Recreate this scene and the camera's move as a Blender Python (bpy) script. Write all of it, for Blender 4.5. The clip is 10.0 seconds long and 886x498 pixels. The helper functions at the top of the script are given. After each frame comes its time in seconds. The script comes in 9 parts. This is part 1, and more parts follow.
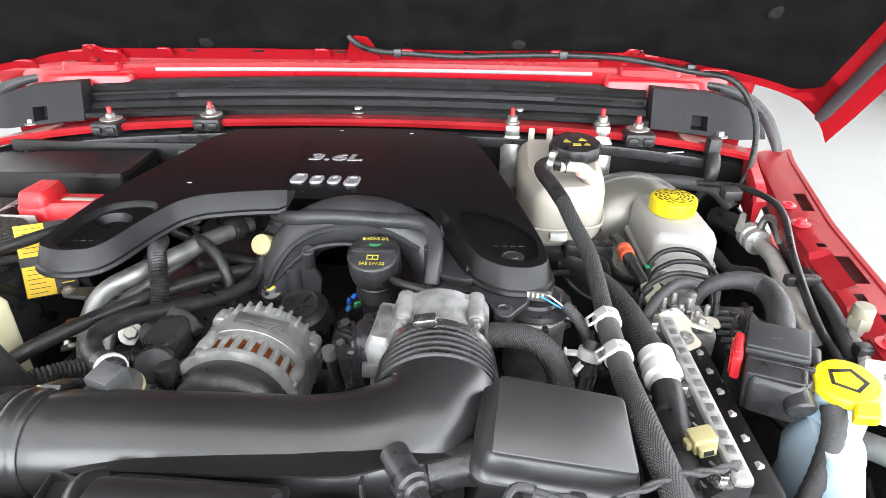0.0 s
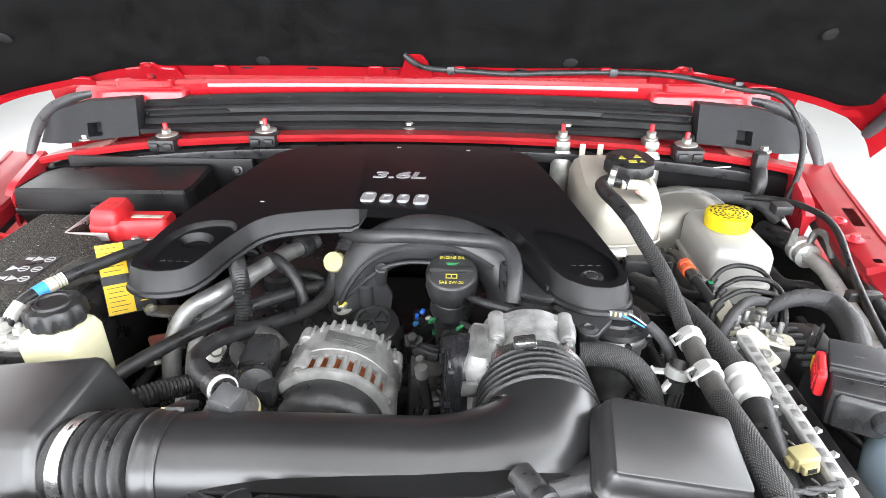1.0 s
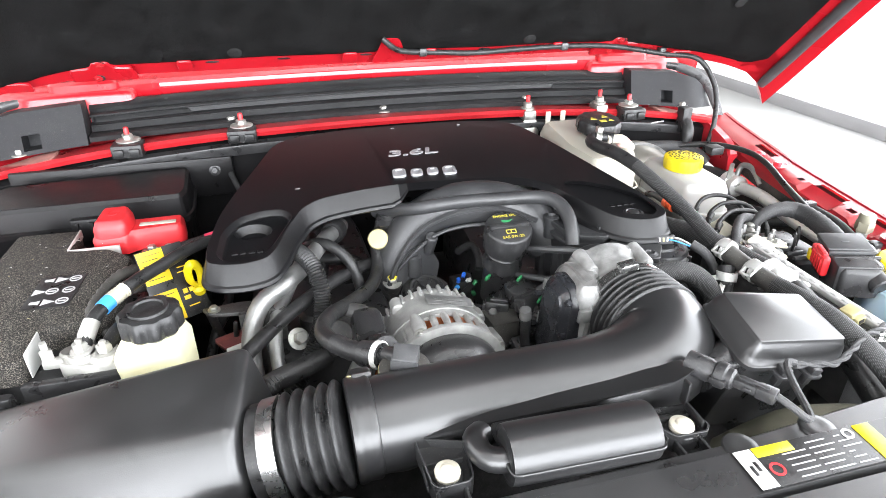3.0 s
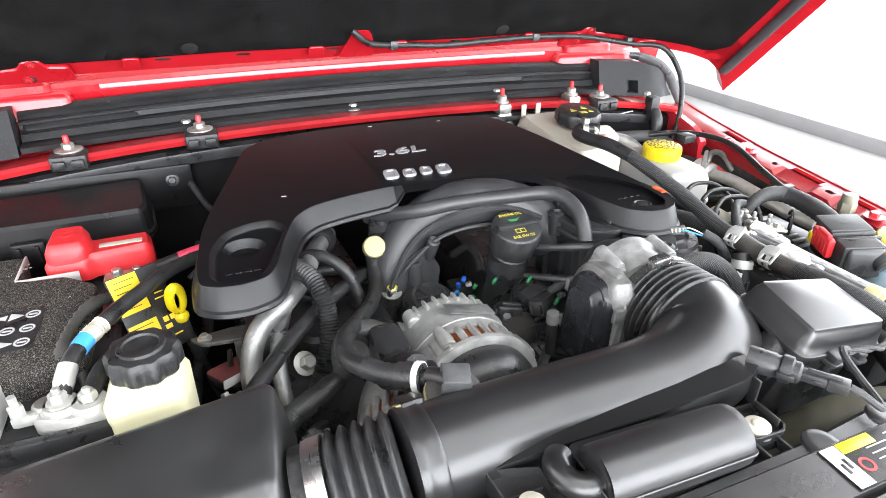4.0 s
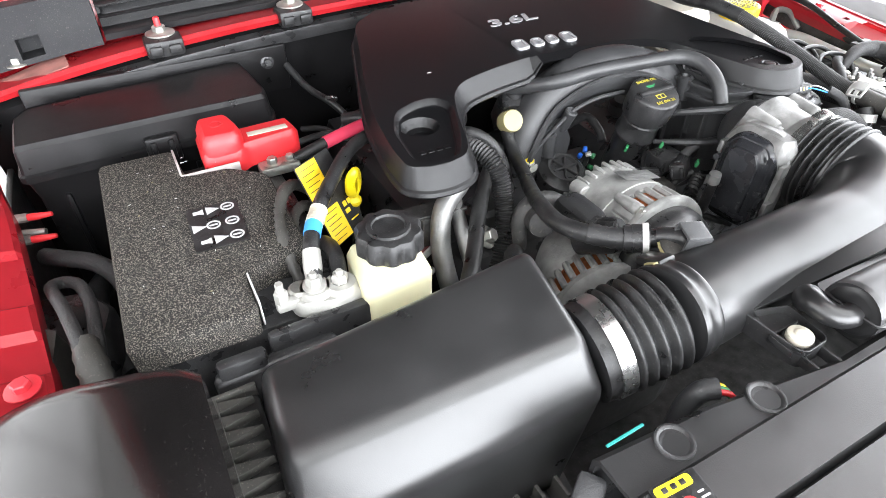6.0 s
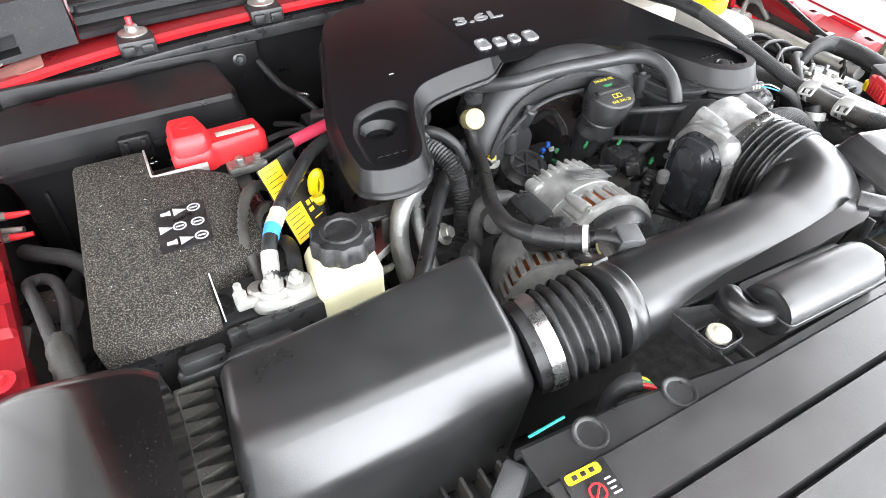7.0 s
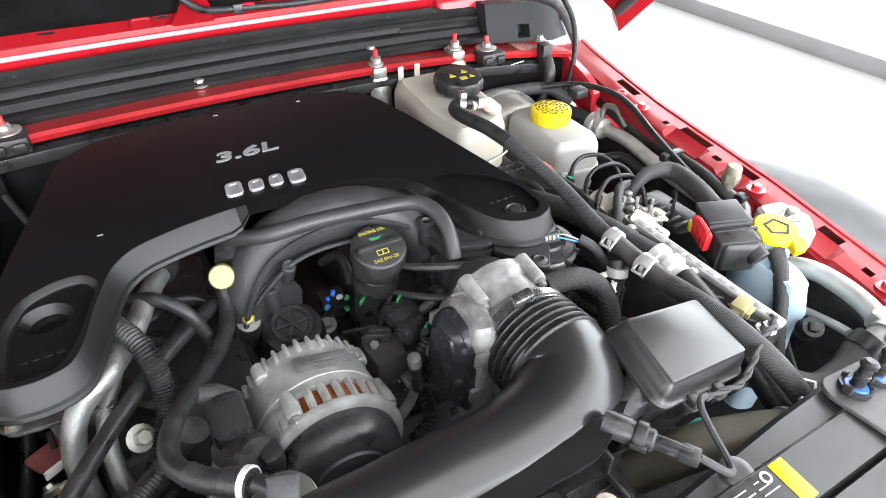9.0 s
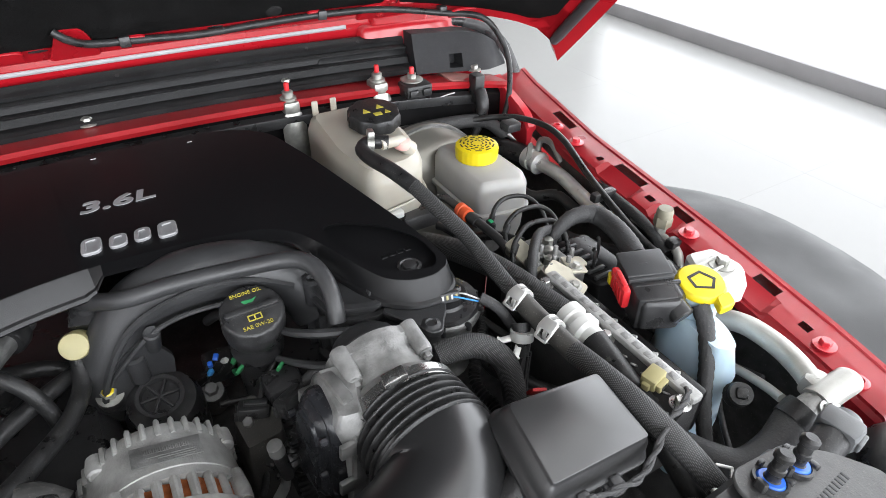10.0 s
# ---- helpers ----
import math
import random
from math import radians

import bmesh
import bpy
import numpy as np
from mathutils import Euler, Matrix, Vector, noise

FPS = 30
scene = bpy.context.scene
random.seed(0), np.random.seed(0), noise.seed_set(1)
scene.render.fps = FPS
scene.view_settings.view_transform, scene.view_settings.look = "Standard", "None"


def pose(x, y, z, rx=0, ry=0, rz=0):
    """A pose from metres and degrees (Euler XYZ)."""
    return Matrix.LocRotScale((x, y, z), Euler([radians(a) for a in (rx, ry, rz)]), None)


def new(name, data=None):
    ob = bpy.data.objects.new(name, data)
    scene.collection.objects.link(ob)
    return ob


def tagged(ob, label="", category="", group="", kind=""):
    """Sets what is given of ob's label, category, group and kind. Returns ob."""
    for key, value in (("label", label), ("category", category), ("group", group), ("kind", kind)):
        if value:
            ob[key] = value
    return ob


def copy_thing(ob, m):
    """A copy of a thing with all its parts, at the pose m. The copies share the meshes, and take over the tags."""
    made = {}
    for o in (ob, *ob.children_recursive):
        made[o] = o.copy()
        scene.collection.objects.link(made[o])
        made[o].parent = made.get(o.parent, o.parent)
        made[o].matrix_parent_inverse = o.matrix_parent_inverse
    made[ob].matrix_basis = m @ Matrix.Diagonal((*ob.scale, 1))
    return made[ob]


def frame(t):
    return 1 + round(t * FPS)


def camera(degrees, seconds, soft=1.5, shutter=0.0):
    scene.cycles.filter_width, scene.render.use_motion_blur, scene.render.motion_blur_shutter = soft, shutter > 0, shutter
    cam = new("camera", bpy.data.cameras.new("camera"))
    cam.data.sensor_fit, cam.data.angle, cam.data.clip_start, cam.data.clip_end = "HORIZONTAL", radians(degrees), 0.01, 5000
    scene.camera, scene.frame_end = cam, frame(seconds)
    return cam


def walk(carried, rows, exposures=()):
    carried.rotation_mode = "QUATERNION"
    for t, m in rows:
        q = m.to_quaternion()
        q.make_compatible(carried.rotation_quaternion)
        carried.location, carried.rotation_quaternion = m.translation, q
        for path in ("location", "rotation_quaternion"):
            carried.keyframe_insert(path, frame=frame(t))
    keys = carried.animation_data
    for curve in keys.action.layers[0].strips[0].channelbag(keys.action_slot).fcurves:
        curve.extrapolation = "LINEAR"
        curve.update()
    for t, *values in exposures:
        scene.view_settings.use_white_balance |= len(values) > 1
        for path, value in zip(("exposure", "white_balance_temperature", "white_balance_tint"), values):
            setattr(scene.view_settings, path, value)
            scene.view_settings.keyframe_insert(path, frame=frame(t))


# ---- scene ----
# -- camera and walk --
cam = camera(73.6, 10.0, soft=0.75)
METRES, EYE, TILT, LEAN, TURN, SIDE = 1.35, 1.55, -28.0, 0.0, 3.0, 0.2
ROWS = [
    (0.0, 0.0, 0.0, 0.0, 0.0, 0.0, -0.0),
    (0.5, -0.0189, 0.002, 0.013, -0.14, 0.01, 0.07),
    (1.0, -0.07, -0.0152, 0.0167, -0.23, 0.03, 0.17),
    (1.5, -0.1187, -0.0176, 0.005, -0.29, 0.09, 0.3),
    (2.0, -0.1492, -0.0137, -0.0039, -0.81, 0.02, 0.7),
    (2.5, -0.2332, -0.0406, -0.0054, -8.41, -0.32, 4.86),
    (4.0, -0.3331, 0.0365, 0.0138, -22.85, -2.54, 11.44),
    (4.5, -0.4185, 0.0581, 0.037, -26.41, -3.4, 13.17),
    (5.0, -0.479, 0.0842, 0.0494, -28.4, -5.2, 13.93),
    (5.5, -0.5032, 0.1111, 0.0491, -28.61, -11.03, 14.16),
    (7.0, -0.4778, 0.0659, 0.0652, -28.62, -17.64, 14.32),
    (7.5, -0.4336, 0.0577, 0.0774, -28.81, -17.73, 14.39),
    (8.0, -0.3692, 0.0427, 0.0905, -29.04, -17.51, 14.39),
    (8.5, -0.2961, 0.05, 0.0945, -29.39, -15.17, 14.43),
    (9.0, -0.2278, 0.0591, 0.0974, -29.81, -14.06, 14.41),
    (9.5, -0.1566, 0.0614, 0.1065, -30.23, -12.95, 14.43),
    (10.0, -0.1266, 0.0686, 0.0969, -30.93, -12.71, 14.69),
]
EXPOSURES = [(0.0, -0.08), (1.0, 0.08), (1.5, 0.09), (2.5, 0.34), (4.5, 0.07), (5.5, 0.22), (7.0, 0.40), (7.6, 0.47), (8.0, 0.42), (8.8, 0.08), (9.4, -0.43), (10.0, -0.74)]
walk(cam, [(t, pose(SIDE, 0, EYE, TILT, LEAN, TURN) @ pose(METRES * x, METRES * y, METRES * z, 90 + pitch, roll, yaw)) for t, x, y, z, yaw, pitch, roll in ROWS], EXPOSURES)

# -- light: daylight through the glazed walls of the showroom, and added ceiling panels --
world = bpy.data.worlds.new("world")
scene.world = world
world.use_nodes = True
world.node_tree.nodes["Background"].inputs[0].default_value = (0.9, 0.95, 1.0, 1)
world.node_tree.nodes["Background"].inputs[1].default_value = 0.3
DAYLIGHT_SIDE, DAYLIGHT_FRONT, CEILING_FILL = 9.0, 14.0, 6.0


# -- materials --
def surface(name, color, rough=0.5, metal=0.0, var=0.12, scale=30.0, bump=0.05, fine=600.0, coat=0.0, dust=0.0, sss=0.0, wear=0.25, spec=0.5):
    """A painted, moulded or metal surface with grain, patches of wear and a little dust."""
    m = bpy.data.materials.new(name)
    m.use_nodes = True
    nt = m.node_tree
    n, l = nt.nodes, nt.links
    bsdf = n["Principled BSDF"]
    co = n.new("ShaderNodeTexCoord")
    big = n.new("ShaderNodeTexNoise")
    big.inputs["Scale"].default_value, big.inputs["Detail"].default_value = scale, 5
    small = n.new("ShaderNodeTexNoise")
    small.inputs["Scale"].default_value, small.inputs["Detail"].default_value = fine, 3
    for t in (big, small):
        l.new(co.outputs["Object"], t.inputs["Vector"])
    ramp = n.new("ShaderNodeMapRange")
    ramp.inputs["From Min"].default_value, ramp.inputs["From Max"].default_value = 0.3, 0.7
    ramp.inputs["To Min"].default_value, ramp.inputs["To Max"].default_value = 1 - var, 1 + var
    l.new(big.outputs["Fac"], ramp.inputs["Value"])
    mul = n.new("ShaderNodeMix")
    mul.data_type, mul.blend_type = "RGBA", "MULTIPLY"
    mul.inputs["Factor"].default_value = 1
    mul.inputs["A"].default_value = (*color, 1)
    l.new(ramp.outputs["Result"], mul.inputs["B"])
    col = mul.outputs["Result"]
    if dust:
        cut = n.new("ShaderNodeMapRange")
        cut.inputs["From Min"].default_value, cut.inputs["From Max"].default_value = (0.62, 0.78) if dust < 0.6 else (0.50, 0.66)
        cut.inputs["To Max"].default_value = dust
        l.new(small.outputs["Fac"], cut.inputs["Value"])
        film = n.new("ShaderNodeMix")
        film.data_type = "RGBA"
        film.inputs["B"].default_value = (0.32, 0.29, 0.25, 1)
        l.new(cut.outputs["Result"], film.inputs["Factor"])
        l.new(col, film.inputs["A"])
        col = film.outputs["Result"]
    l.new(col, bsdf.inputs["Base Color"])
    rr = n.new("ShaderNodeMapRange")
    rr.inputs["From Min"].default_value, rr.inputs["From Max"].default_value = 0.3, 0.7
    rr.inputs["To Min"].default_value, rr.inputs["To Max"].default_value = max(0.02, rough * (1 - wear)), min(1, rough * (1 + wear))
    l.new(big.outputs["Fac"], rr.inputs["Value"])
    l.new(rr.outputs["Result"], bsdf.inputs["Roughness"])
    bsdf.inputs["Metallic"].default_value = metal
    bsdf.inputs["Coat Weight"].default_value = coat
    bsdf.inputs["Coat Roughness"].default_value = 0.06
    bsdf.inputs["Specular IOR Level"].default_value = spec
    if sss:
        bsdf.inputs["Subsurface Weight"].default_value = sss
        bsdf.inputs["Subsurface Radius"].default_value = (0.03, 0.025, 0.02)
        bsdf.inputs["Subsurface Scale"].default_value = 0.6
    if bump:
        b = n.new("ShaderNodeBump")
        b.inputs["Strength"].default_value, b.inputs["Distance"].default_value = bump, 0.001
        l.new(small.outputs["Fac"], b.inputs["Height"])
        l.new(b.outputs["Normal"], bsdf.inputs["Normal"])
    return m


def woven(name, dark, light, pitch=420.0, rough=0.65):
    """Braided sleeve: two crossed bands of thread."""
    m = surface(name, dark, rough, bump=0.0)
    nt = m.node_tree
    n, l = nt.nodes, nt.links
    bsdf = n["Principled BSDF"]
    co = n.new("ShaderNodeTexCoord")
    waves = []
    for turn in (38, -38):
        mp = n.new("ShaderNodeMapping")
        mp.inputs["Rotation"].default_value = (radians(turn), radians(turn * 0.5), radians(turn))
        w = n.new("ShaderNodeTexWave")
        w.inputs["Scale"].default_value, w.inputs["Distortion"].default_value = pitch / 6.3, 0.4
        l.new(co.outputs["Object"], mp.inputs["Vector"])
        l.new(mp.outputs["Vector"], w.inputs["Vector"])
        waves.append(w)
    mx = n.new("ShaderNodeMath")
    mx.operation = "MULTIPLY"
    l.new(waves[0].outputs["Fac"], mx.inputs[0])
    l.new(waves[1].outputs["Fac"], mx.inputs[1])
    mix = n.new("ShaderNodeMix")
    mix.data_type = "RGBA"
    mix.inputs["A"].default_value, mix.inputs["B"].default_value = (*dark, 1), (*light, 1)
    l.new(mx.outputs[0], mix.inputs["Factor"])
    l.new(mix.outputs["Result"], bsdf.inputs["Base Color"])
    b = n.new("ShaderNodeBump")
    b.inputs["Strength"].default_value, b.inputs["Distance"].default_value = 0.6, 0.001
    l.new(mx.outputs[0], b.inputs["Height"])
    l.new(b.outputs["Normal"], bsdf.inputs["Normal"])
    return m


def glow(name, color, strength):
    m = bpy.data.materials.new(name)
    m.use_nodes = True
    n, l = m.node_tree.nodes, m.node_tree.links
    n.remove(n["Principled BSDF"])
    e = n.new("ShaderNodeEmission")
    e.inputs[0].default_value, e.inputs[1].default_value = (*color, 1), strength
    l.new(e.outputs[0], n["Material Output"].inputs["Surface"])
    return m


def clear(name, tint=(1, 1, 1)):
    m = bpy.data.materials.new(name)
    m.use_nodes = True
    n, l = m.node_tree.nodes, m.node_tree.links
    n.remove(n["Principled BSDF"])
    see, shine, mix = n.new("ShaderNodeBsdfTransparent"), n.new("ShaderNodeBsdfGlossy"), n.new("ShaderNodeMixShader")
    see.inputs[0].default_value = (*tint, 1)
    shine.inputs["Roughness"].default_value = 0.02
    mix.inputs[0].default_value = 0.05
    l.new(see.outputs[0], mix.inputs[1])
    l.new(shine.outputs[0], mix.inputs[2])
    l.new(mix.outputs[0], n["Material Output"].inputs["Surface"])
    return m


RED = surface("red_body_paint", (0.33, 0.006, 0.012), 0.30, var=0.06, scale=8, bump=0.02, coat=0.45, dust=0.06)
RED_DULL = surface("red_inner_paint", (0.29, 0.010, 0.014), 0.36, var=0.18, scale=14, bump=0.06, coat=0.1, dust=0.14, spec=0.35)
# the body red made brighter, for the daylight falling on the rails
RED_LIT = surface("red_paint_lit", (0.52, 0.024, 0.036), 0.34, var=0.08, scale=14, bump=0.04, coat=0.6, dust=0.08)
RED_PLASTIC = surface("red_plastic", (0.55, 0.02, 0.025), 0.42, var=0.08, bump=0.04)
PINK = surface("pink_sleeve", (0.72, 0.05, 0.11), 0.5, var=0.08)
COVER = surface("satin_engine_cover", (0.0050, 0.0050, 0.0056), 0.36, var=0.1, scale=6, bump=0.16, fine=1500, dust=0.02, wear=0.1, spec=0.36)
BLACK = surface("black_plastic", (0.025, 0.025, 0.026), 0.34, var=0.4, scale=40, bump=0.2, fine=700, dust=0.22, wear=0.4)
SATIN = surface("satin_black_duct", (0.0155, 0.0155, 0.016), 0.30, var=0.15, scale=12, bump=0.01, fine=900, wear=0.06, spec=0.7)
AIRLID = surface("scuffed_black_lid", (0.024, 0.024, 0.0245), 0.31, var=0.25, scale=18, bump=0.08, fine=1100, dust=0.05, wear=0.12, spec=0.75)
SOFTLID = surface("satin_chamber_lid", (0.028, 0.028, 0.0285), 0.34, var=0.2, scale=14, bump=0.04, fine=1100, dust=0.03, wear=0.08, spec=0.75)
DUSTY_RED = surface("dust_covered_red", (0.30, 0.13, 0.11), 0.6, var=0.3, scale=40, bump=0.2, dust=0.4)
TRIM = surface("pale_grey_trim", (0.30, 0.30, 0.31), 0.45, var=0.1)
GREY_PLASTIC = surface("dark_grey_plastic", (0.04, 0.041, 0.043), 0.45, var=0.2, scale=18, bump=0.2, fine=900, dust=0.14)
RUBBER = surface("black_rubber", (0.020, 0.020, 0.0205), 0.40, var=0.45, scale=60, bump=0.2, dust=0.24, wear=0.4, spec=0.38)
RUBBER_DUSTY = surface("dusty_rubber", (0.050, 0.048, 0.044), 0.55, var=0.35, scale=50, bump=0.2, dust=0.45)
GRIME = surface("dark_engine_metal", (0.056, 0.055, 0.054), 0.5, 0.15, var=0.55, scale=45, bump=0.6, fine=250, dust=0.4)
MANIFOLD = surface("grey_black_manifold_plastic", (0.031, 0.0315, 0.033), 0.40, var=0.2, scale=22, bump=0.2, fine=900, dust=0.2)
FOAM = surface("cowl_rubber", (0.0095, 0.0098, 0.0104), 0.40, var=0.3, scale=16, bump=0.3, fine=500, dust=0.12, spec=0.22)
FUSE = surface("matt_black_plastic", (0.0085, 0.0083, 0.0088), 0.34, var=0.3, scale=18, bump=0.12, fine=1100, dust=0.06, spec=0.24)
LINER = surface("hood_liner_felt", (0.014, 0.014, 0.014), 0.95, var=0.35, scale=22, bump=0.6, fine=900, dust=0.05, spec=0.15)
MAT = surface("battery_felt", (0.022, 0.0215, 0.0205), 0.95, var=0.4, scale=45, bump=1.0, fine=1000, dust=0.60, spec=0.12)
ALU = surface("cast_aluminium", (0.29, 0.29, 0.285), 0.48, 0.75, var=0.28, scale=45, bump=0.5, fine=450, dust=0.15)
ALU_DULL = surface("weathered_aluminium", (0.24, 0.24, 0.235), 0.46, 0.65, var=0.35, scale=50, bump=0.5, fine=500, dust=0.3)
STEEL = surface("bright_steel", (0.50, 0.50, 0.49), 0.28, 0.95, var=0.15, scale=50, bump=0.08)
BRIGHT = surface("bright_spring_steel", (0.66, 0.66, 0.64), 0.35, 0.45, var=0.1, scale=60, bump=0.1)
ZINC = surface("zinc_plate", (0.40, 0.40, 0.37), 0.40, 0.8, var=0.25, scale=80, bump=0.2)
ALU_CAST = surface("pale_cast_aluminium", (0.33, 0.33, 0.32), 0.5, 0.35, var=0.25, scale=60, bump=0.5, fine=500, dust=0.2)
ALU_THROTTLE = surface("dull_throttle_casting", (0.25, 0.25, 0.245), 0.5, 0.4, var=0.35, scale=60, bump=0.5, fine=500, dust=0.25)
ALU_WHITE = surface("whitened_aluminium", (0.40, 0.395, 0.37), 0.42, 0.35, var=0.14, scale=40, bump=0.2, dust=0.12)
RING_GREY = surface("light_grey_connector", (0.17, 0.175, 0.18), 0.45, var=0.12, scale=40, bump=0.1, dust=0.12)
COPPER = surface("copper_winding", (0.42, 0.13, 0.045), 0.35, 0.8, var=0.3, scale=150, bump=0.3)
BOTTLE = surface("translucent_white_tank", (0.40, 0.375, 0.32), 0.38, var=0.08, scale=10, bump=0.06, sss=0.6)
CREAM = surface("cream_tank", (0.66, 0.63, 0.42), 0.42, var=0.07, scale=14, bump=0.08, sss=0.5)
TAN = surface("tan_plastic", (0.36, 0.32, 0.16), 0.45, var=0.12)
YELLOW = surface("yellow_plastic", (0.72, 0.56, 0.012), 0.35, var=0.05, bump=0.05)
YELLOW_INK = surface("yellow_print", (0.42, 0.36, 0.05), 0.5, var=0.05, bump=0)
YELLOW_TAG = surface("yellow_label", (0.86, 0.56, 0.02), 0.5, var=0.05, bump=0.02)
GREEN_INK = surface("green_print", (0.03, 0.22, 0.08), 0.5, var=0.05, bump=0)
BLUE = surface("blue_plastic", (0.02, 0.13, 0.62), 0.4, var=0.05)
BLUE_TAPE = surface("blue_tape", (0.05, 0.30, 0.70), 0.5, var=0.05)
PALE = surface("pale_cream_metal", (0.52, 0.49, 0.40), 0.45, 0.2, var=0.15, scale=60, bump=0.2)
TEAL = surface("teal_plastic", (0.02, 0.26, 0.24), 0.5)
ORANGE = surface("orange_clip", (0.72, 0.10, 0.03), 0.45)
PINWHITE = surface("aged_white_nylon", (0.46, 0.43, 0.36), 0.42, var=0.15, scale=40, bump=0.05)
WHITE = surface("white_plastic", (0.56, 0.56, 0.54), 0.45, var=0.08, scale=25)
INK = surface("white_print", (0.45, 0.45, 0.45), 0.5, var=0.05, bump=0)
SILVER_INK = surface("silver_badge", (0.36, 0.36, 0.37), 0.42, 0.5, var=0.08, bump=0.05)
WASHER = surface("blue_washer_tank", (0.50, 0.64, 0.74), 0.4, var=0.1, scale=14, sss=0.5)
TAPE = surface("cloth_tape", (0.034, 0.034, 0.035), 0.65, var=0.35, scale=70, bump=0.6, fine=420, dust=0.2)
BRAID = woven("braided_sleeve", (0.012, 0.012, 0.012), (0.085, 0.085, 0.085), 1300.0)
FLARE = surface("grey_fender_flare", (0.035, 0.036, 0.037), 0.62, var=0.08, scale=6, bump=0.1)
FLOOR = surface("polished_floor_tile", (0.25, 0.25, 0.246), 0.24, var=0.03, scale=0.8, bump=0.0, fine=14, wear=0.06, spec=0.12)
JOINT = surface("floor_joint", (0.245, 0.245, 0.24), 0.26, var=0.03, scale=0.8, bump=0.0, fine=14, wear=0.06, spec=0.12)
WALL = surface("white_wall_paint", (0.82, 0.82, 0.80), 0.7, var=0.03, scale=4, bump=0.05)
SKIRT = surface("grey_skirting", (0.20, 0.195, 0.20), 0.5, var=0.06, scale=4)
DAY = glow("bright_daylight", (0.95, 0.98, 1.03), DAYLIGHT_SIDE)
DAY_WEST = glow("pale_daylight", (0.97, 0.98, 1.0), 3.6)
DAY_FRONT = glow("front_daylight", (0.95, 0.98, 1.03), DAYLIGHT_FRONT)
LAMP = glow("ceiling_fill_light", (0.98, 0.98, 1.0), CEILING_FILL)
GLASS = clear("window_glass")

# -- modelling helpers --
I4 = Matrix.Identity(4)


def step(a, b, v):
    u = min(1, max(0, (v - a) / (b - a)))
    return u * u * (3 - 2 * u)


def loft(bm, rings, start=True, end=True, closed=True):
    vs = [[bm.verts.new(p) for p in ring] for ring in rings]
    n = len(vs[0])
    for a, b in zip(vs, vs[1:]):
        for i in range(n if closed else n - 1):
            j = (i + 1) % n
            bm.faces.new((a[i], a[j], b[j], b[i]))
    if start:
        bm.faces.new(vs[0][::-1])
    if end:
        bm.faces.new(vs[-1])
    return vs


def glide(pts, step):
    """Points along a smooth line through pts, about step apart, with the place 0..n-1 of each."""
    p = [Vector(q) for q in pts]
    out = []
    for i in range(len(p) - 1):
        a, b, c, d = p[max(i - 1, 0)], p[i], p[i + 1], p[min(i + 2, len(p) - 1)]
        k = max(2, math.ceil((c - b).length / step))
        for j in range(k):
            u = j / k
            out.append((0.5 * (2 * b + (c - a) * u + (2 * a - 5 * b + 4 * c - d) * u * u + (3 * b - a - 3 * c + d) * u ** 3), i + u))
    out.append((p[-1], len(p) - 1))
    return out


def tube(bm, pts, r, seg=10, step=0.012, ridge=0.0, flat=1.0, caps=True):
    """A hose or pipe along pts. r: one radius, or one for each point. ridge: depth of corrugation. flat: width against height."""
    line = glide(pts, step)
    rad = [r] * len(pts) if isinstance(r, (int, float)) else list(r)
    rings, up = [], None
    for k, (q, u) in enumerate(line):
        t = (line[min(k + 1, len(line) - 1)][0] - line[max(k - 1, 0)][0]).normalized()
        if up is None:
            up = Vector((0, 0, 1)) if abs(t.z) < 0.9 else Vector((0, 1, 0))
        up = (up - t * up.dot(t)).normalized()
        side = t.cross(up)
        i = min(int(u), len(rad) - 2)
        rr = rad[i] + (rad[i + 1] - rad[i]) * (u - i)
        if ridge:
            rr += ridge if k % 2 else -ridge
        rings.append([q + rr * (math.cos(a) * side * flat + math.sin(a) * up) for a in (2 * math.pi * s / seg for s in range(seg))])
    loft(bm, rings, caps, caps)
    return bm


def lathe(bm, prof, m=I4, seg=28, lobes=None):
    """Turn (radius, height) pairs round z, then move by m. lobes: (count, depth) for a fluted rim."""
    rings = []
    for r, z in prof:
        ring = []
        for s in range(seg):
            a = 2 * math.pi * s / seg
            k = r * (1 + (lobes[1] * math.cos(lobes[0] * a) if lobes else 0))
            ring.append(m @ Vector((k * math.cos(a), k * math.sin(a), z)))
        rings.append(ring)
    loft(bm, rings)
    return bm


def hoop(bm, r0, r1, z0, z1, m=I4, seg=24):
    """A flat ring between two radii."""
    loft(bm, [[m @ Vector((r * math.cos(a), r * math.sin(a), z)) for r, z in ((r1, z0), (r1, z1), (r0, z1), (r0, z0))] for a in (2 * math.pi * k / seg for k in range(seg + 1))], False, False)
    return bm


def fillet(poly, r, n=4):
    out = []
    k = len(poly)
    for i in range(k):
        a, b, c = Vector(poly[i - 1][:2]), Vector(poly[i][:2]), Vector(poly[(i + 1) % k][:2])
        d = min(r, (a - b).length * 0.45, (c - b).length * 0.45)
        p, q = b + (a - b).normalized() * d, b + (c - b).normalized() * d
        for j in range(n + 1):
            u = j / n
            out.append((1 - u) ** 2 * p + 2 * u * (1 - u) * b + u * u * q)
    return out


def inset(poly, d):
    """The outline moved inwards by d (counter-clockwise outlines), less where it would cross itself."""
    flat = [Vector(p[:2]) for p in poly]
    while abs(d) > 1e-6:
        out = shift_in(flat, d)
        if all((out[i] - out[i - 1]).dot(flat[i] - flat[i - 1]) >= -1e-9 for i in range(len(flat))):
            return out
        d *= 0.85
    return flat


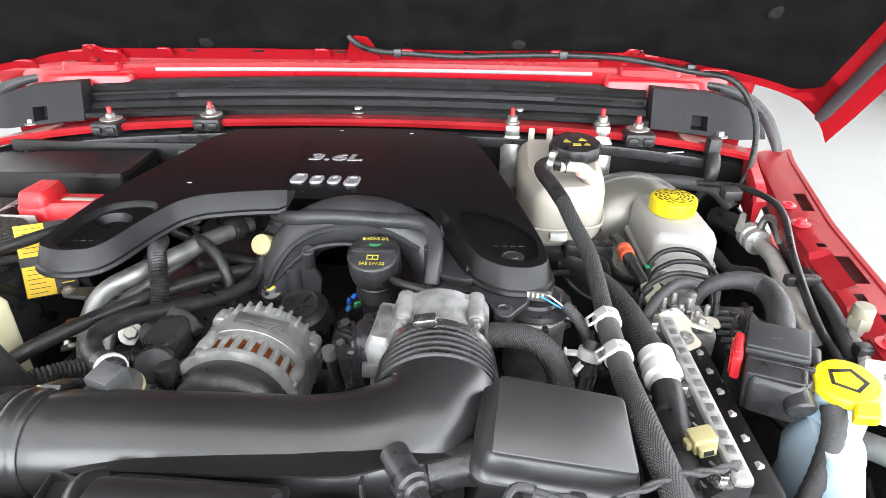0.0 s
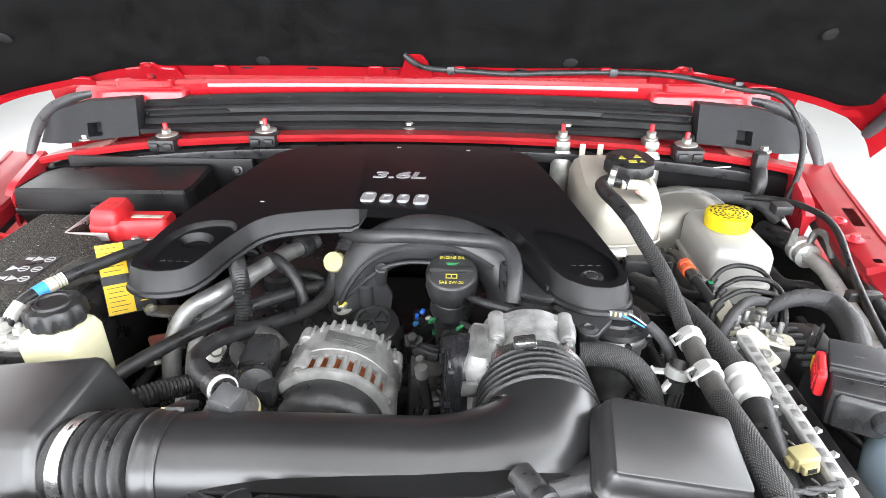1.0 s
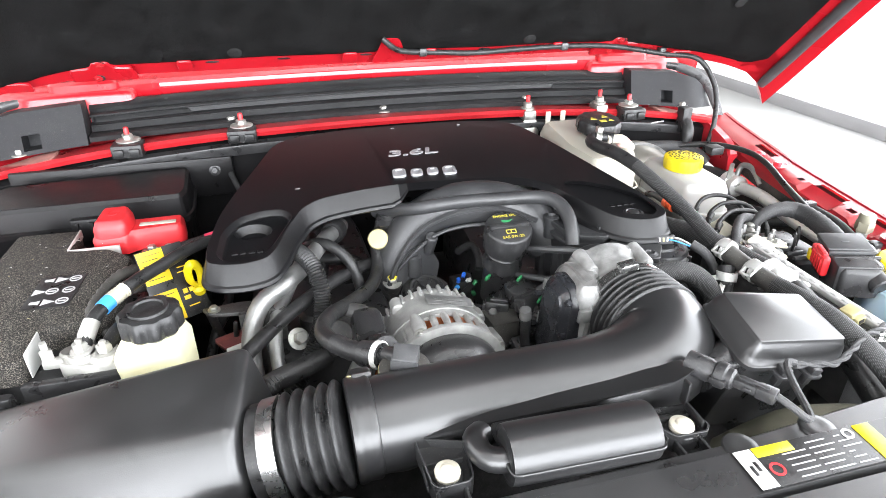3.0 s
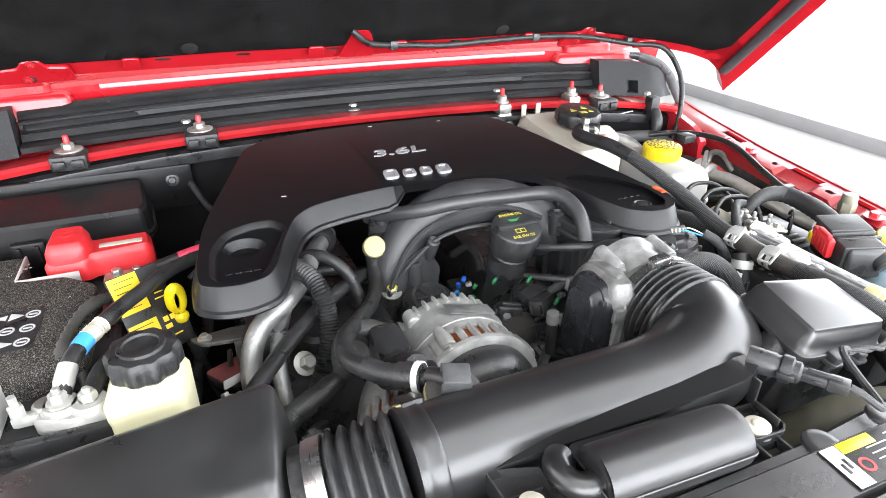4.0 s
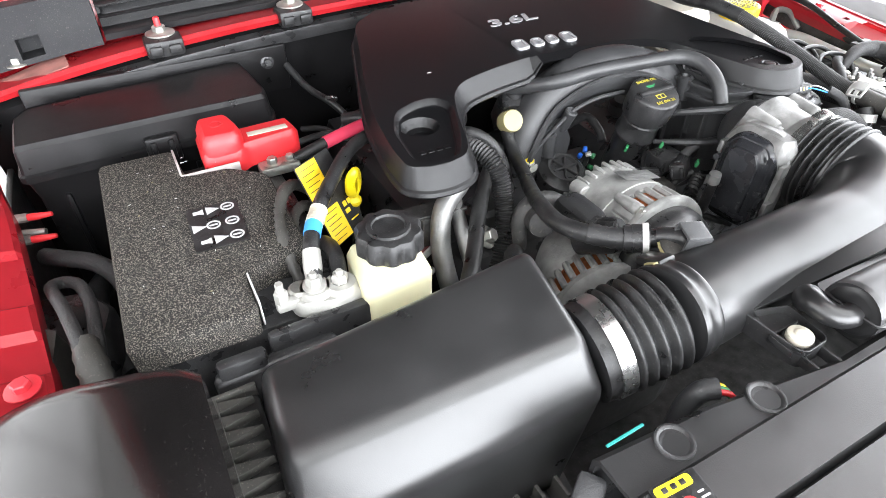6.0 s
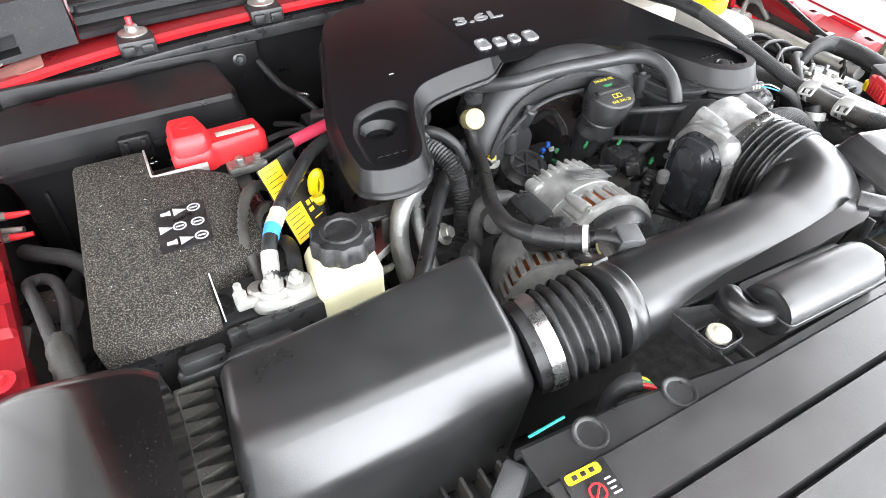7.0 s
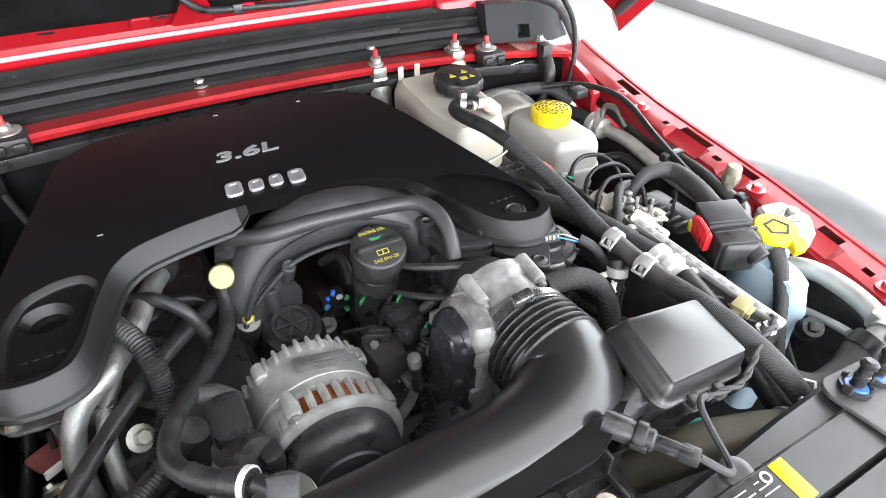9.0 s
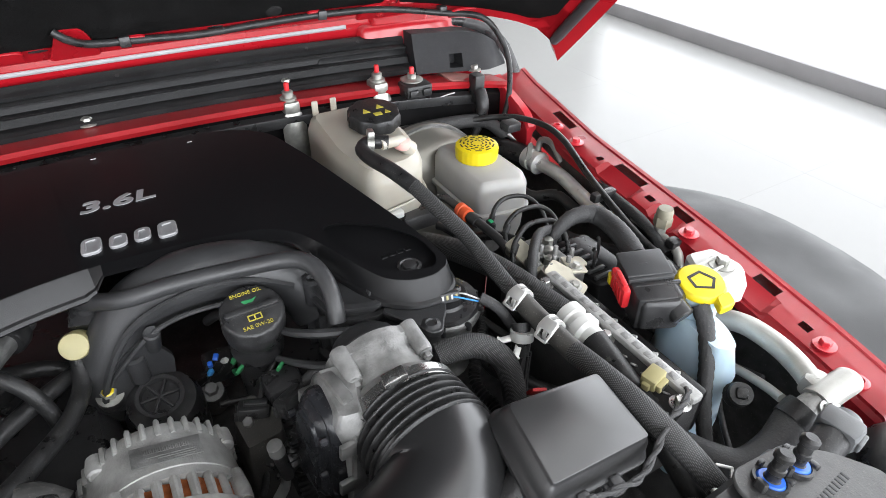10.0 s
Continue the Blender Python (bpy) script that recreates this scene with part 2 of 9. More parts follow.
def shift_in(poly, d):
    out, k = [], len(poly)
    for i in range(k):
        a, b, c = Vector(poly[i - 1][:2]), Vector(poly[i][:2]), Vector(poly[(i + 1) % k][:2])
        e, f = (b - a), (c - b)
        n1 = Vector((-e.y, e.x)).normalized() if e.length > 1e-9 else Vector((0, 0))
        n2 = Vector((-f.y, f.x)).normalized() if f.length > 1e-9 else n1
        m = n1 + n2
        m = m / max(0.4, m.dot(n1)) if m.length > 1e-6 else n1
        out.append(b + m * d)
    return out


def prism(bm, poly, prof, m=I4, start=True, end=True):
    """Stack an outline: prof holds (inset, height) pairs."""
    area = sum(poly[i - 1][0] * poly[i][1] - poly[i][0] * poly[i - 1][1] for i in range(len(poly)))
    if area < 0:
        poly = poly[::-1]
    loft(bm, [[m @ Vector((p.x, p.y, z)) for p in inset(poly, d)] for d, z in prof], start, end)
    return bm


def block(bm, a, b, r=0.003, m=I4, n=2):
    (x0, y0, z0), (x1, y1, z1) = a, b
    r = min(r, abs(x1 - x0) * 0.45, abs(y1 - y0) * 0.45, abs(z1 - z0) * 0.45)
    poly = fillet([(x0, y0), (x1, y0), (x1, y1), (x0, y1)], r * 1.6, n)
    return prism(bm, poly, [(r, z0), (r * 0.3, z0 + r * 0.3), (0, z0 + r), (0, z1 - r), (r * 0.3, z1 - r * 0.3), (r, z1)], m)


def along(o, d, roll=0):
    """A matrix at o whose z axis points along d."""
    return Matrix.Translation(o) @ Vector(d).to_track_quat("Z", "Y").to_matrix().to_4x4() @ pose(0, 0, 0, 0, 0, roll)


def bolt(bm, m, r=0.006, h=0.006, washer=1.7):
    lathe(bm, [(r * washer, 0), (r * washer, 0.0012), (r * 1.05, 0.0018), (r * 1.05, 0.0019)], m, 16)
    lathe(bm, [(r, 0.0017), (r, h - 0.001), (r * 0.85, h)], m, 6)
    return bm


def B():
    return bmesh.new()


def finish(name, bm, material, shift=(0, 0, 0), sharp=38):
    bmesh.ops.recalc_face_normals(bm, faces=bm.faces)
    bmesh.ops.translate(bm, verts=bm.verts, vec=-Vector(shift))
    me = bpy.data.meshes.new(name)
    bm.to_mesh(me)
    bm.free()
    me.materials.append(material)
    me.shade_smooth()
    me.set_sharp_from_angle(angle=radians(sharp))
    return me


def thing(name, label, category, base, group="", kind=""):
    ob = new(name)
    ob.location = base
    ob.empty_display_size = 0.02
    return tagged(ob, label, category, group, kind)


def part(name, bm, material, parent, label="", sharp=38):
    root = parent
    while root.parent:
        root = root.parent
    ob = new(name, finish(name, bm, material, root.location, sharp))
    ob.parent = parent
    return tagged(ob, label)


def solo(name, bm, material, label, category, base, group="", kind="", sharp=38):
    ob = new(name, finish(name, bm, material, base, sharp))
    ob.location = base
    return tagged(ob, label, category, group, kind)


def letters(text, size, m, depth=0.0006, bold=0.0):
    """Raised or printed writing as a mesh, its middle at m."""
    cu = bpy.data.curves.new("writing", "FONT")
    cu.body, cu.size, cu.extrude, cu.offset = text, size, depth, bold
    cu.align_x, cu.align_y, cu.resolution_u = "CENTER", "CENTER", 3
    ob = bpy.data.objects.new("writing", cu)
    scene.collection.objects.link(ob)
    me = bpy.data.meshes.new_from_object(ob.evaluated_get(bpy.context.evaluated_depsgraph_get()))
    bpy.data.objects.remove(ob)
    bm = bmesh.new()
    bm.from_mesh(me)
    bpy.data.meshes.remove(me)
    bm.transform(m)
    return bm


# ================= the showroom =================
def quad(bm, pts):
    bm.faces.new([bm.verts.new(p) for p in pts])
    return bm


def slab(name, a, b, material, label="", r=0.002):
    return solo(name, block(B(), a, b, r), material, label, "", (0, 0, 0), kind="structure")


floor = slab("floor", (-6, -6, -0.12), (5.6, 9, -0.012), JOINT, "polished pale grey showroom floor of large tiles")
slab("ceiling", (-6, -6, 5.6), (5.6, 9, 5.75), WALL, "plain white showroom ceiling")
slab("wall_north", (-6, 9, 0), (5.6, 9.2, 5.6), WALL, "plain white showroom wall")
slab("wall_east", (4.64, -6, 0), (4.70, 9, 0.118), SKIRT, "low grey plinth under the bright glazed wall")
slab("wall_east_head", (4.645, -6, 5.2), (5.0, 9, 5.6), WALL, "white band above the glazed wall")
slab("wall_west", (-5.5, -6, 0), (-5.36, 9, 0.16), SKIRT, "low grey plinth under the glazed wall")
slab("wall_west_head", (-5.5, -6, 5.2), (-5.36, 9, 5.6), WALL, "white band above the glazed wall")
slab("wall_south", (-5.5, -5.6, 0), (5.0, -5.46, 0.45), WALL, "plain white wall under the shop window")
slab("wall_south_head", (-5.5, -5.6, 4.6), (5.0, -5.46, 5.6), WALL, "white band above the shop window")
for nm, pts, mt in (
    ("backdrop_east", [(5.3, -6, 0), (5.3, 9, 0), (5.3, 9, 5.6), (5.3, -6, 5.6)], DAY),
    ("backdrop_west", [(-5.9, -6, 0), (-5.9, 9, 0), (-5.9, 9, 5.6), (-5.9, -6, 5.6)], DAY_WEST),
    ("backdrop_south", [(-6, -5.9, 0), (5.6, -5.9, 0), (5.6, -5.9, 5.6), (-6, -5.9, 5.6)], DAY_FRONT),
):
    solo(nm, quad(B(), pts), mt, "bright daylight behind the glass", "", (0, 0, 0), kind="structure")


def window(name, a, b, mullions):
    w = thing(name, "tall frameless showroom glazing with slim grey mullions", "", a, kind="structure")
    pane = part("pane", block(B(), a, b, 0.001), GLASS, w)
    pane.visible_shadow = False
    for m in mullions:
        part("mullion", block(B(), *m, 0.004), SKIRT, w)


window("window_1", (4.660, -6, 0.118), (4.672, 4.72, 5.2), [((4.645, y, 0.118), (4.695, y + 0.06, 5.2)) for y in (-3.0, 0.2)])
slab("wall_east_pier", (4.645, 4.72, 0.118), (4.80, 9, 5.2), WALL, "plain white wall beside the glazing")
window("window_2", (-5.4, -5.532, 0.45), (4.9, -5.52, 4.6), [((x, -5.55, 0.45), (x + 0.06, -5.48, 4.6)) for x in (-2.6, 2.2)])
window("window_3", (-5.432, -6, 0.16), (-5.42, 9, 5.2), [((-5.45, y, 0.16), (-5.38, y + 0.06, 5.2)) for y in (-3.0, 0.2, 5.4)])
# panels out of view, added for fill and for reflections in the black covers
for y in (-1.5, -0.4, 0.7, 4.6):
    for x in (0.3, 3.1):
        lamp = thing("added_ceiling_light", "flat square white ceiling light panel, added out of view", "ceiling light", (x, y, 5.6), "showroom ceiling lights")
        f = B()
        for a, b in (((-0.84, -0.44), (0.84, -0.4)), ((-0.84, 0.4), (0.84, 0.44)), ((-0.84, -0.4), (-0.8, 0.4)), ((0.8, -0.4), (0.84, 0.4))):
            block(f, (x + a[0], y + a[1], 5.565), (x + b[0], y + b[1], 5.6), 0.003)
        part("frame", f, WALL, lamp)
        part("diffuser", block(B(), (x - 0.798, y - 0.398, 5.575), (x + 0.798, y + 0.398, 5.59), 0.002), LAMP, lamp, "glowing white diffuser")

# ================= the car's body =================
car = thing("car_body", "red off-road car with its hood open, front end in the showroom", "car", (0, 0.6, 0))


def mirror(bm):
    bmesh.ops.transform(bm, matrix=Matrix.Diagonal((-1, 1, 1, 1)), verts=bm.verts)
    return bm


def shelf_z(x):
    return 1.277 - 0.066 * x * x - 0.1 * x ** 4


RAIL = [(0.735, 1.06, 1.205), (0.715, 1.0, 1.203), (0.668, 0.773, 1.191), (0.641, 0.515, 1.176), (0.648, 0.32, 1.137), (0.652, 0.1, 1.085), (0.640, -0.02, 1.04)]


def rail_at(y):
    for a, b in zip(RAIL, RAIL[1:]):
        if a[1] >= y >= b[1]:
            u = (a[1] - y) / (a[1] - b[1])
            return Vector(a).lerp(Vector(b), u)
    return Vector(RAIL[-1])


def rail(side):
    """The fender's inner rail: a pressed shelf with slots, and a flange down to the engine bay."""
    bm = B()
    slots = [(0.875, 0.815), (0.690, 0.628), (0.568, 0.532), (0.425, 0.392), (0.21, 0.15)]
    holes = [(0.722, 0.712), (0.607, 0.592), (0.352, 0.338)]
    dips = [(0.700, 0.622), (0.582, 0.534), (0.442, 0.385), (0.23, 0.13)]
    ys = sorted({1.06, -0.02, *[v for s in slots + holes for v in s], *[v + d for s in dips for v in s for d in (0.004, -0.004)], *[round(1.05 - 0.03 * i, 3) for i in range(36)]}, reverse=True)
    lip = -0.026 if side > 0 else -0.048
    cols = [(lip, -0.026 if side > 0 else -0.034), (lip + 0.001, -0.014), (lip + 0.005, -0.008), (-0.020, -0.004), (-0.006, 0.0), (0.006, 0.0), (0.024, 0.0), (0.030, 0.0), (0.0315, 0.0022), (0.038, 0.0026), (0.0395, 0.0), (0.044, -0.02), (0.046, -0.26)]
    grid = []
    for y in ys:
        c = rail_at(y)
        low = max(step(a + 0.004, a - 0.004, y) * step(b - 0.004, b + 0.004, y) for a, b in dips)
        grid.append([bm.verts.new((c.x + dx, y, c.z + dz - (0.006 * low if k in (2, 3, 4) else 0))) for k, (dx, dz) in enumerate(cols)])
    for i in range(len(ys) - 1):
        mid = (ys[i] + ys[i + 1]) / 2
        for j in range(len(cols) - 1):
            if j == 5 and any(a > mid > b for a, b in slots):
                continue
            if j == 4 and any(a > mid > b for a, b in holes):
                continue
            bm.faces.new((grid[i][j], grid[i][j + 1], grid[i + 1][j + 1], grid[i + 1][j]))
    bmesh.ops.solidify(bm, geom=bm.faces[:], thickness=0.0015)
    if side < 0:
        bmesh.ops.translate(bm, verts=[v for v in bm.verts], vec=(0.022, 0, 0))
    return bm if side > 0 else mirror(bm)


def flare(side):
    bm = B()
    rings = []
    for i in range(25):
        y = 0.98 - i * 0.055
        out = 0.74 + 0.33 * max(0.0, 1 - ((y - 0.55) / 0.46) ** 2) ** 0.45 if abs(y - 0.55) < 0.46 else 0.75
        top = 1.022 - 0.5 * max(0, y - 0.6) ** 2 - 0.25 * max(0, 0.5 - y) ** 2
        w = out - 0.70
        prof = [(0.70, top + 0.012), (0.70 + w * 0.5, top + 0.012), (0.70 + w * 0.8, top + 0.004), (out - 0.012, top - 0.012), (out, top - 0.035), (out, top - 0.11), (out - 0.02, top - 0.12), (0.70, top - 0.10)]
        rings.append([Vector((x, y, z)) for x, z in prof])
    loft(bm, rings)
    return bm if side > 0 else mirror(bm)


for side in (1, -1):
    fen = part("fender", rail(side), RED_LIT, car, "red painted inner fender rail with slots", sharp=18)
    part("flare", flare(side), FLARE, fen, "grey plastic wheel arch flare")
    b = block(B(), (0.700, -0.02, 0.45), (0.712, 1.25, 1.02), 0.004)
    part("side_panel", b if side > 0 else mirror(b), RED, fen)
    for y, dx in ((0.773, 0), (0.515, 0), (0.318, 0.004)):
        c = rail_at(y)
        b = bolt(B(), along((side * (c.x - 0.008 + dx), y, c.z + 0.001), (0, 0, 1)), 0.007, 0.008, 1.9)
        part("bolt", b, RED_LIT, fen, "red painted hexagon bolt")
    for y in (0.83, 0.462, 0.27):
        c = rail_at(y)
        b = lathe(B(), [(0.011, 0), (0.011, 0.003), (0.008, 0.005), (0.005, 0.005), (0.005, 0.002)], along((side * (c.x - 0.012), y, c.z), (0, 0, 1)), 18)
        part("grommet", b, RED_LIT, fen, "raised round boss in red paint")
    b = B()
    rear = [(1.035, 0.012), (0.97, 0.010), (0.92, 0.006), (0.895, 0.002), (0.880, -0.006), (0.872, -0.014)]
    loft(b, [[rail_at(y) + Vector((dx, 0, dz)) for dx, dz in ((-0.046, -0.06), (-0.050, up - 0.006), (-0.046, up), (-0.032, up), (-0.029, up - 0.005), (-0.036, up - 0.012), (-0.042, -0.06))] for y, up in rear])
    if side < 0:
        bmesh.ops.translate(b, verts=b.verts[:], vec=(0.022, 0, 0))
    part("rear_wall", b if side > 0 else mirror(b), RED_LIT, fen, "red raised wall at the rear of the rail")
    # dark strip below the slots, in place of the shade inside the rail
    b = B()
    loft(b, [[rail_at(y) + Vector(d) for d in ((-0.020, 0, -0.014), (0.044, 0, -0.014), (0.044, 0, -0.05), (-0.020, 0, -0.05))] for y in (1.05, 0.9, 0.773, 0.65, 0.515, 0.4, 0.32, 0.2, 0.1, 0.0)])
    part("slot_shade", b if side > 0 else mirror(b), GRIME, fen, "dark strip standing for the shade under the rail slots")
    b = block(B(), (0.668, 0.0, 0.60), (0.676, 1.0, 1.12), 0.002)
    part("inner_panel", b if side > 0 else mirror(b), GRIME, fen, "black inner fender liner")

# red cowl shelf, the firewall below it and the windscreen frame behind
xs = [i * 0.04 for i in range(-17, 18)]


def sweep(prof, xs, zf, bow=0.0, solid=True):
    """Pull a (y, z) outline along x, following the height zf(x)."""
    bm = B()
    loft(bm, [[Vector((x, y - bow * (0.4 - x * x), z + zf(x))) for y, z in prof] for x in xs])
    return bm


shelf = part("cowl_shelf", sweep([(0.984, -0.017), (0.982, -0.010), (0.986, -0.005), (1.045, -0.010), (1.052, -0.012), (1.052, -0.018), (0.99, -0.014), (0.987, -0.017)], xs, shelf_z), RED_DULL, car, "dusty red painted cowl flange")
fw = part("firewall", sweep([(0.992, -0.03), (1.0, -0.024), (1.03, -0.024), (1.03, -0.70), (1.02, -0.70), (1.012, -0.16), (0.998, -0.09)], xs, shelf_z), FUSE, car, "black firewall under the cowl")
part("lip", sweep([(0.975, -0.032), (0.976, -0.027), (0.992, -0.025), (0.995, -0.031), (0.985, -0.045), (0.980, -0.045)], xs[2:-2], shelf_z), BLACK, fw, "black rubber lip")
ws = part("windscreen_frame", sweep([(1.112, 0.0), (1.0985, 0.046), (1.0965, 0.060), (1.102, 0.066), (1.140, 0.068), (1.1525, 0.083), (1.34, 0.083), (1.34, -0.2), (1.10, -0.2)], [i * 0.05 for i in range(-14, 15)], lambda x: 1.277 - 0.03 * x * x), RED, car, "red windscreen frame")
# opaque dark panel out of view, added so the engine cover reflects black
part("windscreen", sweep([(1.155, 0.0845), (1.30, 0.35), (1.34, 0.35), (1.34, 0.0845)], [i * 0.05 for i in range(-14, 15)], lambda x: 1.277 - 0.03 * x * x), AIRLID, ws, "unseen dark windscreen panel, added as a black reflection for the cover")
part("trim_strip", sweep([(1.0975, 0.0480), (1.0945, 0.0495), (1.0935, 0.0520), (1.0945, 0.0545), (1.0975, 0.0555), (1.0985, 0.0500)], [i * 0.04 - 0.39 for i in range(21)], lambda x: 1.280 - 0.02 * x * x), TRIM, ws, "pale grey windscreen trim strip")
for side in (1, -1):
    b = B()
    prism(b, fillet([(0.43, 1.075), (0.60, 1.075), (0.66, 1.10), (0.66, 1.16), (0.43, 1.16)], 0.015, 3), [(0, 1.26), (0, 1.318), (0.004, 1.325), (0.012, 1.328)])
    prism(b, fillet([(0.455, 1.085), (0.56, 1.08), (0.58, 1.13), (0.455, 1.13)], 0.01, 3), [(0, 1.32), (0, 1.338), (0.004, 1.343)])
    part("hinge_base", b if side > 0 else mirror(b), RED, ws, "red hood hinge cover")


for side in (1, -1):
    b = prism(B(), fillet([(0.555, 0.992), (0.645, 0.985), (0.672, 1.000), (0.668, 1.030), (0.560, 1.050)], 0.008), [(0, 0), (0, 0.003), (0.001, 0.004)])
    for v in b.verts:
        v.co.z += shelf_z(v.co.x) - 0.0085 - 0.10 * max(0, v.co.x - 0.62)
    part("flange_ear", b if side > 0 else mirror(b), DUSTY_RED, shelf, "dust-covered red flange ear")


def cowl_panel():
    c = thing("cowl", "dark grey moulded rubber cowl seal across the bay", "cowl", (0, 1.07, 1.27))
    prof = [(1.028, -0.010), (1.028, -0.002), (1.031, 0.000), (1.050, 0.0015), (1.055, 0.011), (1.0535, 0.0125), (1.0555, 0.0145), (1.0635, 0.0155), (1.0645, 0.0228), (1.059, 0.0246), (1.059, 0.0272), (1.063, 0.0296), (1.069, 0.030), (1.068, 0.0363), (1.071, 0.0392), (1.076, 0.0424), (1.086, 0.0448), (1.092, 0.040), (1.094, -0.012)]
    strip = [i * 0.025 for i in range(-20, 21)]
    part("seal", sweep(prof, [-0.504, *strip, 0.504], lambda x: 1.277 - 0.05 * x * x), FOAM, c)
    for x in (-0.38, -0.23, 0.05, 0.19, 0.33, 0.42):
        part("hole", lathe(B(), [(0.0028, -0.001), (0.0028, 0.0005)], along((x, 1.0725, 1.3175 - 0.05 * x * x), (0, -0.5, 0.8)), 10), RUBBER, c)
    for side in (1, -1):
        b = prism(B(), fillet([(0.335, 0.006), (0.50, 0.002), (0.50, 0.030), (0.345, 0.034)], 0.008), [(0, -0.02), (0, 0.004), (0.003, 0.006)], Matrix.Translation((0, 1.058, 1.262)) @ pose(0, 0, 0, 70))
        part("step", b if side > 0 else mirror(b), FOAM, c)
        # end block with its square pocket
        b = B()
        gx = [0.508, 0.545, 0.578, 0.606, 0.635, 0.665, 0.690, 0.710, 0.724]
        edge = [(0.50, 1.316), (0.607, 1.307), (0.66, 1.293), (0.705, 1.267), (0.73, 1.238)]

        def crown(x):
            for (xa, za), (xb, zb) in zip(edge, edge[1:]):
                if x <= xb:
                    return za + (zb - za) * (x - xa) / (xb - xa)
            return edge[-1][1]

        z_of = lambda x, f: (1.250 - 0.125 * max(0, x - 0.52)) * (1 - f) + f * max(crown(x), 1.235)
        rows = [0.0, 0.10, 0.46, 1.0]
        v = [[b.verts.new((x, 1.028 + 0.018 * f + 0.5 * max(0, x - 0.66), z_of(x, f))) for x in gx] for f in rows]
        back = [[b.verts.new((x, 1.10, z_of(x, f))) for x in gx] for f in rows]
        for i in range(3):
            for j in range(8):
                if (i, j) != (1, 2):
                    b.faces.new((v[i][j], v[i][j + 1], v[i + 1][j + 1], v[i + 1][j]))
        for j in range(8):
            b.faces.new((v[3][j], v[3][j + 1], back[3][j + 1], back[3][j]))
            b.faces.new((v[0][j], v[0][j + 1], back[0][j + 1], back[0][j]))
        for i in range(3):
            b.faces.new((v[i][8], back[i][8], back[i + 1][8], v[i + 1][8]))
            b.faces.new((v[i][0], back[i][0], back[i + 1][0], v[i + 1][0]))
        loopv = [v[1][2], v[1][3], v[2][3], v[2][2]]
        deep = [b.verts.new(p.co + Vector((0, 0.03, 0))) for p in loopv]
        for k in range(4):
            b.faces.new((loopv[k], loopv[(k + 1) % 4], deep[(k + 1) % 4], deep[k]))
        b.faces.new(deep)
        bmesh.ops.bevel(b, geom=[e for e in b.edges if e.calc_face_angle(0) > 0.7], offset=0.003, segments=2, affect="EDGES")
        cap = part("end_block", b if side > 0 else mirror(b), surface("grey_foam_block", (0.018, 0.0185, 0.020), 0.6, var=0.3, scale=30, bump=0.3, dust=0.2, spec=0.2) if side > 0 else bpy.data.materials["grey_foam_block"], c, "dark grey foam end block with a square pocket")
        b = tube(B(), [(0.585, 1.085, 1.318), (0.64, 1.078, 1.309), (0.685, 1.072, 1.291), (0.718, 1.066, 1.262), (0.738, 1.060, 1.228), (0.748, 1.052, 1.200), (0.735, 1.040, 1.190)], [0.004, 0.009, 0.011, 0.011, 0.010, 0.008, 0.005], 10, 0.012, flat=0.45)
        part("end_trim", b if side > 0 else mirror(b), BLACK, c, "dark plastic corner trim")


cowl_panel()

# hood: panel, inner frame, liner, seal and the washer hose on it
UP, OUT, REAR = Vector((0, -0.685, 0.728)), Vector((0, 0.728, 0.685)), Vector((0, 1.0393, 1.4199))
EDGE = [(0.0, -0.058), (0.50, -0.058), (0.58, -0.050), (0.64, -0.038), (0.68, -0.028), (0.715, -0.024), (0.742, -0.036), (0.760, -0.055), (0.775, -0.076), (0.80, -0.09)]


def hood_edge(x):
    """How far below the hinge line the hood's rear edge lies, with the arched cut-out at its corners."""
    for (a, p), (b, q) in zip(EDGE, EDGE[1:]):
        if abs(x) <= b:
            return p + (q - p) * (abs(x) - a) / (b - a)
    return EDGE[-1][1]


def hood_at(x, s, n=0.0):
    u = max(0.0, (abs(x) - 0.42) / 0.36)
    return REAR + Vector((x * (1 - 0.05 * max(s, 0)), 0, 0)) + UP * s + OUT * (n - 0.1447 * u ** 2.18)


hood = thing("hood", "open red hood with a black felt liner inside", "hood", (0, 1.0, 1.39))
hx = sorted({*[i * 0.04 for i in range(-16, 17)], *[k * a for k in (-1, 1) for a in (0.655, 0.67, 0.685, 0.70, 0.715, 0.73, 0.742, 0.752, 0.76, 0.768, 0.775)]})
hs = [0.0, 0.012, 0.03, 0.08, 0.16, 0.3, 0.5, 0.75, 1.0]


def sheet(bm, xs, ss, n0, n1):
    """A thick skin that follows the hood between the depths n0 and n1."""
    top = [[bm.verts.new(hood_at(x, hood_edge(x) + f * (1.2 - hood_edge(x)), n1)) for x in xs] for f in ss]
    low = [[bm.verts.new(hood_at(x, hood_edge(x) + f * (1.2 - hood_edge(x)), n0)) for x in xs] for f in ss]
    for g in (top, low):
        for a, b in zip(g, g[1:]):
            for i in range(len(xs) - 1):
                bm.faces.new((a[i], a[i + 1], b[i + 1], b[i]))
    for i in range(len(xs) - 1):
        bm.faces.new((top[0][i], low[0][i], low[0][i + 1], top[0][i + 1]))
        bm.faces.new((top[-1][i], low[-1][i], low[-1][i + 1], top[-1][i + 1]))
    for j in range(len(ss) - 1):
        bm.faces.new((top[j][0], low[j][0], low[j + 1][0], top[j + 1][0]))
        bm.faces.new((top[j][-1], low[j][-1], low[j + 1][-1], top[j + 1][-1]))
    return bm


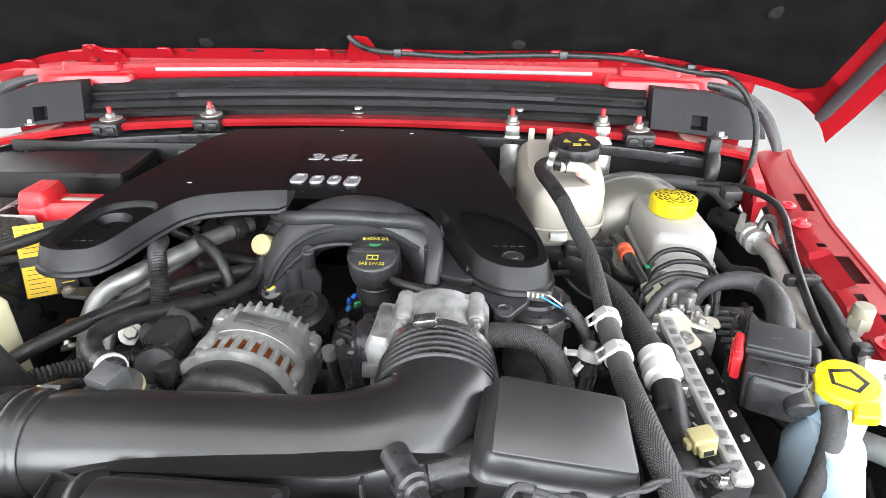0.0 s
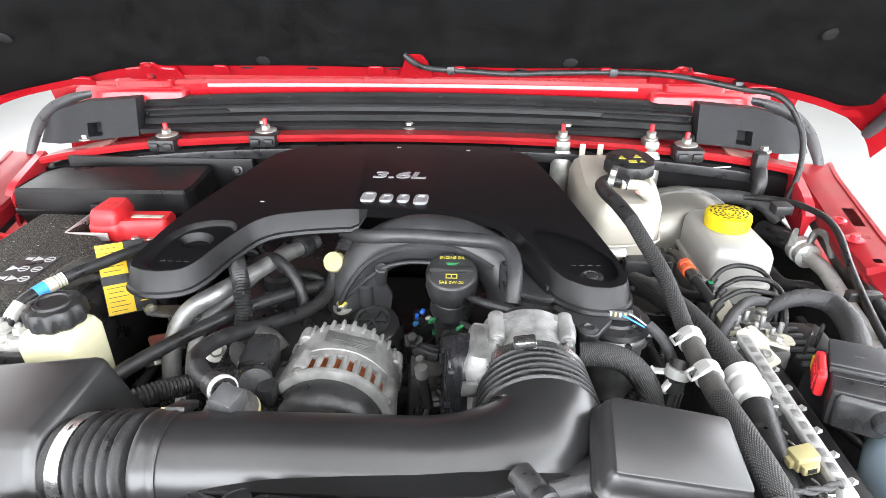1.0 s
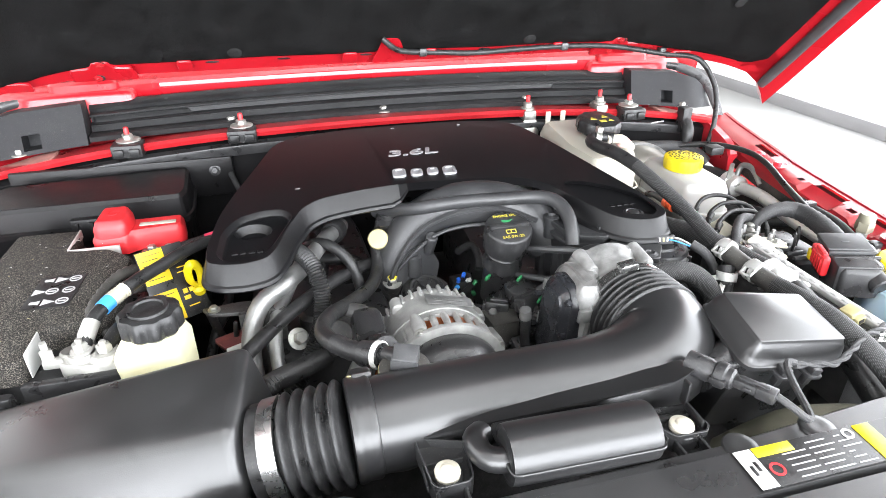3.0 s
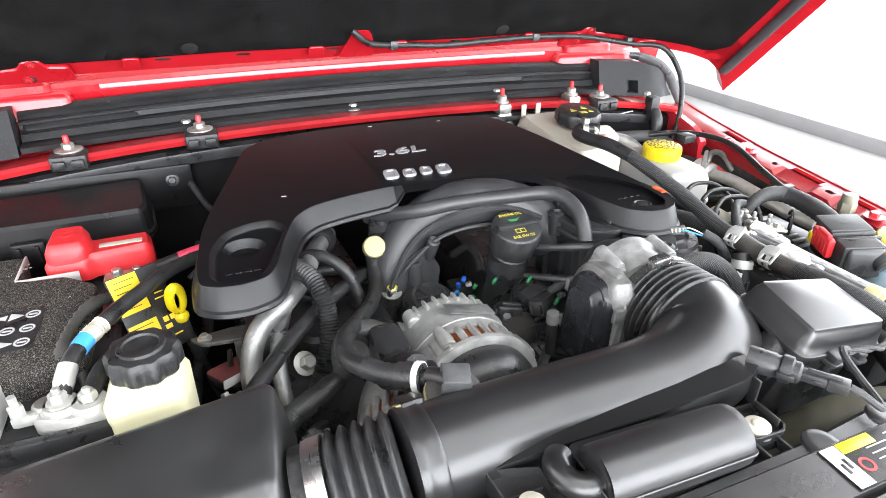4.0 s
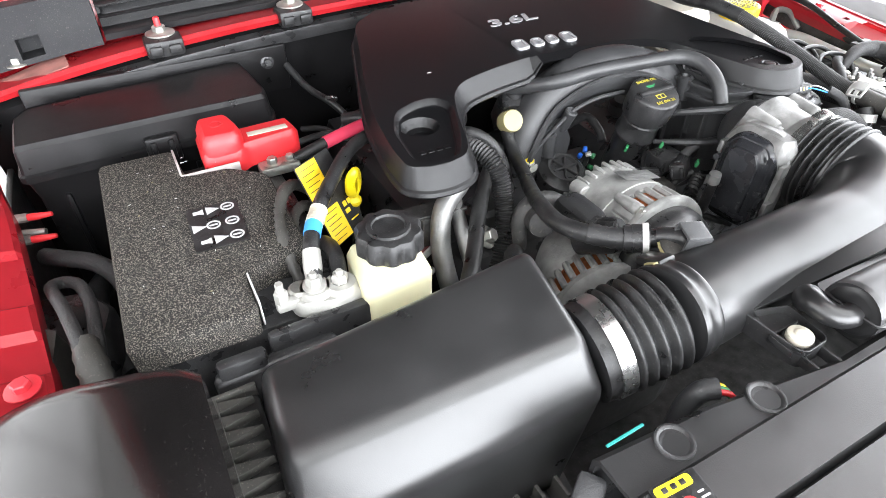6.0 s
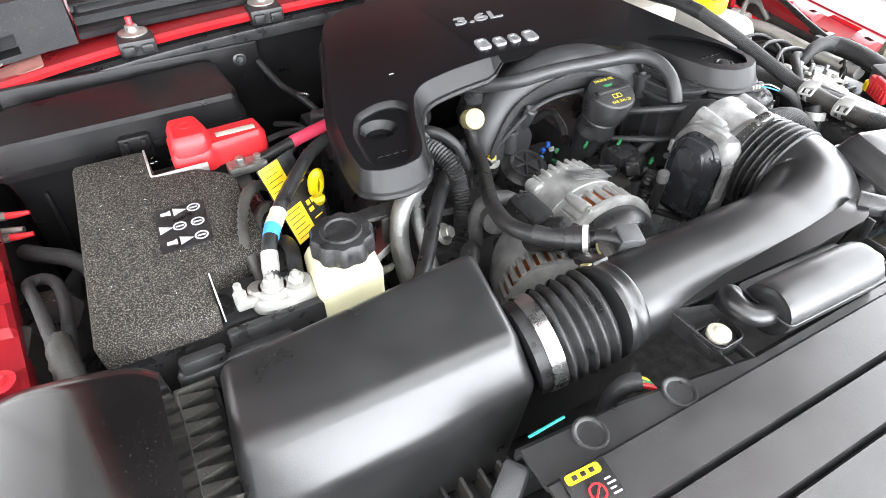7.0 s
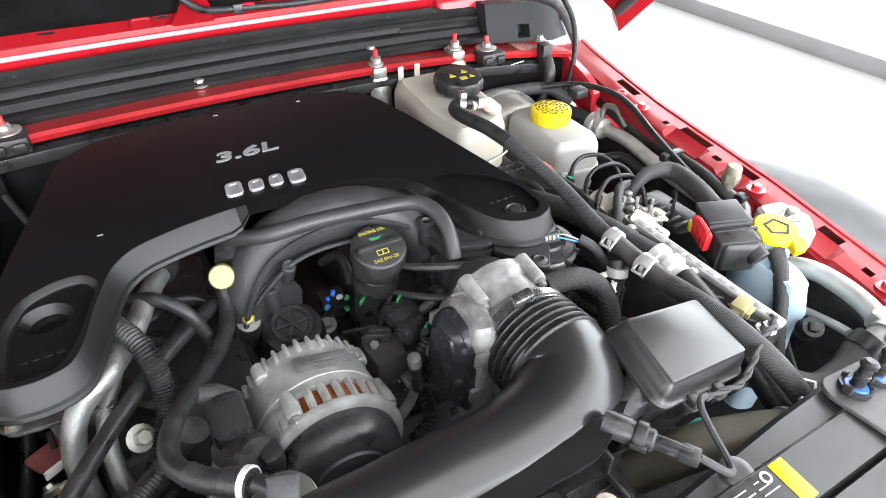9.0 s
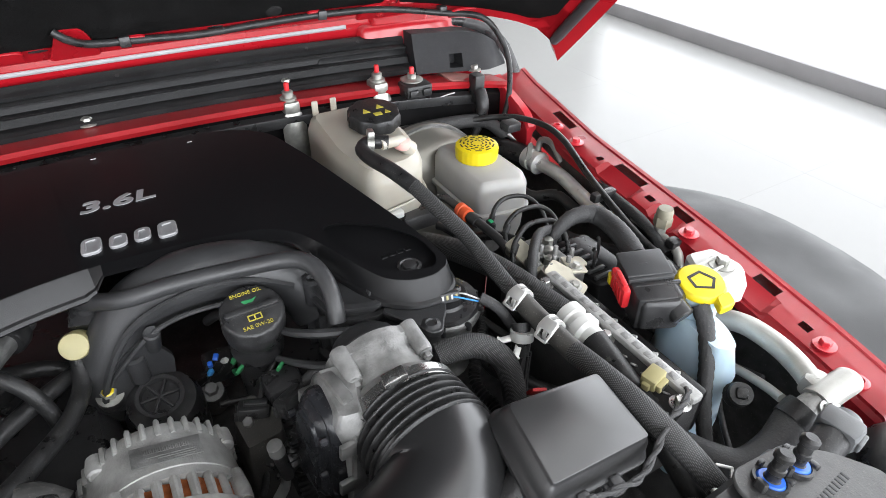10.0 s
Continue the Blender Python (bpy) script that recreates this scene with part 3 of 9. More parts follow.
part("skin", sheet(B(), hx, hs, -0.016, 0.0), RED, hood, "glossy red hood skin")
rim = sheet(B(), [x for x in hx if abs(x) < 0.75], [0.0, 0.006, 0.02, 0.06], -0.031, -0.0165)
part("rear_flange", rim, RED, hood, "red pressed rear flange")
for side in (1, -1):
    b = sheet(B(), [0.69, 0.70, 0.715, 0.73, 0.742, 0.752, 0.76, 0.768, 0.774], [0.0, 0.02, 0.06, 0.15, 0.3, 0.6, 0.97], -0.031, -0.0165)
    part("side_rim", b if side > 0 else mirror(b), RED, hood, "red side rim of the hood")
    b = tube(B(), [hood_at(0.744, s, -0.036) for s in (-0.022, -0.012, 0.2, 0.4, 0.6, 0.8, 1.0, 1.15)], [0.007, 0.010, 0.011, 0.011, 0.011, 0.011, 0.011, 0.011], 10, 0.03)
    part("side_seal", b if side > 0 else mirror(b), GREY_PLASTIC, hood, "dark grey rubber side seal")


def liner():
    bm = B()
    def hem(x):
        a = abs(x)
        return (hood_edge(x) + 0.020 if a > 0.56 else -0.026 - 0.004 * step(0.3, 0.56, a)) + 0.03 * max(0, (a - 0.69) / 0.03) ** 2 + 0.0012 * math.sin(x * 23)
    xs = [i * 0.0144 for i in range(-50, 51)]
    fs = [0, 0.008, 0.03, 0.08, 0.15, 0.25, 0.4, 0.6, 0.8, 1.0]
    lift = lambda f, x: -0.0335 - 0.004 * min(1, f / 0.008) + 0.004 * noise.noise(Vector((x * 9, f * 9, 3))) * min(1, f / 0.08)
    g = [[bm.verts.new(hood_at(x, hem(x) + f * (1.12 - hem(x)), lift(f, x))) for x in xs] for f in fs]
    for a, b in zip(g, g[1:]):
        for i in range(len(xs) - 1):
            bm.faces.new((a[i], a[i + 1], b[i + 1], b[i]))
    bmesh.ops.solidify(bm, geom=bm.faces[:], thickness=-0.004)
    return bm


HOODN = Matrix(((1, 0, 0, 0), (0, UP.y, -OUT.y, 0), (0, UP.z, -OUT.z, 0), (0, 0, 0, 1)))
lin = part("liner", liner(), LINER, hood, "black felt sound liner")
for x, s in ((-0.25, -0.006), (0.27, -0.006), (-0.62, 0.10), (0.62, 0.12), (0.0, 0.3), (0.4, 0.35), (-0.4, 0.35)):
    part("clip", lathe(B(), [(0.012, 0), (0.012, 0.0012), (0.009, 0.0028), (0.003, 0.003)], along(hood_at(x, s, -0.0372), -OUT), 20), LINER, lin, "round black liner clip")
for x in (-0.46, 0.46):
    b = prism(B(), fillet([(-0.050, -0.030), (0.050, -0.030), (0.046, 0.001), (0.020, 0.004), (0.014, 0.018), (-0.010, 0.018), (-0.016, 0.004), (-0.046, 0.001)], 0.004, 3), [(0, 0), (0, 0.004), (0.002, 0.006)], Matrix.Translation(hood_at(x, -0.030, -0.0335)) @ HOODN)
    tab = part("tab", b, RED, hood, "red mounting tab")
    for dx, s in ((0.002, -0.018), (-0.010, -0.050)):
        part("bolt", bolt(B(), along(hood_at(x + dx, s, -0.0395), -OUT), 0.0048, 0.004, 1.5), RED_DULL, tab)
        part("hole", lathe(B(), [(0.0075, 0), (0.0075, 0.0006)], along(hood_at(x + dx + 0.003, s, -0.0392), -OUT), 14), RUBBER, tab, "dark hole behind the bolt")
for x, w, s in ((-0.58, 0.020, -0.036), (-0.333, 0.012, -0.032), (-0.06, 0.013, -0.032), (0.085, 0.012, -0.032), (0.335, 0.012, -0.032), (0.594, 0.028, -0.036)):
    b = prism(B(), fillet([(-w, -0.010), (w, -0.010), (w, 0.008), (w * 0.5, 0.011), (-w * 0.8, 0.011), (-w, 0.006)], 0.003, 2), [(0, 0), (0, 0.003), (0.001, 0.004)], Matrix.Translation(hood_at(x, s, -0.0350)) @ HOODN)
    part("tab", b, RED, hood)
for x in (-0.29, -0.173, -0.03, 0.19, 0.245, 0.30):
    b = lathe(B(), [(0.011, 0), (0.011, 0.0008)], Matrix.Translation(hood_at(x, -0.035, -0.0312)) @ along((0, 0, 0), -OUT) @ Matrix.Diagonal((1, 0.2, 1, 1)), 16)
    part("slot", b, RUBBER, hood, "dark drain slot")
part("tab", prism(B(), fillet([(-0.030, -0.03), (0.032, -0.03), (0.024, 0.012), (0.016, 0.032), (-0.012, 0.034), (-0.018, 0.010)], 0.007, 3), [(0, 0), (0, 0.004)], Matrix.Translation(hood_at(0.008, -0.020, -0.0350)) @ HOODN), RED, hood, "red tab where the hose enters")

wh = thing("washer_hose", "black washer hose clipped along the red hood flange", "hose", hood_at(0.2, -0.03, -0.04))
pts = [hood_at(-0.006, 0.016, -0.040), hood_at(0.004, 0.010, -0.047), hood_at(0.022, -0.008, -0.046), hood_at(0.047, -0.020, -0.042), hood_at(0.07, -0.025, -0.040), hood_at(0.107, -0.030, -0.039), hood_at(0.168, -0.037, -0.038), hood_at(0.256, -0.033, -0.038), hood_at(0.346, -0.028, -0.040), hood_at(0.45, -0.030, -0.044), hood_at(0.555, -0.036, -0.046), Vector((0.610, 0.985, 1.345)), Vector((0.644, 0.972, 1.308)), Vector((0.660, 0.965, 1.265)), Vector((0.661, 0.959, 1.21)), Vector((0.650, 0.953, 1.178)), Vector((0.635, 0.95, 1.14))]
part("hose", tube(B(), pts, 0.0050, 10, 0.012), RUBBER, wh)
for x, s in ((0.07, -0.025), (0.346, -0.028), (0.555, -0.036)):
    part("clip", block(B(), (-0.007, -0.007, -0.007), (0.007, 0.008, 0.007), 0.002, Matrix.Translation(hood_at(x, s, -0.040))), BLACK, wh, "black hose clip")

# nuts, washers and rubber blocks along the cowl shelf
nut = thing("cowl_nut", "zinc nut on a red stud in a rubber block", "nut", (0, 0, 0), "nuts along the cowl")
part("washer", lathe(B(), [(0.019, 0.0), (0.019, 0.002), (0.015, 0.0035), (0.008, 0.004)], I4, 24), ZINC, nut)
part("nut", lathe(B(), [(0.0085, 0.0035), (0.0085, 0.010), (0.0070, 0.0115)], I4, 6), ZINC, nut)
part("stud", lathe(B(), [(0.0042, 0.008), (0.0042, 0.021), (0.003, 0.0225)], I4, 10), RED_PLASTIC, nut, "red tipped stud")
blk = block(B(), (-0.024, -0.030, -0.022), (0.024, 0.008, -0.0005), 0.003)
block(blk, (-0.020, -0.034, -0.018), (-0.004, -0.029, -0.006), 0.002)
block(blk, (0.004, -0.034, -0.018), (0.020, -0.029, -0.006), 0.002)
part("rubber_block", blk, RUBBER, nut)
first = True
for x, y, z in ((-0.438, 0.998, 1.262), (-0.257, 1.0, 1.272), (0.475, 0.986, 1.261)):
    if first:
        nut.matrix_basis, first = pose(x, y, z), False
    else:
        copy_thing(nut, pose(x, y, z))
scr = thing("cowl_screw", "small zinc screw with washer in the cowl flange", "screw", (-0.276, 1.043, 1.268), "screws along the cowl")
part("washer", lathe(B(), [(0.013, 0), (0.013, 0.0018), (0.008, 0.003)], Matrix.Translation(scr.location), 20), ZINC, scr)
part("head", lathe(B(), [(0.0075, 0.002), (0.0075, 0.008), (0.006, 0.010)], Matrix.Translation(scr.location), 6), ZINC, scr)
for x, y, z in ((-0.005, 1.036, 1.270), (0.281, 1.048, 1.268), (0.63, 1.03, 1.237), (-0.615, 1.035, 1.240)):
    copy_thing(scr, pose(x, y, z))
st = solo("red_stud", lathe(B(), [(0.004, 0), (0.004, 0.020), (0.003, 0.022)], I4, 10), RED_PLASTIC, "thin red capped stud on the cowl flange", "stud", (0.575, 0.995, 1.243), "studs on the cowl")

# ================= engine bay: dark masses =================
slab("bay_floor", (-0.72, -0.05, 0.58), (0.72, 1.06, 0.60), GRIME, "dark undertray below the engine")
eng = thing("engine_block", "dark grimy engine block and heads", "engine", (0, 0.7, 0.62))
b = B()
block(b, (-0.20, 0.50, 0.63), (0.20, 0.95, 1.02), 0.03)
part("crankcase", b, GRIME, eng)
for side in (1, -1):
    b = prism(B(), fillet([(0.06, 0.52), (0.24, 0.52), (0.26, 0.62), (0.26, 0.94), (0.08, 0.94)], 0.02), [(0, 0.98), (0, 1.09), (0.012, 1.115), (0.03, 1.12)])
    vc = part("valve_cover", b if side > 0 else mirror(b), BLACK, eng, "black cast valve cover")
    for k in range(3):
        part("plug_boot", lathe(B(), [(0.024, 1.10), (0.024, 1.135), (0.018, 1.14)], Matrix.Translation((side * 0.17, 0.60 + 0.13 * k, 0)), 18), RUBBER, vc)


# ================= engine cover =================
def cover_z(x, y):
    z = 1.2736 + 0.028 * x * x - 0.08 * max(0, 0.92 - y) - 0.015 * max(0, 0.92 - y) ** 2 - 1.4 * max(0, y - 0.905) ** 2
    return z - 0.0020 * step(1.04, 0.97, max(abs(x - 0.003) / (0.044 + 0.22 * (y - 0.798)), abs(y - 0.798) / 0.035))


DEEP = 0.0075


def engine_cover():
    c = thing("engine_cover", "satin black plastic engine cover with silver badge", "engine cover", (0, 0.75, 1.12))
    poly = [(-0.287, 0.556), (-0.268, 0.543), (-0.240, 0.540), (-0.214, 0.549), (-0.202, 0.572), (-0.187, 0.620), (-0.168, 0.660), (-0.146, 0.677), (-0.10, 0.689), (-0.040, 0.697), (0.02, 0.695), (0.079, 0.691), (0.132, 0.679), (0.157, 0.660), (0.173, 0.630), (0.191, 0.585), (0.207, 0.551), (0.233, 0.532), (0.263, 0.529), (0.282, 0.540), (0.288, 0.556), (0.284, 0.594), (0.273, 0.64), (0.255, 0.712), (0.233, 0.80), (0.206, 0.884), (0.172, 0.914), (0.105, 0.931), (0.0, 0.936), (-0.085, 0.930), (-0.170, 0.912), (-0.208, 0.884), (-0.240, 0.786), (-0.261, 0.725), (-0.278, 0.666), (-0.288, 0.594)]
    poly = fillet(poly, 0.022, 4)
    pockets = [fillet(p, 0.012, 5) for p in (
        [(-0.273, 0.572), (-0.262, 0.557), (-0.226, 0.557), (-0.210, 0.582), (-0.184, 0.648), (-0.196, 0.667), (-0.222, 0.668), (-0.252, 0.655), (-0.269, 0.622)],
        [(0.185, 0.662), (0.210, 0.661), (0.246, 0.636), (0.272, 0.600), (0.275, 0.562), (0.264, 0.549), (0.229, 0.560), (0.204, 0.585), (0.188, 0.628)])]
    bm = B()

    def ring(pts, dz=0.0):
        vs = [bm.verts.new((p[0], p[1], cover_z(p[0], p[1]) + dz)) for p in pts]
        return vs, [bm.edges.new((vs[i - 1], vs[i])) for i in range(len(vs))]

    def join(a, b2):
        for i in range(len(a)):
            bm.faces.new((a[i - 1], a[i], b2[i], b2[i - 1]))

    def fill(edges, dz):
        old = set(bm.verts)
        got = bmesh.ops.triangle_fill(bm, edges=edges, use_beauty=True)
        faces = [f for f in got["geom"] if isinstance(f, bmesh.types.BMFace)]
        for _ in range(6):
            live = {e for f in faces for e in f.edges if len(e.link_faces) == 2 and all(g in set(faces) for g in e.link_faces)} if len(faces) < 400 else {e for f in faces for e in f.edges if len(e.link_faces) == 2}
            live = [e for e in live if e.calc_length() > 0.016 and not (set(e.verts) <= fixed)]
            if not live:
                break
            bmesh.ops.subdivide_edges(bm, edges=live, cuts=1)
            bmesh.ops.triangulate(bm, faces=[f for f in bm.faces if len(f.verts) > 4 or (len(f.verts) == 4 and any(v not in fixed for v in f.verts))])
            faces = [f for f in bm.faces if any(v not in fixed for v in f.verts)]
        for v in bm.verts:
            if v not in old and v not in fixed:
                v.co.z = cover_z(v.co.x, v.co.y) + dz

    # wide bevelled band along the edges that face the front, narrow elsewhere
    area = sum(poly[i - 1][0] * poly[i][1] - poly[i][0] * poly[i - 1][1] for i in range(len(poly)))
    if area < 0:
        poly = poly[::-1]
    outward = [(Vector(p[:2]) - q).normalized() for p, q in zip(poly, shift_in(poly, 0.001))]
    wide = [0.0045 + 0.0062 * max(0, -n.y) ** 1.5 for n in outward]
    wide = [(wide[i - 2] + wide[i - 1] + wide[i] + wide[(i + 1) % len(wide)] + wide[(i + 2) % len(wide)]) / 5 for i in range(len(wide))]
    rim, rim_e = ring([Vector(p[:2]) - n * w for p, n, w in zip(poly, outward, wide)])
    prev = rim
    # the skirt is tall round the arms and a thin lip over the manifold
    tall = [1.0 - 0.8 * step(-0.044, -0.032, p[0]) * step(0.185, 0.150, p[0]) * (1 if n.y < -0.25 and p[1] > 0.64 else 0) for p, n in zip(poly, outward)]
    for share, out, down in ((0.94, 0.0, 0.0004), (0.86, 0.0, 0.0016), (0.10, 0.002, 0.0215), (0.0, 0.0035, 0.0235), (0.0, 0.005, 0.027), (0.0, 0.004, 0.029)):
        cur = [bm.verts.new((p[0] + n.x * (out - share * w), p[1] + n.y * (out - share * w), cover_z(q.co.x, q.co.y) - down * k)) for p, n, w, q, k in zip(poly, outward, wide, rim, tall)]
        join(prev, cur)
        prev = cur
    holes = []
    floors = []
    for p in pockets:
        lip, lip_e = ring(p)
        a1 = [bm.verts.new((q.x, q.y, cover_z(v.co.x, v.co.y) - 0.001)) for q, v in zip(inset(p, 0.0012), lip)]
        a2 = [bm.verts.new((q.x, q.y, cover_z(v.co.x, v.co.y) - DEEP + 0.001)) for q, v in zip(inset(p, 0.005), lip)]
        a3 = [bm.verts.new((q.x, q.y, cover_z(v.co.x, v.co.y) - DEEP)) for q, v in zip(inset(p, 0.007), lip)]
        join(lip, a1)
        join(a1, a2)
        join(a2, a3)
        holes += lip_e
        floors.append([e for v in a3 for e in v.link_edges if all(w in a3 for w in e.verts)])
    # bowl in the passenger-side pocket
    bowl = []
    for k, (r, d) in enumerate(((1.0, 0.0), (0.9, 0.004), (0.72, 0.009), (0.4, 0.0115))):
        pts = [(-0.234 + 0.0225 * r * math.cos(t), 0.630 + 0.018 * r * math.sin(t)) for t in (2 * math.pi * i / 28 for i in range(28))]
        bowl.append([bm.verts.new((x, y, cover_z(x, y) - DEEP - d)) for x, y in pts])
    for a, b2 in zip(bowl, bowl[1:]):
        join(a, b2)
    bm.faces.new(bowl[-1])
    floors[0] = list(set(floors[0])) + [e for v in bowl[0] for e in v.link_edges if all(w in bowl[0] for w in e.verts)]
    floors[0], floors[1] = list(set(floors[0])), list(set(floors[1]))
    fixed = set(bm.verts)
    fill(rim_e + holes, 0.0)
    fixed |= set(bm.verts)
    for f in floors:
        bmesh.ops.triangle_fill(bm, edges=f, use_beauty=True)
    part("shell", bm, COVER, c, sharp=16)
    slope = pose(0, 0, 0, 4.6)
    zc = cover_z(0.002, 0.812)
    edge_line = B()
    for a, b2, c2, d2 in ((-0.050, 0.829, 0.056, 0.8305), (-0.044, 0.790, 0.050, 0.7912), (-0.036, 0.768, 0.042, 0.7690)):
        block(edge_line, (a, b2 - 0.812, 0.0), (c2, d2 - 0.812, 0.0016), 0.0004, pose(0, 0.812, zc - 0.001) @ slope, 1)
    part("badge_plate", edge_line, GREY_PLASTIC, c, "fine raised lines framing the badge recess")
    m = pose(0.003, 0.811, zc + 0.0008) @ slope @ Matrix.Diagonal((1.36, 0.84, 1, 1)) @ Matrix(((1, 0.14, 0, 0), (0, 1, 0, 0), (0, 0, 1, 0), (0, 0, 0, 1)))
    part("writing", letters("3.6L", 0.034, m, 0.0011, 0.0009), SILVER_INK, c, "raised silver writing 3.6L")
    # plain silver shapes in place of the maker's badge
    zb = cover_z(0.005, 0.738)
    BG = pose(0, 0.738, zb) @ slope
    for x0, x1, y0, y1 in ((-0.044, -0.022, -0.013, 0.013), (-0.018, 0.002, -0.013, 0.008), (0.006, 0.025, -0.013, 0.008), (0.029, 0.051, -0.018, 0.008)):
        pill = fillet([(x0, y0), (x1 - 0.002, y0), (x1, y1), (x0 + 0.003, y1)], 0.007, 4)
        part("badge_shape", prism(B(), pill, [(0, -0.002), (0, 0.0022), (0.0008, 0.003), (0.0045, 0.003), (0.0055, 0.0016)], BG), SILVER_INK, c, "raised silver badge shape")
    for s, n in ((-1, 0.596), (1, 0.606)):
        for k in range(4):
            x = s * 0.240 + (k - 1.5) * 0.0095 + (0.003 if s > 0 else 0)
            z = cover_z(x, n - 0.012) - DEEP
            part("raised_bar", block(B(), (x - 0.0035, n - 0.014, z - 0.001), (x + 0.0035, n - 0.008, z + 0.0008), 0.0008), COVER, c)
    z = cover_z(0.252, 0.576) - DEEP
    part("fastener", lathe(B(), [(0.013, 0), (0.013, 0.002), (0.010, 0.003), (0.008, 0.001), (0.007, 0.0035), (0.004, 0.004)], Matrix.Translation((0.246, 0.570, z - 0.001)), 24), BLACK, c, "round black fastener")
    for x, y in ((-0.013, 0.914), (0.100, 0.905), (-0.179, 0.719)):
        part("fleck", block(B(), (x, y, cover_z(x, y) - 0.0004), (x + 0.006, y + 0.0015, cover_z(x, y) + 0.0004), 0.0003), INK, c, "small pale scuff")


engine_cover()

# ================= intake: manifold, throttle, ducts, air box =================
man = thing("intake_manifold", "black moulded intake manifold with an arched runner", "intake manifold", (0.05, 0.66, 1.05))
part("runner", tube(B(), [(-0.062, 0.675, 1.105), (-0.050, 0.685, 1.155), (-0.018, 0.692, 1.198), (0.03, 0.685, 1.222), (0.09, 0.675, 1.224), (0.14, 0.66, 1.205), (0.165, 0.64, 1.165)], [0.026, 0.027, 0.028, 0.030, 0.030, 0.030, 0.03], 16, 0.012, flat=1.1), MANIFOLD, man)
part("seam", tube(B(), [(-0.070, 0.652, 1.12), (-0.055, 0.655, 1.16), (-0.022, 0.660, 1.202), (0.03, 0.652, 1.228), (0.09, 0.644, 1.230), (0.138, 0.632, 1.212)], 0.004, 6, 0.012), MANIFOLD, man)
part("web", prism(B(), fillet([(-0.072, 1.09), (-0.004, 1.09), (0.006, 1.150), (-0.012, 1.186), (-0.040, 1.172), (-0.066, 1.130)], 0.006, 3), [(0, -0.003), (0, 0.003)], Matrix(((1, 0, 0, 0), (0, 0, -1, 0.662), (0, 1, 0, 0), (0, 0, 0, 1)))), MANIFOLD, man, "flat web under the arch")
part("lip", tube(B(), [(-0.076, 0.662, 1.110), (-0.062, 0.658, 1.138), (-0.036, 0.655, 1.168), (-0.004, 0.652, 1.196), (0.030, 0.648, 1.208), (0.070, 0.642, 1.211)], 0.0026, 8, 0.010), MANIFOLD, man, "thin raised lip inside the arch")
part("boss", lathe(B(), [(0.0075, -0.030), (0.0085, 0.0), (0.0070, 0.002), (0.004, 0.001)], along((-0.006, 0.652, 1.196), (0.1, -0.35, 0.9)), 16), MANIFOLD, man)
part("cross_pipe", tube(B(), [(-0.07, 0.735, 1.205), (-0.045, 0.695, 1.222), (-0.015, 0.668, 1.234), (0.03, 0.660, 1.240), (0.10, 0.645, 1.244), (0.140, 0.630, 1.248), (0.156, 0.610, 1.247), (0.161, 0.588, 1.238), (0.160, 0.570, 1.224), (0.158, 0.560, 1.208)], 0.0092, 14, 0.01), MANIFOLD, man, "smooth black breather pipe")
edge = fillet([(0.146, 0.665), (0.149, 0.632), (0.157, 0.577), (0.168, 0.561), (0.198, 0.551), (0.216, 0.558), (0.248, 0.552), (0.256, 0.585), (0.25, 0.665)], 0.010, 4)
b = prism(B(), edge, [(0.010, 1.06), (0.004, 1.196), (0.004, 1.199), (-0.002, 1.200), (-0.003, 1.203), (-0.002, 1.206), (0.003, 1.207), (0.003, 1.213), (-0.001, 1.214), (-0.002, 1.217), (-0.001, 1.220), (0.005, 1.221), (0.006, 1.218), (0.02, 1.219)])
plen = part("plenum", b, MANIFOLD, man, "ribbed black plenum")
for y, x in ((0.600, 0.150), (0.632, 0.146), (0.578, 0.155)):
    part("rib", block(B(), (x, y - 0.0018, 1.08), (x + 0.02, y + 0.0018, 1.186), 0.001), MANIFOLD, plen)
for k in range(3):
    part("rib", block(B(), (0.166 + 0.03 * k, 0.565, 1.215), (0.169 + 0.03 * k, 0.65, 1.226), 0.001), MANIFOLD, plen)
NK = along((0.172, 0.496, 1.187), Vector((0.0, -0.95, -0.10)).normalized()) @ Matrix.Diagonal((0.9, 0.9, 0.8, 1))
part("throttle_neck", lathe(B(), [(0.020, -0.066), (0.034, -0.056), (0.041, -0.044), (0.044, -0.030), (0.047, -0.029), (0.048, -0.026), (0.047, -0.023), (0.044, -0.022), (0.046, -0.016), (0.052, -0.014), (0.053, -0.010), (0.052, -0.006)], NK @ pose(0, -0.004, 0), 44), MANIFOLD, man, "round ribbed throttle neck")
b = B()
for pts in ([(0.105, 0.600, 1.190), (0.118, 0.575, 1.200), (0.136, 0.556, 1.206), (0.160, 0.543, 1.208), (0.20, 0.532, 1.206)], [(0.100, 0.600, 1.150), (0.118, 0.572, 1.158), (0.14, 0.552, 1.162), (0.165, 0.545, 1.165)]):
    tube(b, pts, [0.0035, 0.0045, 0.005, 0.005, 0.004][:len(pts)], 8, 0.010)
part("flange", b, MANIFOLD, man, "curved black flange lips")
b = prism(B(), fillet([(0.20, 0.545), (0.222, 0.512), (0.228, 0.494), (0.240, 0.490), (0.248, 0.502), (0.262, 0.520), (0.270, 0.555), (0.23, 0.570)], 0.006, 3), [(0.001, 1.206), (0, 1.208), (0, 1.213), (0.001, 1.214)])
part("ear", b, MANIFOLD, man, "flat black mounting ear")
for x, y, z in ((-0.03, 0.66, 1.165), (0.235, 0.505, 1.214), (0.155, 0.62, 1.222)):
    part("boss", lathe(B(), [(0.010, -0.03), (0.010, 0.0), (0.006, 0.002), (0.004, -0.002)], Matrix.Translation((x, y, z)), 14), MANIFOLD, man)

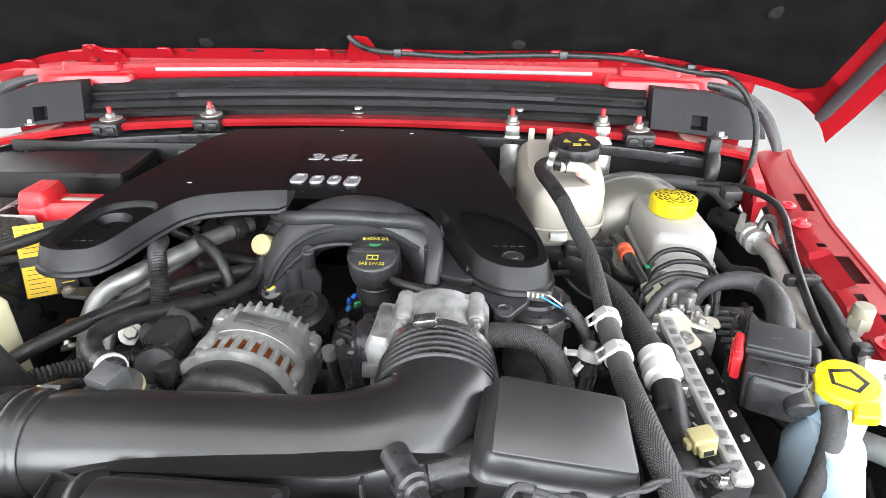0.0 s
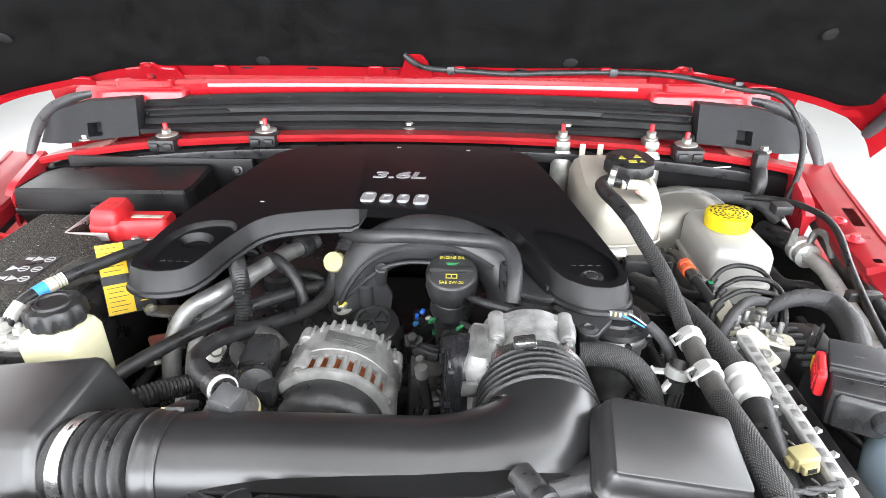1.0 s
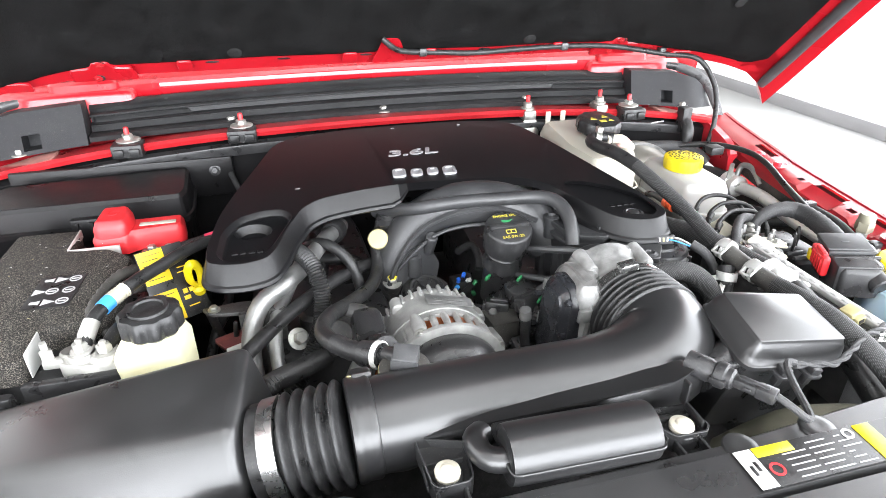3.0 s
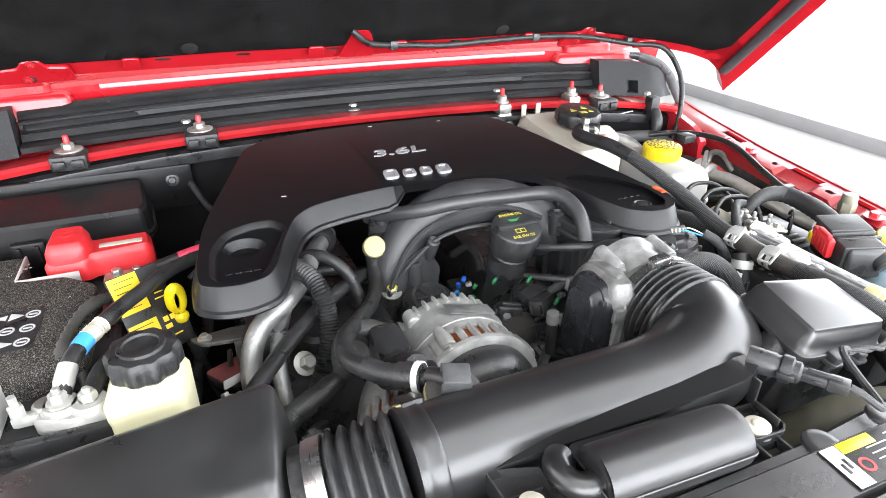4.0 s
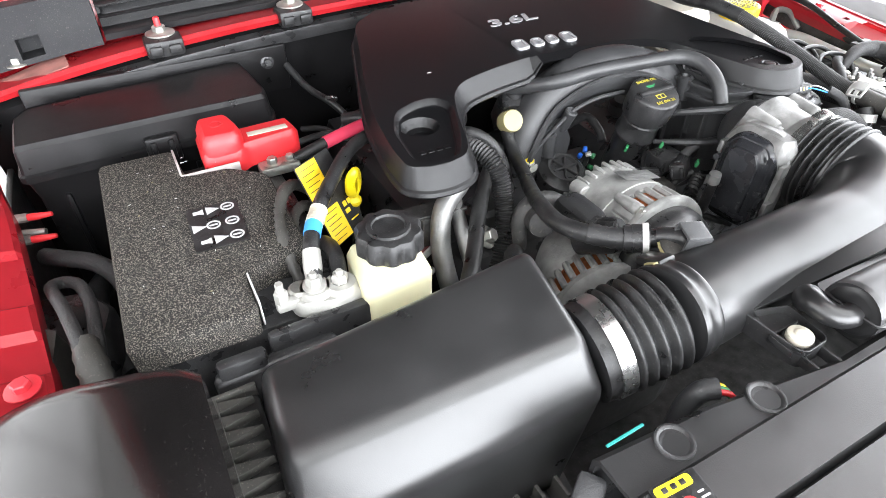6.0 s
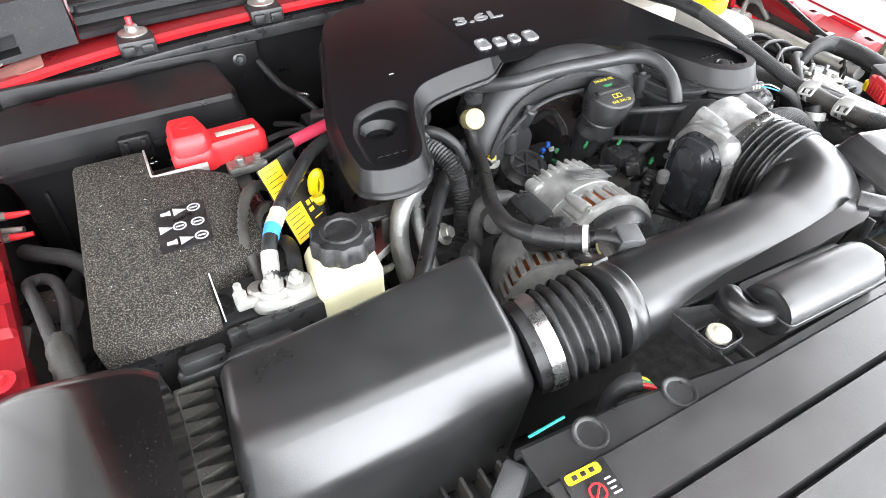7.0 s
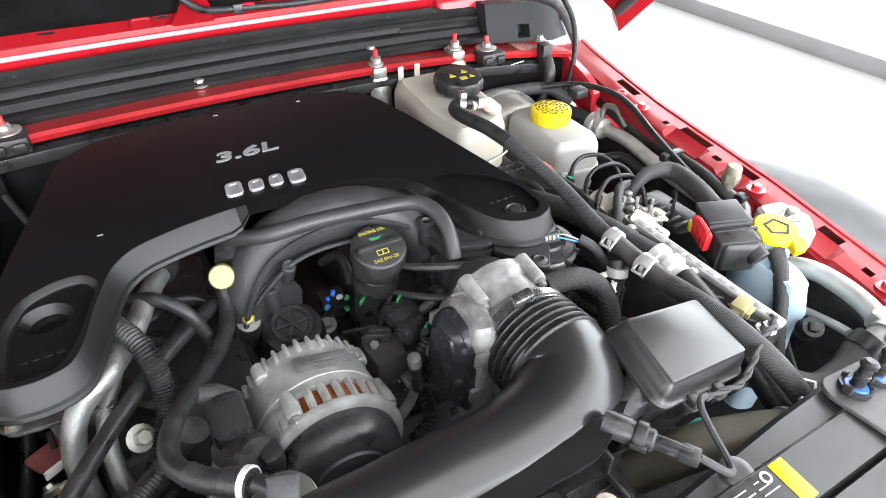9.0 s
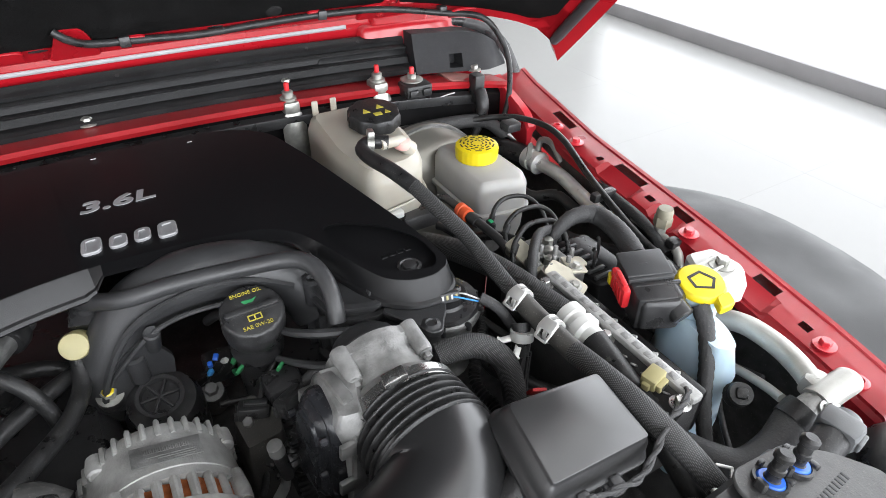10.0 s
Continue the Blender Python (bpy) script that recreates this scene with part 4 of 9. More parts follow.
fil = thing("oil_filler", "black oil filler neck with a ribbed screw cap", "oil filler", (0.083, 0.60, 1.08))
OIL = along((0.087, 0.605, 1.222), (0.0, -0.30, 1.0)) @ Matrix.Diagonal((0.82, 0.82, 0.9, 1))
part("neck", lathe(B(), [(0.028, -0.15), (0.030, -0.080), (0.034, -0.076), (0.034, -0.070), (0.031, -0.066), (0.032, -0.048), (0.030, -0.046), (0.030, -0.04)], OIL, 28), BLACK, fil)
cap = part("cap", lathe(B(), [(0.033, -0.042), (0.0365, -0.040), (0.0375, -0.034), (0.0385, -0.026), (0.0385, -0.004), (0.0365, -0.001), (0.034, 0.0)], OIL, 84, (28, 0.006)), BLACK, fil, "round black oil filler cap")
part("grip", block(B(), (-0.033, -0.0045, -0.001), (0.033, 0.0045, 0.0045), 0.002, OIL), BLACK, cap)
part("writing", letters("ENGINE OIL", 0.0072, OIL @ pose(0, 0.0258, 0.0006), 0.0003), YELLOW_INK, cap, "yellow words ENGINE OIL")
part("writing", letters("SAE 0W-20", 0.0076, OIL @ pose(0, -0.0240, 0.0006), 0.0003), YELLOW_INK, cap, "yellow words SAE 0W-20")
oc = prism(B(), fillet([(-0.006, 0.0105), (0.004, 0.0105), (0.011, 0.0165), (0.004, 0.0145), (-0.004, 0.0155), (-0.009, 0.0155)], 0.001, 2), [(0, 0.0002), (0, 0.0008)], OIL)
part("symbol", oc, GREEN_INK, cap, "green oil can symbol")
bk = B()
for a, c in (((-0.0085, -0.016), (-0.0005, -0.0145)), ((0.0005, -0.016), (0.0085, -0.0145)), ((-0.0085, -0.0085), (-0.0005, -0.007)), ((0.0005, -0.0085), (0.0085, -0.007)), ((-0.0085, -0.0145), (-0.007, -0.0085)), ((0.007, -0.0145), (0.0085, -0.0085)), ((-0.0009, -0.0155), (0.0009, -0.0075))):
    block(bk, (*a, 0.0002), (*c, 0.0008), 0.0002, OIL, 1)
part("symbol", bk, YELLOW_INK, cap, "yellow open book symbol")

dip = thing("oil_dipstick", "cream capped breather stub on a dark bracket", "dipstick", (-0.074, 0.70, 1.16))
part("cap", lathe(B(), [(0.013, -0.012), (0.0165, -0.010), (0.017, 0.010), (0.0155, 0.013), (0.010, 0.0138)], along((-0.075, 0.690, 1.182), (-0.1, -0.72, 0.45)) @ Matrix.Diagonal((0.86, 0.86, 0.95, 1)), 28), TAN, dip, "round cream plastic cap")
b = prism(B(), fillet([(-0.02, -0.03), (0.02, -0.03), (0.016, 0.03), (-0.016, 0.03)], 0.006), [(0, -0.012), (0, 0.012)], along((-0.055, 0.72, 1.180), (0.2, 0.6, 0.4)))
lathe(b, [(0.012, -0.03), (0.012, 0.012), (0.008, 0.014), (0.006, 0.008)], Matrix.Translation((-0.055, 0.713, 1.198)), 18)
part("bracket", b, BLACK, dip)

tb = thing("throttle_body", "cast aluminium throttle body with a dark motor cover", "throttle body", (0.165, 0.47, 1.13))
AX = Vector((0.0, -0.95, -0.10)).normalized()
TB = along((0.172, 0.492, 1.187), AX)
b = lathe(B(), [(0.044, -0.018), (0.0495, -0.016), (0.0495, 0.0), (0.0465, 0.004), (0.0465, 0.028), (0.051, 0.032), (0.0525, 0.040), (0.050, 0.046)], TB, 44)
prism(b, fillet([(-0.046, -0.048), (0.046, -0.048), (0.049, 0.028), (0.040, 0.041), (0.010, 0.045), (-0.010, 0.045), (-0.040, 0.041), (-0.049, 0.028)], 0.012, 4), [(0.003, -0.018), (0, -0.016), (0, -0.006), (0.003, -0.004)], TB)
part("housing", b, ALU_THROTTLE, tb)
for x, y in ((0.035, 0.0375), (-0.035, 0.0375), (-0.034, -0.040), (0.034, -0.040)):
    q = TB @ pose(x, y, 0)
    boss = part("bolt_boss", lathe(B(), [(0.0088, -0.016), (0.0084, 0.017), (0.0078, 0.020), (0.0072, 0.021)], q, 18), ALU_THROTTLE, tb)
    part("bolt", bolt(B(), q @ pose(0, 0, 0.021), 0.0044, 0.007, 1.5), ALU, boss)
b = prism(B(), fillet([(0.104, 0.432), (0.130, 0.426), (0.150, 0.492), (0.108, 0.500)], 0.01), [(0, 1.12), (0, 1.214), (0.005, 1.224), (0.010, 1.226)])
part("motor_housing", b, ALU_THROTTLE, tb)
part("drain_hole", lathe(B(), [(0.0042, 0), (0.0042, 0.0006)], along((0.124, 0.4305, 1.216), (0, -0.95, 0.3)), 14), RUBBER, tb, "dark round hole")
MC = along((0.100, 0.464, 1.172), (-1, -0.12, 0.10)) @ Matrix.Diagonal((0.95, 0.95, 1, 1))
b = prism(B(), fillet([(-0.062, -0.034), (0.030, -0.034), (0.052, -0.020), (0.052, 0.022), (0.030, 0.036), (-0.062, 0.034)], 0.022, 6), [(0, -0.012), (0, 0.000), (0.001, 0.003), (0.004, 0.0065), (0.006, 0.0068), (0.0085, 0.0105), (0.014, 0.0132), (0.0146, 0.0150), (0.03, 0.0160)], MC @ pose(0, 0, 0, 0, 0, 90))
for k in range(5):
    lathe(b, [(0.004, 0.012), (0.004, 0.018)], MC @ pose(0.031 * (-1) ** k, -0.05 + 0.022 * k, 0), 8)
part("motor_cover", b, surface("glossy_motor_cover", (0.020, 0.021, 0.024), 0.26, var=0.3, scale=40, bump=0.2, dust=0.2), tb, "dark plastic motor cover")
b = B()
prism(b, fillet([(-0.064, -0.037), (0.031, -0.037), (0.055, -0.022), (0.055, 0.024), (0.031, 0.039), (-0.064, 0.037)], 0.022, 6), [(-0.004, -0.022), (-0.006, -0.020), (-0.006, -0.0105), (-0.004, -0.009)], MC @ pose(0, 0, 0, 0, 0, 90))
for k in range(4):
    block(b, (-0.041 + 0.078 * (k % 2), -0.034 + 0.05 * (k // 2), -0.014), (-0.035 + 0.078 * (k % 2), -0.018 + 0.05 * (k // 2), 0.004), 0.001, MC)
part("gasket", b, ALU_DULL, tb, "pale gasket flange with metal clips")
b = B()
for k in range(9):
    block(b, (-0.004 + 0.003 * (k % 3), -0.012 + 0.003 * (k // 3), 0.0152), (-0.0018 + 0.003 * (k % 3), -0.0098 + 0.003 * (k // 3), 0.0159), 0.0002, MC, 1)
part("print", b, WHITE, tb, "small pale code mark")
b = B()
block(b, (0.100, 0.436, 1.108), (0.124, 0.448, 1.138), 0.003)
part("plug", b, BLACK, tb)

duct = thing("intake_duct", "glossy black moulded intake duct with an elbow", "intake duct", (0.0, 0.33, 1.12))
line = [(-0.146, 0.3345, 1.1845), (-0.12, 0.335, 1.185), (-0.09, 0.336, 1.186), (-0.04, 0.336, 1.188), (0.02, 0.335, 1.189), (0.078, 0.335, 1.187), (0.126, 0.343, 1.185), (0.160, 0.360, 1.185), (0.172, 0.381, 1.186), (0.174, 0.394, 1.186)]
part("pipe", tube(B(), line, [0.0400, 0.0420, 0.0418, 0.0405, 0.041, 0.043, 0.048, 0.052, 0.0545, 0.0555], 40, 0.007, flat=1.02), SATIN, duct, sharp=70)
CO = along((-0.152, 0.3341, 1.1838), (1, 0.02, 0.03))
b = lathe(B(), [(0.0395, -0.004), (0.0445, -0.003), (0.0455, 0.000), (0.0450, 0.004), (0.0438, 0.006), (0.0442, 0.012), (0.0446, 0.015), (0.0430, 0.018), (0.0400, 0.019)], CO, 48)
block(b, (-0.030, -0.0475, 0.004), (0.0, -0.040, 0.022), 0.002, CO @ pose(0, 0, 0, 0, 0, 150))
part("cuff", b, SATIN, duct, "stepped black cuff with a notch")
part("chip", block(B(), (-0.006, 0.0440, 0.000), (0.008, 0.0462, 0.005), 0.001, CO @ pose(0, 0, 0, 0, 0, -40)), TAN, duct, "pale dried sealant")
inner = [(-0.128, 0.304, 1.188), (-0.108, 0.306, 1.196), (-0.050, 0.308, 1.206), (0.035, 0.308, 1.213), (0.075, 0.308, 1.215), (0.119, 0.306, 1.218), (0.145, 0.312, 1.216), (0.196, 0.330, 1.200), (0.222, 0.360, 1.192)]
outer = [(-0.128, 0.2960, 1.188), (-0.108, 0.2965, 1.196), (-0.050, 0.288, 1.208), (0.035, 0.2806, 1.218), (0.075, 0.280, 1.220), (0.119, 0.2793, 1.223), (0.142, 0.289, 1.222), (0.199, 0.322, 1.203), (0.227, 0.357, 1.193)]
b, up3 = B(), Vector((0, 0, 0.0012))
loft(b, [[p + up3, q + up3, q - up3, p - up3] for (p, _), (q, _) in zip(glide(inner, 1), glide(outer, 1))])
part("seam", b, SATIN, duct, "moulded seam flange along the duct", sharp=30)


def bellows(pts, r, depth, count, material, label, host):
    line = [Vector(p) for p in pts]
    bm, rings = B(), []
    a, z = line[0], line[-1]
    d = (z - a)
    m = along(a, d)
    n = count * 10
    for i in range(n + 1):
        u = i / n
        rr = r[0] + (r[1] - r[0]) * u + depth * (0.5 - 0.5 * math.cos(2 * math.pi * count * u)) ** 0.8
        rings.append([m @ Vector((rr * math.cos(t), rr * math.sin(t), u * d.length)) for t in (2 * math.pi * k / 40 for k in range(40))])
    loft(bm, rings)
    return part("bellows", bm, material, host, label, sharp=80)


def band(m, r, w, host, material=None, label=""):
    """A worm-drive clamp: flat band, screw housing."""
    bm = lathe(B(), [(r, -w / 2), (r + 0.0012, -w / 2), (r + 0.0012, w / 2), (r, w / 2)], m, 44)
    block(bm, (r - 0.001, -0.010, -w / 2), (r + 0.009, 0.012, w / 2), 0.002, m @ pose(0, 0, 0, 0, 0, 100))
    return part("clamp", bm, material or STEEL, host, label)


bellows([(0.172, 0.440, 1.187), (0.174, 0.390, 1.186)], (0.0480, 0.0510), 0.0075, 6, RUBBER, "ribbed black rubber bellows", duct)
band(along((0.172, 0.444, 1.187), AX), 0.0535, 0.012, duct, STEEL, "metal hose clamp")
bellows([(-0.156, 0.3345, 1.183), (-0.2085, 0.3405, 1.1725)], (0.0395, 0.0395), 0.0068, 5, RUBBER, "ribbed black rubber bellows", duct)
CL = along((-0.2155, 0.3414, 1.1712), (1, -0.11, 0.19), 180)
band(CL, 0.0435, 0.0135, duct, STEEL, "bright steel hose clamp")
part("arrow", prism(B(), [(0.0445, -0.004), (0.0445, 0.004), (0.0458, 0.0)], [(0, 0.0), (0, 0.0006)], CL @ pose(0, 0, 0, 0, 0, -88)), BLACK, duct, "small stamped arrow")
part("collar", lathe(B(), [(0.036, -0.018), (0.0425, -0.017), (0.0432, 0.004), (0.038, 0.006)], CL, 40), RUBBER, duct)
# sensor plugged into the elbow
SEN = along((0.1545, 0.2945, 1.2205), (0.507, -0.86, 0.06)) @ Matrix.Diagonal((0.74, 0.74, 0.96, 1))
b = lathe(B(), [(0.0150, -0.012), (0.0150, 0.009), (0.0135, 0.011), (0.0135, 0.0135), (0.0160, 0.015), (0.0165, 0.018), (0.0160, 0.023), (0.0125, 0.0245), (0.0125, 0.029), (0.0095, 0.031)], SEN, 28)
block(b, (-0.0185, -0.004, 0.013), (-0.012, 0.004, 0.027), 0.001, SEN)
part("sensor", b, BLACK, duct, "round black sensor plug")
b = block(B(), (-0.0072, -0.0062, 0.028), (0.0072, 0.0062, 0.054), 0.002, SEN)
block(b, (-0.0085, -0.0075, 0.050), (0.0085, 0.0075, 0.066), 0.0018, SEN)
block(b, (-0.003, 0.005, 0.034), (0.003, 0.0095, 0.060), 0.001, SEN)
block(b, (-0.0095, -0.002, 0.040), (0.0095, 0.002, 0.047), 0.001, SEN)
part("plug", b, BLACK, duct, "black latched connector")

res = thing("resonator", "black pill-shaped resonator chamber on the duct", "resonator", (0.01, 0.25, 1.18))
b = tube(B(), [(-0.0465, 0.2525, 1.2095), (-0.0460, 0.2525, 1.2095), (-0.0440, 0.2524, 1.2095), (-0.040, 0.2523, 1.2095), (0.015, 0.251, 1.209), (0.071, 0.2495, 1.2085), (0.075, 0.2494, 1.2085), (0.0770, 0.2493, 1.2085), (0.0775, 0.2493, 1.2085)], [0.0140, 0.0185, 0.0222, 0.0240, 0.0245, 0.0240, 0.0222, 0.0185, 0.0140], 32, 0.002)
part("chamber", b, SATIN, res, sharp=60)
part("flange", prism(B(), fillet([(-0.0485, 0.2270), (0.0795, 0.2235), (0.0810, 0.279), (-0.0485, 0.284)], 0.008, 4), [(0.0006, 1.2105), (0, 1.2112), (0, 1.2128), (0.0006, 1.2135)], pose(0, 0, 0)), SATIN, res, "moulded seam flange")
part("neck", tube(B(), [(-0.038, 0.250, 1.208), (-0.052, 0.250, 1.2085), (-0.060, 0.255, 1.209), (-0.0635, 0.264, 1.210), (-0.0625, 0.273, 1.210), (-0.056, 0.280, 1.205)], [0.0105, 0.0100, 0.0098, 0.0100, 0.0105, 0.012], 16, 0.005), SATIN, res)
TRAYS = (([(-0.1076, 0.2990), (-0.1035, 0.2500), (-0.0985, 0.2445), (-0.0745, 0.2455), (-0.0700, 0.2500), (-0.0670, 0.2860)], (-0.089, 0.259), 1.1885),
         ([(0.0900, 0.2790), (0.0930, 0.2560), (0.1020, 0.2440), (0.1300, 0.2430), (0.1370, 0.2500), (0.1300, 0.2770)], (0.113, 0.255), 1.1895))
for poly, (cx, cy), cz in TRAYS:
    rim = fillet(poly, 0.003, 3)
    b = prism(B(), rim, [(0.0005, cz - 0.010), (0, cz), (0, cz + 0.0085), (0.0005, cz + 0.009), (0.0018, cz + 0.009), (0.0022, cz + 0.0085), (0.0024, cz + 0.001)])
    for k in (-1, 1):
        block(b, (cx + 0.011 * k - 0.0012, 0.2215, cz - 0.006), (cx + 0.011 * k + 0.0012, 0.2470, cz + 0.004), 0.0005)
    block(b, (cx - 0.018, cy + 0.012, cz), (cx + 0.016, cy + 0.0135, cz + 0.006), 0.0004)
    block(b, (cx - 0.018, cy - 0.008, cz), (cx - 0.0165, cy + 0.0135, cz + 0.006), 0.0004)
    lathe(b, [(0.0125, cz), (0.0125, cz + 0.004), (0.0115, cz + 0.005)], Matrix.Translation((cx, cy, 0)), 24)
    part("foot", b, BLACK, res, "black moulded mounting tray")
    part("push_pin", lathe(B(), [(0.0100, 0), (0.0104, 0.0035), (0.0100, 0.0055), (0.0085, 0.0062), (0.0055, 0.0062), (0.0052, 0.0072), (0.0045, 0.0078), (0.002, 0.0080)], Matrix.Translation((cx, cy, cz + 0.005)), 26), PINWHITE, res, "round off-white push pin")
b = block(B(), (0.129, 0.250, 1.1955), (0.1312, 0.2775, 1.2030), 0.0005)
block(b, (0.1285, 0.2735, 1.198), (0.1312, 0.282, 1.2225), 0.0006)
part("wall", b, SATIN, res, "raised edge of the mounting tray")

air = thing("air_box", "black plastic air filter box with a sloping lid", "air box", (-0.35, 0.3, 1.0))


def air_lid():
    """Faceted lid: a wedge-shaped top, a long front slope and steep ends, with rounded edges."""
    bm = B()
    up = [bm.verts.new(p) for p in ((-0.470, 0.448, 1.181), (-0.236, 0.424, 1.229), (-0.248, 0.328, 1.215), (-0.478, 0.354, 1.187))]
    brow = [bm.verts.new(p) for p in ((-0.476, 0.456, 1.12), (-0.222, 0.440, 1.15), (-0.242, 0.300, 1.172), (-0.486, 0.316, 1.146))]
    low = [bm.verts.new(p) for p in ((-0.480, 0.456, 1.03), (-0.222, 0.444, 1.03), (-0.256, 0.312, 1.03), (-0.488, 0.322, 1.03))]
    bm.faces.new(up)
    bm.faces.new(low[::-1])
    for hi, lo in ((up, brow), (brow, low)):
        for i in range(4):
            j = (i + 1) % 4
            bm.faces.new((hi[j], hi[i], lo[i], lo[j]))
    bmesh.ops.triangulate(bm, faces=[f for f in bm.faces if len(f.verts) > 4])
    bmesh.ops.bevel(bm, geom=[e for e in bm.edges if e.calc_face_angle(0) > 0.25], offset=0.011, segments=4, profile=0.5, affect="EDGES")
    return bm


part("lid", air_lid(), AIRLID, air, "satin black sloping lid", sharp=50)
b = B()
prism(b, fillet([(-0.490, 0.280), (-0.250, 0.288), (-0.222, 0.448), (-0.490, 0.455)], 0.02), [(0, 0.90), (0, 1.026), (0.004, 1.028)])
part("tray", b, BLACK, air)
part("ledge", block(B(), (-0.510, 0.16, 1.09), (-0.476, 0.450, 1.152), 0.004), RUBBER, air, "dark floor of the ribbed ledge")
b = block(B(), (-0.511, 0.16, 1.148), (-0.5075, 0.450, 1.163), 0.001)
block(b, (-0.511, 0.447, 1.148), (-0.476, 0.451, 1.163), 0.001)
part("ledge_rim", b, RUBBER_DUSTY, air, "dusty raised rim")
for k in range(18):
    y = 0.434 - k * 0.0148
    part("rib", prism(B(), fillet([(-0.508, y), (-0.480, y + 0.0050), (-0.508, y + 0.0115)], 0.0012, 2), [(0, 1.150), (0.0, 1.158), (0.0015, 1.161)]), RUBBER_DUSTY, air, "dusty triangular stiffening rib")
part("side_wall", block(B(), (-0.518, 0.18, 1.0), (-0.512, 0.455, 1.172), 0.003), BLACK, air)
for k in range(8):
    x = -0.41 + k * 0.02
    part("fin", block(B(), (x, 0.290, 1.0), (x + 0.004, 0.318, 1.060), 0.001), RUBBER_DUSTY if k > 4 else BLACK, air)

sn = thing("air_snorkel", "wide black plastic air inlet duct beside the box", "inlet duct", (-0.56, 0.3, 1.05))
b = B()
rearline = [(-0.508, 0.425), (-0.534, 0.437), (-0.571, 0.451), (-0.61, 0.472), (-0.70, 0.515)]
cols = []
for i in range(17):
    x = -0.508 - 0.012 * i
    k = max(j for j in range(4) if rearline[j][0] >= x)
    (xa, ya), (xb, yb) = rearline[k], rearline[k + 1]
    yr = ya + (yb - ya) * (xa - x) / (xa - xb)
    top = 1.239 - 3.4 * max(0, -0.530 - x) ** 2 - 0.006 * (i == 0)
    cols.append([Vector((x, yr, 1.02)), Vector((x, yr, top - 0.030)), Vector((x, yr - 0.003, top - 0.010)), Vector((x, yr - 0.010, top - 0.003))] + [Vector((x, yr - 0.024 - (yr - 0.074) * u, top - 0.03 * u * u)) for u in (0, 0.25, 0.5, 0.75, 1.0)] + [Vector((x, 0.05, 1.02))])
loft(b, cols)
part("duct", b, surface("glossy_black_inlet", (0.0075, 0.0068, 0.0068), 0.17, var=0.3, scale=14, bump=0.04, dust=0.06, spec=0.4), sn, sharp=50)
# the pan's brown tint stands for a brown reflection on black plastic
part("pan", prism(B(), fillet([(-0.606, 0.10), (-0.520, 0.10), (-0.522, 0.286), (-0.606, 0.266)], 0.008, 4), [(0, 1.19), (0, 1.229), (0.002, 1.233), (0.006, 1.2345), (0.02, 1.2350)]), surface("black_pan_brown_reflection", (0.016, 0.012, 0.011), 0.24, var=0.25, scale=18, bump=0.05, dust=0.08, spec=0.45), sn, "raised black pan, a brown reflection put into its colour")
b = block(B(), (-0.505, 0.458, 1.06), (-0.40, 0.474, 1.165), 0.006)
block(b, (-0.500, 0.460, 1.15), (-0.46, 0.472, 1.178), 0.003)
part("bracket", b, BLACK, sn, "black battery tray bracket")

# ================= square chamber beside the hoses =================
box = thing("vacuum_chamber", "flat square black chamber with a rounded lid", "chamber", (0.27, 0.335, 1.15))
c0 = Vector((0.272, 0.334, 1.227))
ex, ey = Vector((0.115, 0.001, -0.021)).normalized(), Vector((0.004, 0.073, 0.012)).normalized()
ez = ex.cross(ey).normalized()
BX = Matrix(((ex.x, ey.x, ez.x, c0.x), (ex.y, ey.y, ez.y, c0.y), (ex.z, ey.z, ez.z, c0.z), (0, 0, 0, 1)))
rect = fillet([(-0.061, -0.042), (0.061, -0.040), (0.058, 0.040), (-0.055, 0.042)], 0.012, 5)
part("lid", prism(B(), rect, [(0.000, -0.027), (-0.0035, -0.0262), (-0.0035, -0.0225), (-0.001, -0.0215), (0.0012, -0.013), (0.0028, -0.0065), (0.0055, -0.0022), (0.0095, 0.0002), (0.015, 0.0014), (0.027, 0.0020)], BX), SOFTLID, box, sharp=60)
part("body", prism(B(), rect, [(0.016, -0.12), (0.012, -0.058), (0.010, -0.050), (0.010, -0.024)], BX), BLACK, box)
for x in (-0.020, 0.016):
    b = prism(B(), fillet([(x - 0.011, -0.040), (x - 0.008, -0.056), (x + 0.008, -0.056), (x + 0.011, -0.040)], 0.004, 3), [(0, -0.029), (0, -0.026), (0.0006, -0.0255)], BX)
    block(b, (x - 0.006, -0.054, -0.026), (x + 0.006, -0.042, -0.019), 0.0015, BX)
    block(b, (x - 0.004, -0.052, -0.042), (x + 0.004, -0.044, -0.026), 0.0015, BX)
    part("lug", b, BLACK, box, "moulded lug with a push-in clip")
part("neck", tube(B(), [(0.215, 0.325, 1.195), (0.195, 0.322, 1.192), (0.172, 0.318, 1.190)], [0.020, 0.016, 0.019], 14, 0.008, flat=1.0), BLACK, box)

# ================= alternator =================
alt = thing("alternator", "cast aluminium alternator with copper windings and a black cap", "alternator", (-0.034, 0.48, 1.05))
ALT = Matrix(((1, 0, 0, -0.037), (0, 0.05, -1, 0.452), (0, 1, 0.05, 1.121), (0, 0, 0, 1))) @ Matrix.Diagonal((0.93, 0.93, 0.84, 1))
part("housing", lathe(B(), [(0.045, -0.125), (0.058, -0.120), (0.0675, -0.113), (0.0700, -0.104), (0.0700, -0.088), (0.0715, -0.060), (0.0715, -0.050), (0.0725, -0.049), (0.0725, -0.046), (0.0715, -0.045), (0.0715, -0.034), (0.066, -0.033), (0.066, -0.004), (0.064, 0.0)], ALT, 56), ALU_CAST, alt)
